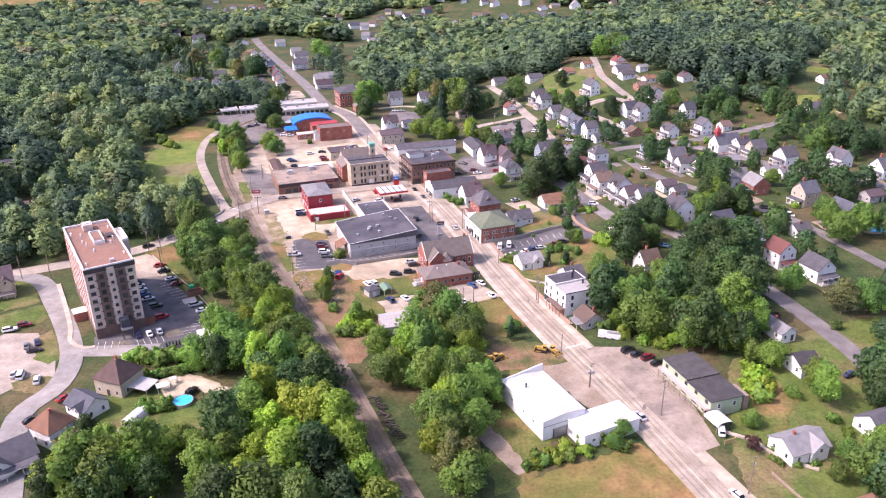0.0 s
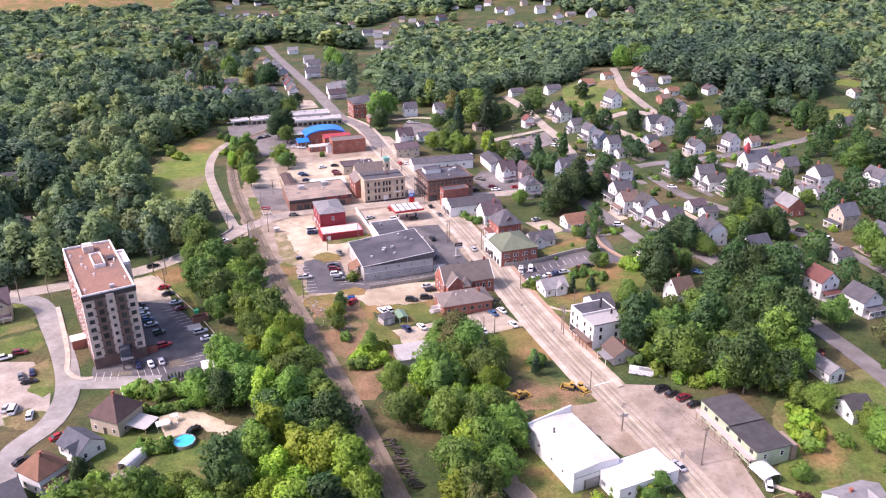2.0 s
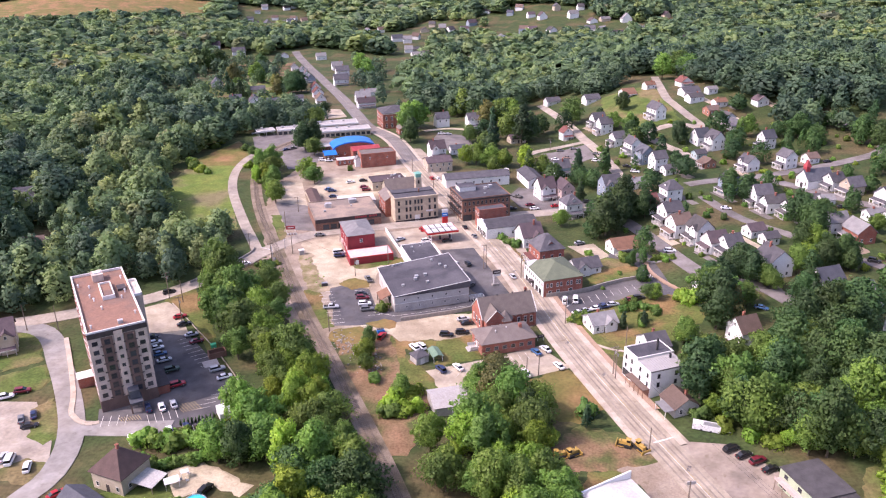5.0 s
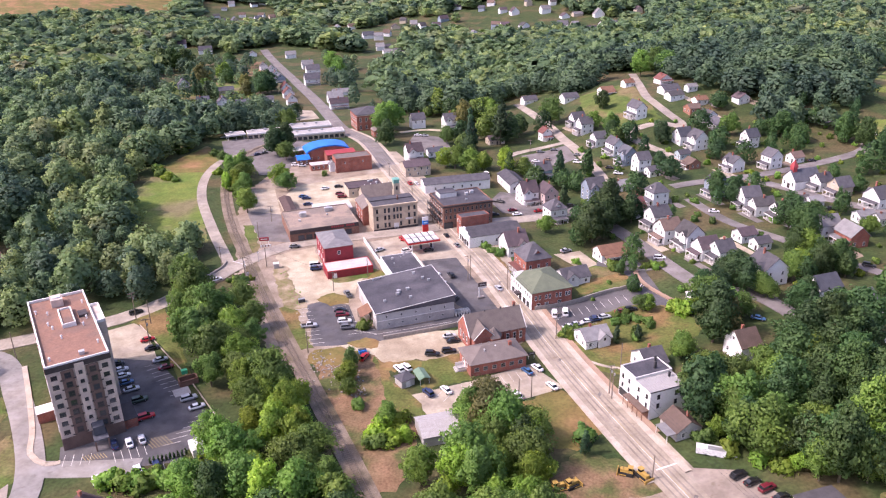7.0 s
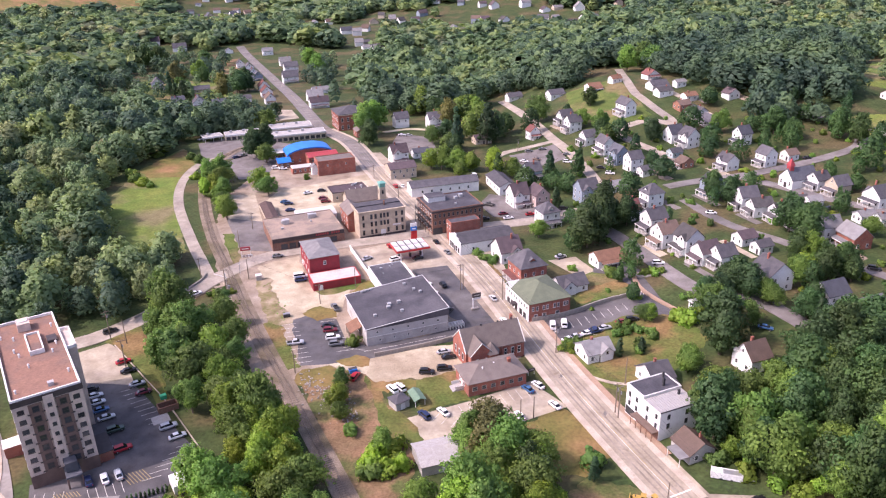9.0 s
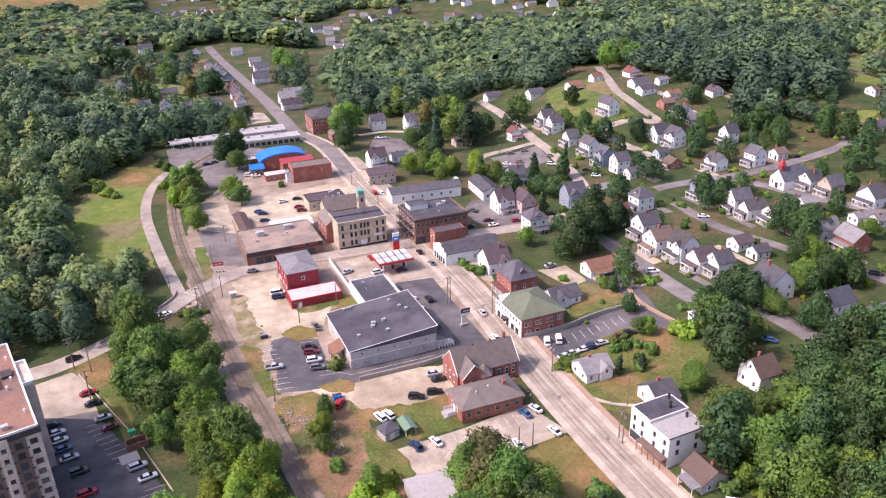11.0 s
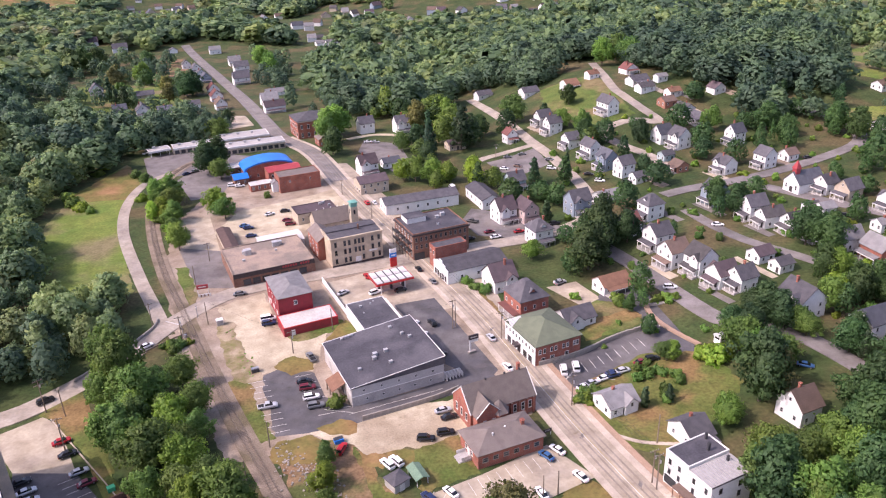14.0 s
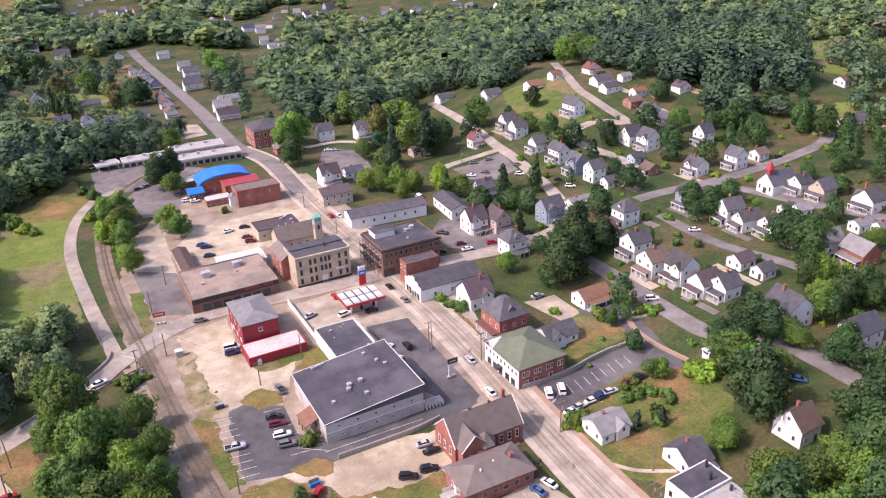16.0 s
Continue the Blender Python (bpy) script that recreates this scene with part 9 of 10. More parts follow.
car("suv", "navy", -19.1, 245, 124.5)
car("suv", "white", -26.2, 258.8, 124.5)
car("suv", "white", -28.4, 258, 124.5)
car("suv", "black", 57.3, 206.6, 28)
car("sedan", "black", 59.6, 204.0, 26)
car("suv", "maroon", 62.3, 201.6, 26)
car("sedan", "black", 64.3, 198.4, 24)
car("sedan", "silver", 53.3, 173.3, 114.5)
car("sedan", "white", 68.8, 142.3, 114.5)
car("suv", "white", 72.9, 165.8, 75)
car("suv", "black", 106, 236.6, 100)
car("sedan", "navy", 117.3, 188.4, 30)
car("sedan", "grey", 72, 170.1, 109.5)
car("sedan", "black", -70, 433.7, 10)
car("sedan", "white", -76.4, 430.8, 30)
car("sedan", "maroon", -67.9, 422.5, 10)
car("suv", "maroon", -66.1, 417.9, 10)
car("suv", "white", -99.2, 472.6, 10)
car("sedan", "white", -95.4, 471.2, 10)
car("pickup", "white", -157.8, 540.5, 60)
car("sedan", "grey", -122.6, 498.6, 40)
car("sedan", "navy", -126.1, 495.2, 40)
car("sedan", "navy", -83.7, 416.2, 10)
car("sedan", "blue", -85.7, 418.7, 10)
car("sedan", "navy", -81.4, 407.4, 10)
car("suv", "red", -33.2, 437.3, 109.5)
car("sedan", "white", -29.8, 437.1, 109.5)
car("van", "white", 7.2, 451.2, 109.5)
car("pickup", "black", 11.4, 408, 149.5)
car("sedan", "maroon", 17.1, 395.8, 15)
car("sedan", "white", 18.8, 390.3, 15)
car("sedan", "grey", 5.8, 392, 15)
car("sedan", "black", 8.2, 390.2, 15)
car("sedan", "red", 29.2, 394.3, 15)
car("suv", "black", 44.9, 398.2, 15)
car("suv", "white", 74.7, 436.9, -20)
car("sedan", "black", 72.3, 447.8, -20)
car("suv", "black", 85.3, 429.7, -10)
car("sedan", "black", 101.9, 456.6, 10)
car("sedan", "grey", 40.7, 490.9, 0)
car("sedan", "grey", 48.6, 491.6, 0)
car("sedan", "white", 36, 473.4, -20)
car("sedan", "brown", 43.1, 475, -30)
car("sedan", "grey", 59.7, 476.4, -20)
car("suv", "white", 58, 464, -20)
car("sedan", "white", -32.7, 538, 0)
car("sedan", "silver", -28.3, 536.7, 0)
car("sedan", "white", 103.4, 373, -10)
car("sedan", "silver", 35.2, 347.1, 10)
car("sedan", "black", 152.9, 369.7, -20)
car("suv", "black", 140.8, 313.1, -30)
car("sedan", "black", 172.4, 434.7, 15)
car("van", "white", 146.8, 303.6, -20)
car("sedan", "white", 220, 468.3, 0)
car("sedan", "grey", 210.7, 467.7, 20)
car("sedan", "silver", 195.5, 347.5, -30)
car("van", "white", 6.8, 450.6, 100)

utility_pole(59.2, 174.1, 11.5, 1)
utility_pole(36.7, 207.3, 7.5, 0)
utility_pole(33.5, 241.8, 10.5, 1)
utility_pole(71.9, 143.4, 11, 1)
utility_pole(-5.7, 321.5, 10.5, 1)
utility_pole(-4.7, 322.7, 10, 0)
utility_pole(8.7, 312.7, 10, 1)
utility_pole(22, 276, 10, 1)
utility_pole(-85.8, 335.3, 8.5, 0)
utility_pole(-104.4, 337.3, 8.5, 1)
utility_pole(-92.5, 326.9, 8.5, 1)
utility_pole(-56, 313.5, 8, 1)
utility_pole(-95.9, 365.7, 8, 0)
utility_pole(-58.1, 268.9, 8, 0)
utility_pole(-121.9, 291.8, 11, 2)
utility_pole(-150.9, 266.7, 10, 0)
utility_pole(-162.2, 267, 10, 0)
utility_pole(7, 242.2, 7, 0)
utility_pole(10.7, 243.3, 7, 0)
utility_pole(33.2, 244, 10, 1)
utility_pole(-94.5, 385.9, 8, 1)
utility_pole(-44.8, 450.7, 8, 1)
utility_pole(-31, 415, 8, 0)
utility_pole(34.7, 492.4, 8, 1)
utility_pole(50.2, 380, 8, 1)
utility_pole(39.2, 257.5, 9, 0)
utility_pole(-61.8, 254.7, 8, 0)
utility_pole(-44.4, 325.9, 8, 0)
utility_pole(42.2, 188.8, 6, 0)
utility_pole(-111, 274.7, 10, 1)
utility_pole(-115.9, 289.3, 9, 0)


# ---- wires sagging between poles ----
def wire(pts, sag):
    bm = bmesh.new()
    for (x0, y0, z0), (x1, y1, z1) in zip(pts, pts[1:]):
        prev = None
        for k in range(9):
            t = k / 8
            q = Vector((x0 + (x1 - x0) * t, y0 + (y1 - y0) * t, z0 + (z1 - z0) * t - sag * 4 * t * (1 - t)))
            if prev is not None:
                add_tube(bm, prev, q, 0.025, None, 4)
            prev = q
    return tagged(new("overhead_wire", mesh_of("overhead_wire", bm, "wire")), "thin black overhead wire between poles", "wire", "overhead wires")


for dx in (-1.1, 0.0, 1.1):
    wire([(95 + dx, 105, 11), (76.5 + dx, 143, 11), (59.3 + dx, 174, 11), (37.5 + dx, 232, 10.2), (22 + dx, 279, 10), (9.4 + dx, 309, 10), (-6 + dx, 347, 10), (-24 + dx, 398, 9)], 0.8)
wire([(-85.7, 337.0, 8), (-58.0, 314, 8), (-5.5, 322, 9)], 0.7)

# ---- paint on roads and car parks ----
def stripes(name, lines, width, material, label, lift=0.26):
    bm = bmesh.new()
    for (x0, y0), (x1, y1) in lines:
        n = max(1, int(math.hypot(x1 - x0, y1 - y0) / 4))
        d = Vector((x1 - x0, y1 - y0)).normalized()
        s = Vector((-d.y, d.x)) * width / 2
        prev = None
        for k in range(n + 1):
            px, py = x0 + (x1 - x0) * k / n, y0 + (y1 - y0) * k / n
            z = ground_z(px, py) + lift
            cur = (bm.verts.new((px + s.x, py + s.y, z)), bm.verts.new((px - s.x, py - s.y, z)))
            if prev:
                bm.faces.new((prev[0], prev[1], cur[1], cur[0]))
            prev = cur
    return tagged(structure(name, bm, material, label), "", "", "", "stuff")


def bays(x0, y0, x1, y1, n, length, head):
    """Bay lines spaced from one end to the other, each of a length along a heading."""
    c, s = math.cos(radians(head)) * length, math.sin(radians(head)) * length
    return [((x0 + (x1 - x0) * k / (n - 1), y0 + (y1 - y0) * k / (n - 1)), (x0 + (x1 - x0) * k / (n - 1) + c, y0 + (y1 - y0) * k / (n - 1) + s)) for k in range(n)]


stripes("store_bay_lines", bays(-67.8, 298.4, -58.8, 274.2, 10, 5.2, 12) + bays(-54.5, 300.0, -46.5, 280.5, 6, 5.0, 12) + [((-45, 283), (-37, 280.5)), ((-45, 283), (-38, 283.5)), ((-38, 280), (-12, 288.5))], 0.14, "paint_white", "white bay lines on asphalt", 0.24)
stripes("hill_bay_lines", bays(30.5, 291.5, 50.5, 300.5, 8, 4.6, 100) + bays(20.5, 285.5, 26, 292, 6, 4.0, 40) + [((24, 280), (30, 286)), ((33, 287), (37, 286)), ((56.0, 309), (58, 316)), ((57, 309), (59, 315)), ((58, 309.5), (59.6, 313.5)), ((56, 309), (59.6, 313.5)), ((56, 316), (58, 316))], 0.15, "paint_white", "white bay lines on fresh asphalt", 0.24)
stripes("office_bay_lines", bays(-9.5, 249.5, 12.0, 258.5, 10, 4.8, -72) + bays(-20.0, 243.5, -4.0, 236.5, 7, 4.6, 60), 0.12, "paint_white", "faded white bay lines on concrete", 0.24)
stripes("tower_bay_lines", bays(-113.0, 218.4, -106.5, 219.3, 4, 4.8, -75) + bays(-98.8, 208.4, -84.2, 216.0, 8, 4.8, -60) + bays(-80.0, 236.6, -84.5, 224.0, 6, 4.6, 205) + bays(-104.0, 263.5, -90.5, 247.5, 9, 4.6, 211) + bays(-101.0, 219.5, -94.0, 222.5, 5, 4.8, -60), 0.14, "paint_white", "white bay lines beside the tower", 0.24)
stripes("tower_hatching", bays(-94.5, 224.5, -90.0, 226.5, 7, 5.0, -45) + bays(-108.5, 218.0, -103.5, 219.2, 8, 2.6, -45), 0.14, "paint_yellow", "yellow hatched paint by the entrance", 0.24)


def road_paint(name, offset, width, material, label, y0, y1, dash=0):
    bm = bmesh.new()
    seg, k = [], 0
    for i, p in enumerate(main_line):
        k += 1
        if y0 < p.y < y1 and (not dash or k % (2 * dash) < dash + 1):
            seg.append((p, sideways(main_line, i)))
            continue
        if len(seg) > 1:
            add_strip(bm, [q + s * offset for q, s in seg], width / 2, -width / 2, 0.285, 0.02)
        seg = []
    if len(seg) > 1:
        add_strip(bm, [q + s * offset for q, s in seg], width / 2, -width / 2, 0.285, 0.02)
    return tagged(structure(name, bm, material, label), "", "", "", "stuff")


rough_mat("road_wear", (0.235, 0.202, 0.166), (0.305, 0.262, 0.214), 0.09, 1.2, 0.85, coord=W, fade=0.85)
rough_mat("road_patch", (0.17, 0.15, 0.145), (0.2, 0.18, 0.17), 0.4, 2.0, 0.85, coord=W)
road_paint("centre_line", 0.16, 0.13, "paint_white", "worn pale centre line", 70, 980)
road_paint("centre_line_twin", -0.16, 0.13, "paint_yellow", "worn yellow centre line", 70, 980)
for off in (1.2, 2.75, -1.2, -2.75):
    road_paint("wheel_track", off, 0.5, "road_wear", "darker polished wheel track", 66, 980)
stripes("stop_lines", [((38.5, 210.5), (45.0, 213.0)), ((-9.5, 362.5), (-4.5, 364.5)), ((-15, 389), (-10, 391))], 0.5, "paint_white", "white stop lines", 0.30)
stripes("road_patches", [((48, 178), (49.5, 180)), ((44.6, 199), (45.6, 201)), ((30, 243), (31, 245)), ((55, 176.5), (56, 179)), ((6, 318), (7, 320)), ((21, 262), (22, 264))], 0.9, "road_patch", "dark asphalt repair patches", 0.292)

# ---- crossing, bridge and rail yard ----
def run(name, pts, h, thick, material, label, category, piece="panel", step=2.4, posts=None, base=0.0):
    """A wall or fence of panels along a line."""
    line = smooth_line(pts, step)
    x0, y0 = line[0]
    e = thing(name, x0, y0, 0, label, category)
    for p, q in zip(line, line[1:]):
        d = q - p
        o = bar(e, (p.x + q.x) / 2 - x0, (p.y + q.y) / 2 - y0, ground_z(p.x, p.y) - ground_z(x0, y0) + base + h / 2, d.length * 1.01, thick, h, material, piece, "", math.degrees(math.atan2(d.y, d.x)))
        if posts:
            bar(e, p.x - x0, p.y - y0, ground_z(p.x, p.y) - ground_z(x0, y0) + (base + h) / 2, 0.12, 0.12, h + base + 0.2, posts, "post")
    return e


run("bridge_wall", [(-119, 306), (-112, 318), (-106.5, 328), (-103.4, 336), (-103.6, 341)], 1.0, 0.45, "stone", "low grey stone bridge parapet", "wall", "stone_block", 1.6)
run("bridge_rail", [(-113, 303), (-104.3, 317.2), (-97, 325), (-91.5, 329.8)], 0.5, 0.12, "wood_rail", "timber bridge rail on posts", "railing", "rail", 2.0, "wood_rail", 0.5)
xg = thing("crossing_signal", -92.2, 327.6, 60, "railway crossing signal with raised white gate arm", "signal")
bar(xg, 0, 0, 2.6, 0.16, 0.16, 5.2, "metal_grey", "mast")
bar(xg, 0, 0.1, 4.6, 1.2, 0.06, 0.24, "trim_white", "crossbuck")
o = bar(xg, 0, 0.12, 4.6, 0.24, 0.06, 1.2, "trim_white", "crossbuck")
bar(xg, 0, 3.2, 4.9, 0.12, 6.4, 0.14, "metal_white", "gate_arm")
for y in (-0.35, 0.35):
    bar(xg, 0.1, y, 3.4, 0.2, 0.35, 0.35, "trim_dark", "lamp_head")
bar(xg, 0.3, -0.6, 0.7, 0.7, 0.9, 1.4, "metal_grey", "relay_case")
x2 = thing("crossing_signal", -90.2, 340.5, -120, "railway crossing signal with raised white gate arm", "signal")
bar(x2, 0, 0, 2.4, 0.16, 0.16, 4.8, "metal_grey", "mast")
bar(x2, 0, 0.1, 4.2, 1.1, 0.06, 0.22, "trim_white", "crossbuck")
hut = thing("relay_hut", -81.8, 334.6, GRID, "small weathered signal hut with pale roof", "hut")
bar(hut, 0, 0, 1.0, 2.0, 1.6, 2.2, "slab_grey", "body")
bar(hut, 0, 0, 2.15, 2.3, 1.9, 0.16, "metal_white", "roof")
kiosk = thing("banner_stand", -91.6, 357.5, 10, "red and white roadside banner stand", "sign")
bar(kiosk, 0, 0.6, 2.9, 4.0, 0.3, 1.6, "red_metal", "banner")
bar(kiosk, 0, 0.44, 2.9, 2.8, 0.05, 0.3, "trim_white", "lettering")
bar(kiosk, 0.6, -2.2, 0.9, 4.4, 0.2, 0.9, "trim_white", "board")
for x in (-1.8, 1.8):
    bar(kiosk, x, 0.7, 1.4, 0.15, 0.15, 3.2, "metal_white", "post")
    bar(kiosk, x + 0.6, -2.1, 0.3, 0.12, 0.12, 1.2, "metal_white", "post")
for x in (-1.2, 0, 1.2):
    bar(kiosk, x + 0.6, -2.32, 0.9, 0.4, 0.05, 0.8, "roof_rust", "stripe")
rnd_t = random.Random(4)
pile = thing("tie_pile", -16.5, 176.0, 113, "scattered pile of dark discarded railway ties", "timber")
for k in range(46):
    t = k / 45
    o = bar(pile, -10.5 + 21 * t + rnd_t.uniform(-0.3, 0.3), rnd_t.uniform(-0.9, 0.9), 0.3 + 0.25 * (k % 3), 0.26, 2.6, 0.2, "tie_dark", "tie", "", rnd_t.uniform(-50, 50))
debris = bmesh.new()
for k in range(260):
    t = rnd_t.random()
    px, py = -66 + 16 * t + rnd_t.gauss(0, 1.6) + 5, 262 - 20 * t + rnd_t.gauss(0, 3)
    s = rnd_t.uniform(0.15, 0.55)
    add_box(debris, px + 6, py + 4, s * 0.4, s, s * rnd_t.uniform(0.5, 1.2), s, rnd_t.uniform(0, 90))
tagged(new("rubble", mesh_of("rubble", debris, "stone")), "broken pale rubble beside the track", "rubble", "", "stuff")

# ---- yards round the lane: pool, tents, sheds ----
pool = thing("swimming_pool", -74.7, 183.6, 0, "round above-ground pool with bright blue water", "pool")
bm = bmesh.new()
ringo = [(2.9 * math.cos(k * math.pi / 16), 2.9 * math.sin(k * math.pi / 16)) for k in range(32)]
lo = [bm.verts.new((x, y, -0.2)) for x, y in ringo]
hi = [bm.verts.new((x, y, 1.25)) for x, y in ringo]
h2 = [bm.verts.new((x * 0.93, y * 0.93, 1.25)) for x, y in ringo]
l2 = [bm.verts.new((x * 0.93, y * 0.93, 0.9)) for x, y in ringo]
for k in range(32):
    j = (k + 1) % 32
    bm.faces.new((lo[k], lo[j], hi[j], hi[k]))
    bm.faces.new((hi[k], hi[j], h2[j], h2[k]))
    bm.faces.new((h2[k], h2[j], l2[j], l2[k]))
part("pool_wall", bm, "metal_grey", pool)
bm = bmesh.new()
add_prism(bm, [(x * 0.93, y * 0.93) for x, y in ringo], 0.9, 1.1)
part("water", bm, "pool_water", pool)
bm = bmesh.new()
for s in (-0.3, 0.3):
    add_tube(bm, (-1.2 + s, 2.6, 0), (-1.2 + s, 3.0, 2.0), 0.05, None, 6)
for k in range(4):
    add_tube(bm, (-1.5, 2.65 + 0.1 * k, 0.4 + 0.4 * k), (-0.9, 2.65 + 0.1 * k, 0.4 + 0.4 * k), 0.04, None, 6)
part("ladder", bm, "metal_white", pool)
ct = thing("garage_tent", -85.4, 175.6, 250, "white barrel-roofed garage tent with open end", "tent")
bm = bmesh.new()
prof = [(-1.7, 0.0), (-1.7, 1.7), (-1.3, 2.4), (-0.6, 2.75), (0.6, 2.75), (1.3, 2.4), (1.7, 1.7), (1.7, 0.0)]
add_loft(bm, [[(-3.6, x, z), (3.6, x, z), (3.6, x * 0.96, z * 0.97), (-3.6, x * 0.96, z * 0.97)] for x, z in prof])
part("cover", bm, "tarp", ct)
bar(ct, -3.5, 0, 1.3, 0.05, 3.0, 2.5, "tarp", "end_panel")
bar(ct, 0, 0, 0.03, 7.0, 3.3, 0.08, "slab_grey", "floor")
for x, y, w in ((-82.6, 190.2, 3.6), (-80.6, 193.6, 2.0), (-88.2, 191.6, 2.2)):
    gz = thing("canopy_table", x, y, 30, "white patio canopy on thin legs", "canopy", "patio canopies")
    bar(gz, 0, 0, 2.1, w, w * 0.75, 0.1, "tarp", "top")
    for sx in (-1, 1):
        for sy in (-1, 1):
            bar(gz, sx * w * 0.44, sy * w * 0.33, 1.0, 0.07, 0.07, 2.1, "metal_white", "leg")
for x, y, r in ((-79.6, 192.2, 20), (-80.2, 194.9, 80), (-81.4, 192.4, 140)):
    cs = thing("garden_chair", x, y, r, "white plastic garden chair", "chair", "garden chairs")
    bar(cs, 0, 0, 0.45, 0.6, 0.6, 0.08, "metal_white", "seat")
    bar(cs, -0.28, 0, 0.8, 0.08, 0.6, 0.75, "metal_white", "backrest")
    for sx in (-1, 1):
        for sy in (-1, 1):
            bar(cs, sx * 0.24, sy * 0.24, 0.2, 0.06, 0.06, 0.45, "metal_white", "leg")
ext = thing("metal_lean_to", -88.5, 190.6, -17, "pale ribbed metal lean-to roof on posts", "lean-to")
bm = bmesh.new()
v = [(-3.4, -3.0, 2.5), (3.4, -3.0, 2.2), (3.4, 3.0, 2.2), (-3.4, 3.0, 2.5)]
lo = [bm.verts.new(p) for p in v]
hi = [bm.verts.new((p[0], p[1], p[2] + 0.14)) for p in v]
for f in ((0, 1, 2, 3), (7, 6, 5, 4), (0, 1, 5, 4), (1, 2, 6, 5), (2, 3, 7, 6), (3, 0, 4, 7)):
    bm.faces.new([(lo + hi)[i] for i in f])
part("roof", bm, "roof_flat_pale", ext)
for x in (-3.1, 3.1):
    for y in (-2.7, 2.7):
        bar(ext, x, y, 1.1, 0.12, 0.12, 2.3, "wood_rail", "post")
for k in range(9):
    bar(ext, -3.0 + 0.75 * k, 0, 2.6 - 0.033 * k, 0.06, 6.0, 0.08, "metal_grey", "roof_rib")
run("yard_fence", [(-122, 150), (-112, 146), (-100, 142)], 1.1, 0.08, "wood_rail", "grey wooden yard fence", "fence", "board", 2.4, "wood_rail")
en = thing("bin_enclosure", -91.4, 252.4, 31, "brown brick bin enclosure with a pale pad", "enclosure")
for x, y, sx, sy in ((0, 1.4, 5.4, 0.3), (-2.6, 0, 0.3, 2.6), (2.6, 0, 0.3, 2.6), (0, -1.4, 5.4, 0.3)):
    bar(en, x, y, 0.9, sx, sy, 1.9, "wall_brickbrown", "panel")
bar(en, -3.0, -4.0, 0.12, 4.6, 4.0, 0.3, "slab_grey", "pad")
gb = thing("recycling_bin", -94.2, 257.4, 31, "bright green recycling bin", "bin")
bar(gb, 0, 0, 0.7, 1.7, 1.2, 1.2, "plastic_green", "body")
bar(gb, 0, 0, 1.38, 1.85, 1.35, 0.14, "plastic_green", "lid")
bt = thing("storage_box", -78.6, 219.4, 31, "white box trailer parked by the hedge", "trailer")
bar(bt, 0, 0, 1.7, 3.4, 5.2, 2.4, "metal_white", "box")
bar(bt, 0, -2.9, 0.55, 0.9, 0.8, 0.2, "metal_dark", "hitch")
for sx in (-1.5, 1.5):
    o = part("wheel", WHEEL, None, bt)
    o.matrix_basis = pose(sx, 0.6, 0.36, 0, 0, 90)
for k in range(9):
    t = k / 8
    tree("cypress", -96.5 + 16.0 * t, 204.4 + 8.0 * t, 0.36)
# kerbed verges round the tower
run("tower_kerb", [(-146, 262), (-136.5, 246), (-127.0, 229), (-122.5, 219), (-116.5, 214.8), (-113.0, 215.6)], 0.42, 1.5, "sidewalk", "pale curved concrete walk along the lane", "walkway", "slab", 2.6)
run("lot_kerb", [(-119.5, 288.5), (-104.5, 270), (-92.0, 254.5), (-77.5, 234)], 0.3, 0.3, "sidewalk", "pale kerb edging the car park", "kerb", "kerb_stone", 3.0)

# ---- machines, trailers and small signs by the street ----
def bulldozer(x, y, rot):
    e = thing("bulldozer", x, y, rot, "yellow tracked bulldozer with front blade", "machine", "earth movers")
    for sy in (-0.95, 0.95):
        bm = bmesh.new()
        ringt = [(-1.7, 0.2), (-1.4, 0.0), (1.4, 0.0), (1.7, 0.25), (1.6, 0.8), (1.2, 0.95), (-1.3, 0.95), (-1.7, 0.7)]
        a = [bm.verts.new((px, sy - 0.26, pz)) for px, pz in ringt]
        b = [bm.verts.new((px, sy + 0.26, pz)) for px, pz in ringt]
        bm.faces.new(a)
        bm.faces.new(b[::-1])
        for k in range(8):
            bm.faces.new((a[k], a[(k + 1) % 8], b[(k + 1) % 8], b[k]))
        part("track", bm, "rubber", e)
    bar(e, 0.7, 0, 1.25, 1.9, 1.1, 0.9, "machine_yellow", "bonnet")
    bar(e, -0.8, 0, 1.2, 1.3, 1.5, 0.7, "machine_yellow", "deck")
    bar(e, -0.8, 0, 1.9, 0.9, 1.1, 0.9, "car_glass", "cab")
    bar(e, -0.8, 0, 2.4, 1.3, 1.4, 0.1, "machine_yellow", "cab_roof")
    bar(e, 2.3, 0, 0.6, 0.2, 3.0, 1.0, "machine_yellow", "blade")
    for sy in (-1.25, 1.25):
        bar(e, 1.2, sy, 0.5, 2.2, 0.14, 0.18, "machine_yellow", "push_arm")
    bm = bmesh.new()
    add_tube(bm, (1.0, 0.3, 1.6), (1.0, 0.3, 2.4), 0.08, None, 6)
    part("exhaust", bm, "metal_dark", e)


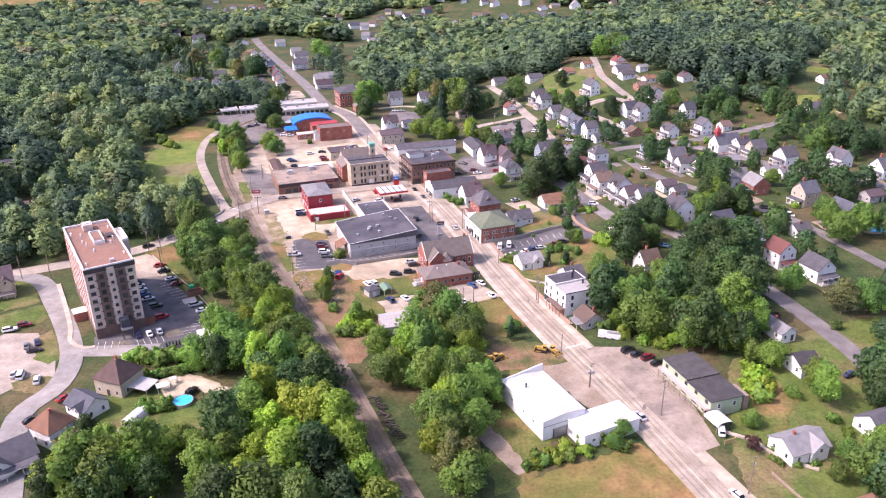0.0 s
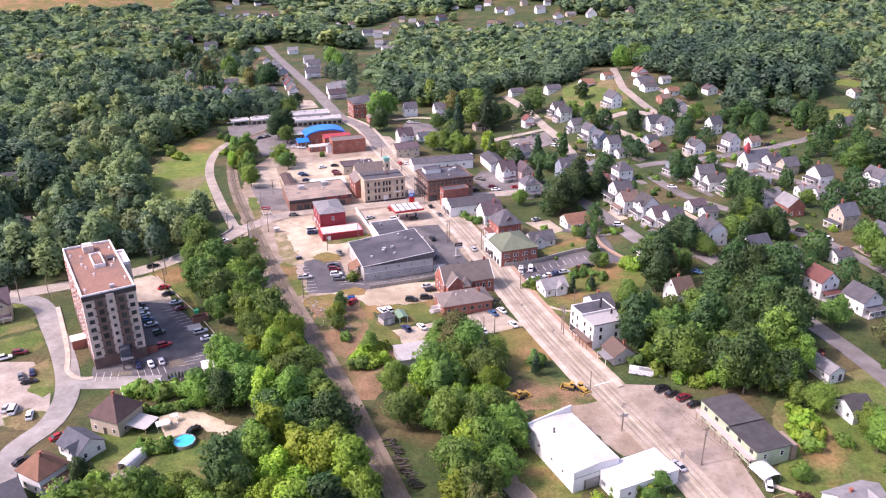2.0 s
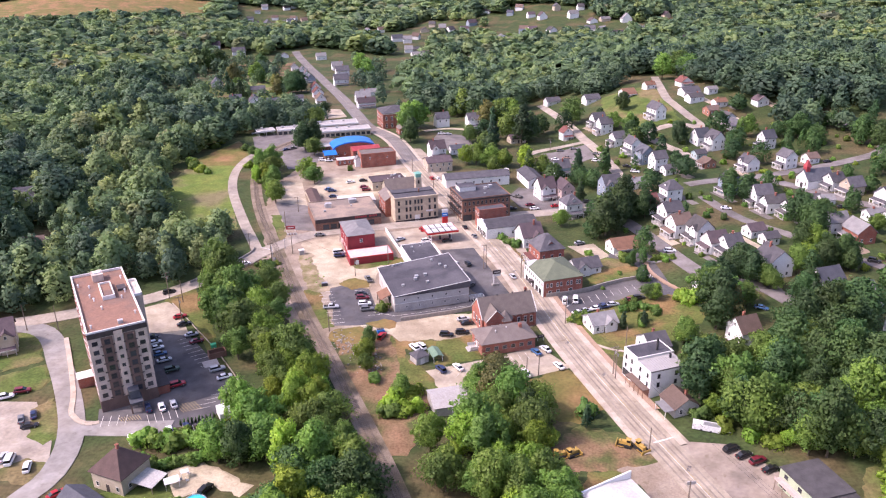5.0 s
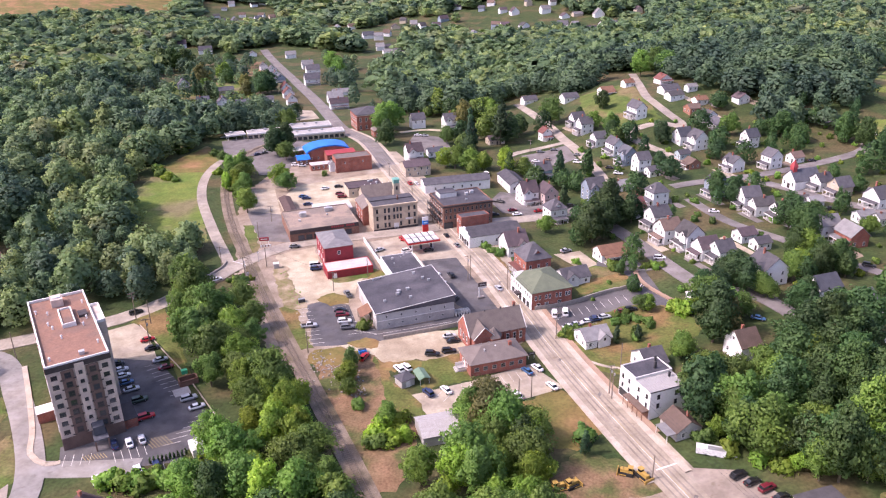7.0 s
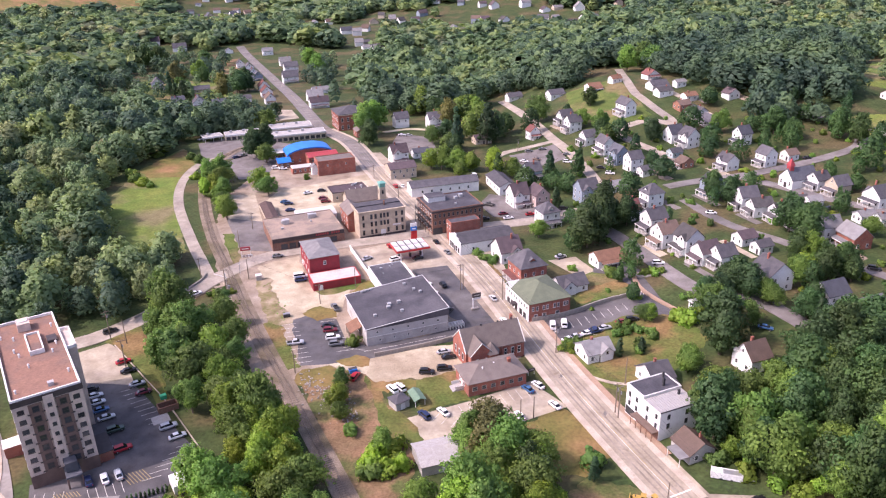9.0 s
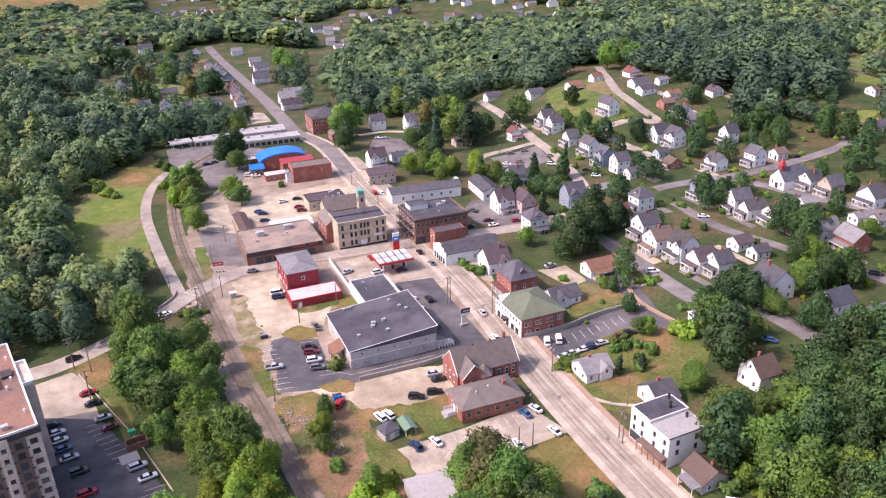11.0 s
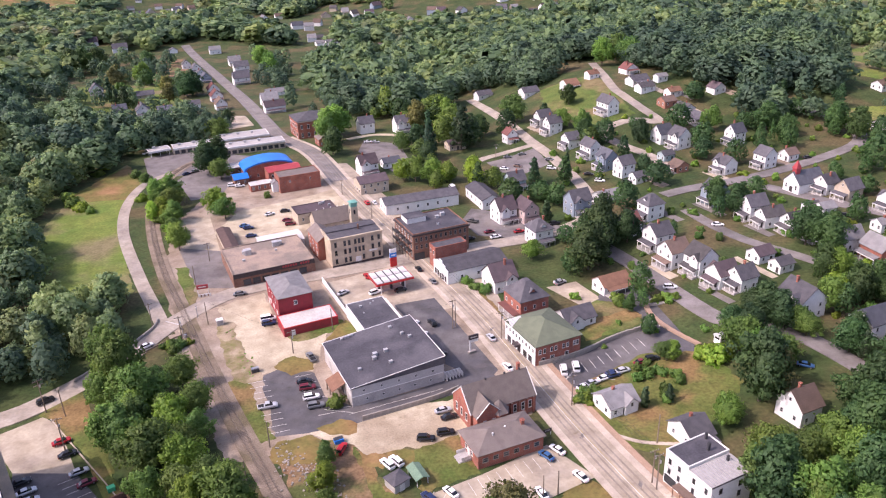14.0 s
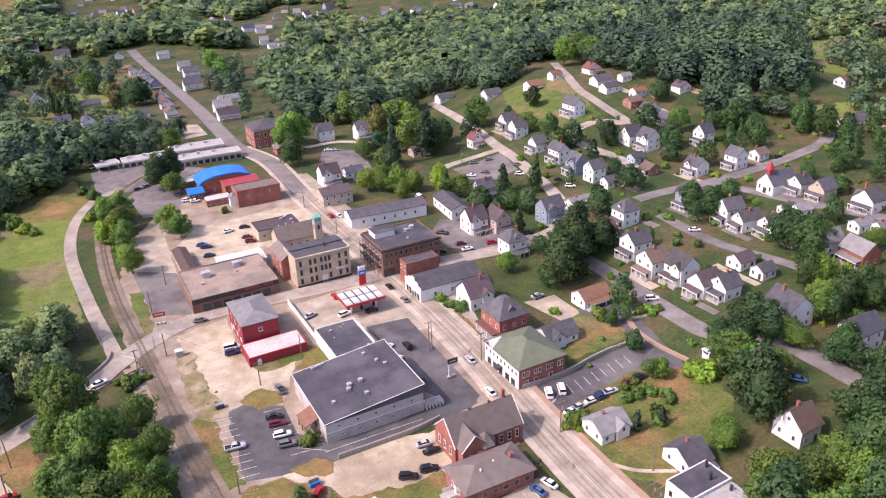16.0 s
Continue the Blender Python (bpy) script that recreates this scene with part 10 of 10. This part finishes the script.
bulldozer(13.2, 204.4, 15)
bulldozer(16.6, 205.2, 30)
bulldozer(31.0, 209.6, 160)
bulldozer(34.6, 208.2, -60)
tl = thing("flat_trailer", 53.4, 215.6, -18, "long white trailer on a grassy verge", "trailer")
bar(tl, 0, 0, 1.2, 7.2, 2.2, 1.7, "metal_white", "body")
bar(tl, 1.2, -0.2, 2.08, 4.2, 1.6, 0.1, "metal_grey", "hatch")
bar(tl, 5.0, 0, 0.5, 3.0, 0.25, 0.2, "metal_white", "drawbar")
for px in (-1.2, 1.2):
    for sy in (-1.0, 1.0):
        o = part("wheel", WHEEL, None, tl)
        o.matrix_basis = pose(px, sy, 0.34)
ys = thing("yellow_board", 73.4, 161.0, 20, "faded yellow roadside board on posts", "sign")
bar(ys, 0, 0, 1.3, 3.4, 0.15, 1.3, "paint_yellow", "board")
for x in (-1.4, 1.4):
    bar(ys, x, 0, 0.8, 0.12, 0.12, 1.9, "pole_wood", "post")
sg = thing("shop_sign", 42.6, 190.0, 10, "grey double-faced shop sign on a post", "sign")
bar(sg, 0, 0, 1.9, 0.22, 0.22, 4.2, "pole_wood", "post")
bar(sg, 0.2, 0, 4.3, 2.2, 0.3, 0.9, "slab_grey", "board")
# metal-roofed shed between trees, small shed and green lean-to
ms = thing("metal_shed", -15.0, 227.0, 16, "low shed with curved pale metal roof", "shed")
claim(-15, 227, 8)
bm = bmesh.new()
gable_walls(bm, 12.5, 9.5, 2.9, 1.5, "u")
part("wall", bm, "wall_greywall", ms)
bm = bmesh.new()
gable_roof(bm, 12.5, 9.5, 2.9, 1.5, 0.3, "u")
part("roof", bm, "slab_grey", ms)
door(ms, 0, -4.78, 0.05, 2.4, 2.3, -90, "trim_white")
sd = thing("small_shed", -26.2, 250.8, 35, "small grey shed with hipped roof", "shed")
bar(sd, 0, 0, 1.1, 4.4, 4.0, 2.6, "wall_greywall", "wall")
bm = bmesh.new()
hip_roof(bm, 4.4, 4.0, 2.4, 1.2, 0.3)
part("roof", bm, "roof_grey", sd)
door(sd, 0, -2.03, 0.0, 1.4, 1.9, -90, "trim_white")
ga = thing("green_carport", -21.2, 252.6, 112, "carport with faded green roof", "carport")
bm = bmesh.new()
gable_roof(bm, 5.6, 3.2, 2.1, 0.7, 0.2, "u")
part("roof", bm, "green_awning", ga)
for sx in (-2.6, 2.6):
    for sy in (-1.4, 1.4):
        bar(ga, sx, sy, 1.0, 0.12, 0.12, 2.2, "metal_white", "post")
bx = thing("blue_bin", -40.6, 268.6, 20, "blue steel skip bin", "bin")
bar(bx, 0, 0, 0.7, 2.4, 1.6, 1.2, "blue_metal", "body")
bar(bx, 0, 0.2, 1.35, 2.5, 1.2, 0.1, "metal_dark", "lid")
bc = thing("dark_skip", -66.4, 304.6, 20, "dark steel skip bin", "bin")
bar(bc, 0, 0, 0.7, 2.2, 1.5, 1.2, "metal_dark", "body")
bar(bc, 0, 0.2, 1.35, 2.3, 1.1, 0.1, "metal_grey", "lid")

# ---- walls and garden pieces on the hill ----
run("car_park_wall", [(17.2, 296.2), (26.1, 298.8), (33.5, 302.0), (40.0, 305.6), (47, 308.4), (52.0, 309.6), (54.8, 313.0)], 1.7, 0.5, "stone", "brown stone retaining wall above the car park", "wall", "stone_block", 1.8)
run("drive_wall", [(60.0, 326.5), (58.2, 322.0), (58.3, 315.5), (60.6, 307.2), (65.6, 296.4)], 0.55, 1.7, "rust_walk", "pinkish concrete path edging the drive", "path", "slab", 2.4)
run("service_wall", [(-34.6, 277.0), (-24, 280.5), (-14, 284.2), (-7.6, 287.6)], 1.5, 0.4, "stone", "long grey stone retaining wall below the store", "wall", "stone_block", 1.8)
lk = thing("lookout_hut", 70.9, 294.6, 19, "white raised playhouse with pale roof", "hut")
bar(lk, 0, 0, 2.0, 2.6, 2.6, 2.6, "wall_white", "body")
bar(lk, 0, -1.32, 2.9, 1.8, 0.06, 0.8, "glass", "window_band")
bar(lk, -1.32, 0, 2.9, 0.06, 1.8, 0.8, "glass", "window_band")
bm = bmesh.new()
hip_roof(bm, 2.6, 2.6, 3.3, 0.7, 0.3)
part("roof", bm, "roof_flat_white", lk)
for sx in (-1.1, 1.1):
    for sy in (-1.1, 1.1):
        bar(lk, sx, sy, 0.3, 0.16, 0.16, 1.0, "trim_white", "leg")
pl = thing("planter_bed", 63.0, 324.6, 10, "oval planted bed with stones", "planter")
bm = bmesh.new()
add_prism(bm, [(4.4 * math.cos(k * math.pi / 10), 2.2 * math.sin(k * math.pi / 10)) for k in range(20)], -0.3, 0.35)
part("edging", bm, "stone", pl)
for k in range(7):
    tree("bush", 63.0 + 3.4 * math.cos(k * 0.9), 324.6 + 1.5 * math.sin(k * 0.9), 0.45)
p2 = thing("garden_pool", 174.6, 286.0, 0, "blue garden pool with pale deck", "pool")
bm = bmesh.new()
add_prism(bm, [(5.6 * math.cos(k * math.pi / 10), 3.6 * math.sin(k * math.pi / 10)) for k in range(20)], -0.5, 0.45)
part("deck", bm, "sidewalk", p2)
bm = bmesh.new()
add_prism(bm, [(4.4 * math.cos(k * math.pi / 10), 2.6 * math.sin(k * math.pi / 10)) for k in range(20)], 0.0, 0.5)
part("water", bm, "pool_water", p2)
claim(174.6, 286, 9)
for pts in ([(92.5, 216), (99, 218), (106, 222)], [(116.5, 240), (126, 243), (136, 247)], [(80, 150), (84, 140), (90, 131)]):
    run("garden_fence", pts, 0.9, 0.07, "wood_rail", "low weathered garden fence", "fence", "board", 2.2, "wood_rail")
# garden paths to doors
for pts in ([(30.5, 262), (36, 258.5), (44.5, 256)], [(74, 166), (80, 162), (84, 156), (92, 151)], [(84, 343), (88, 335)]):
    run("garden_path", pts, 0.34, 1.1, "sidewalk", "narrow pale garden path", "path", "slab", 1.6)
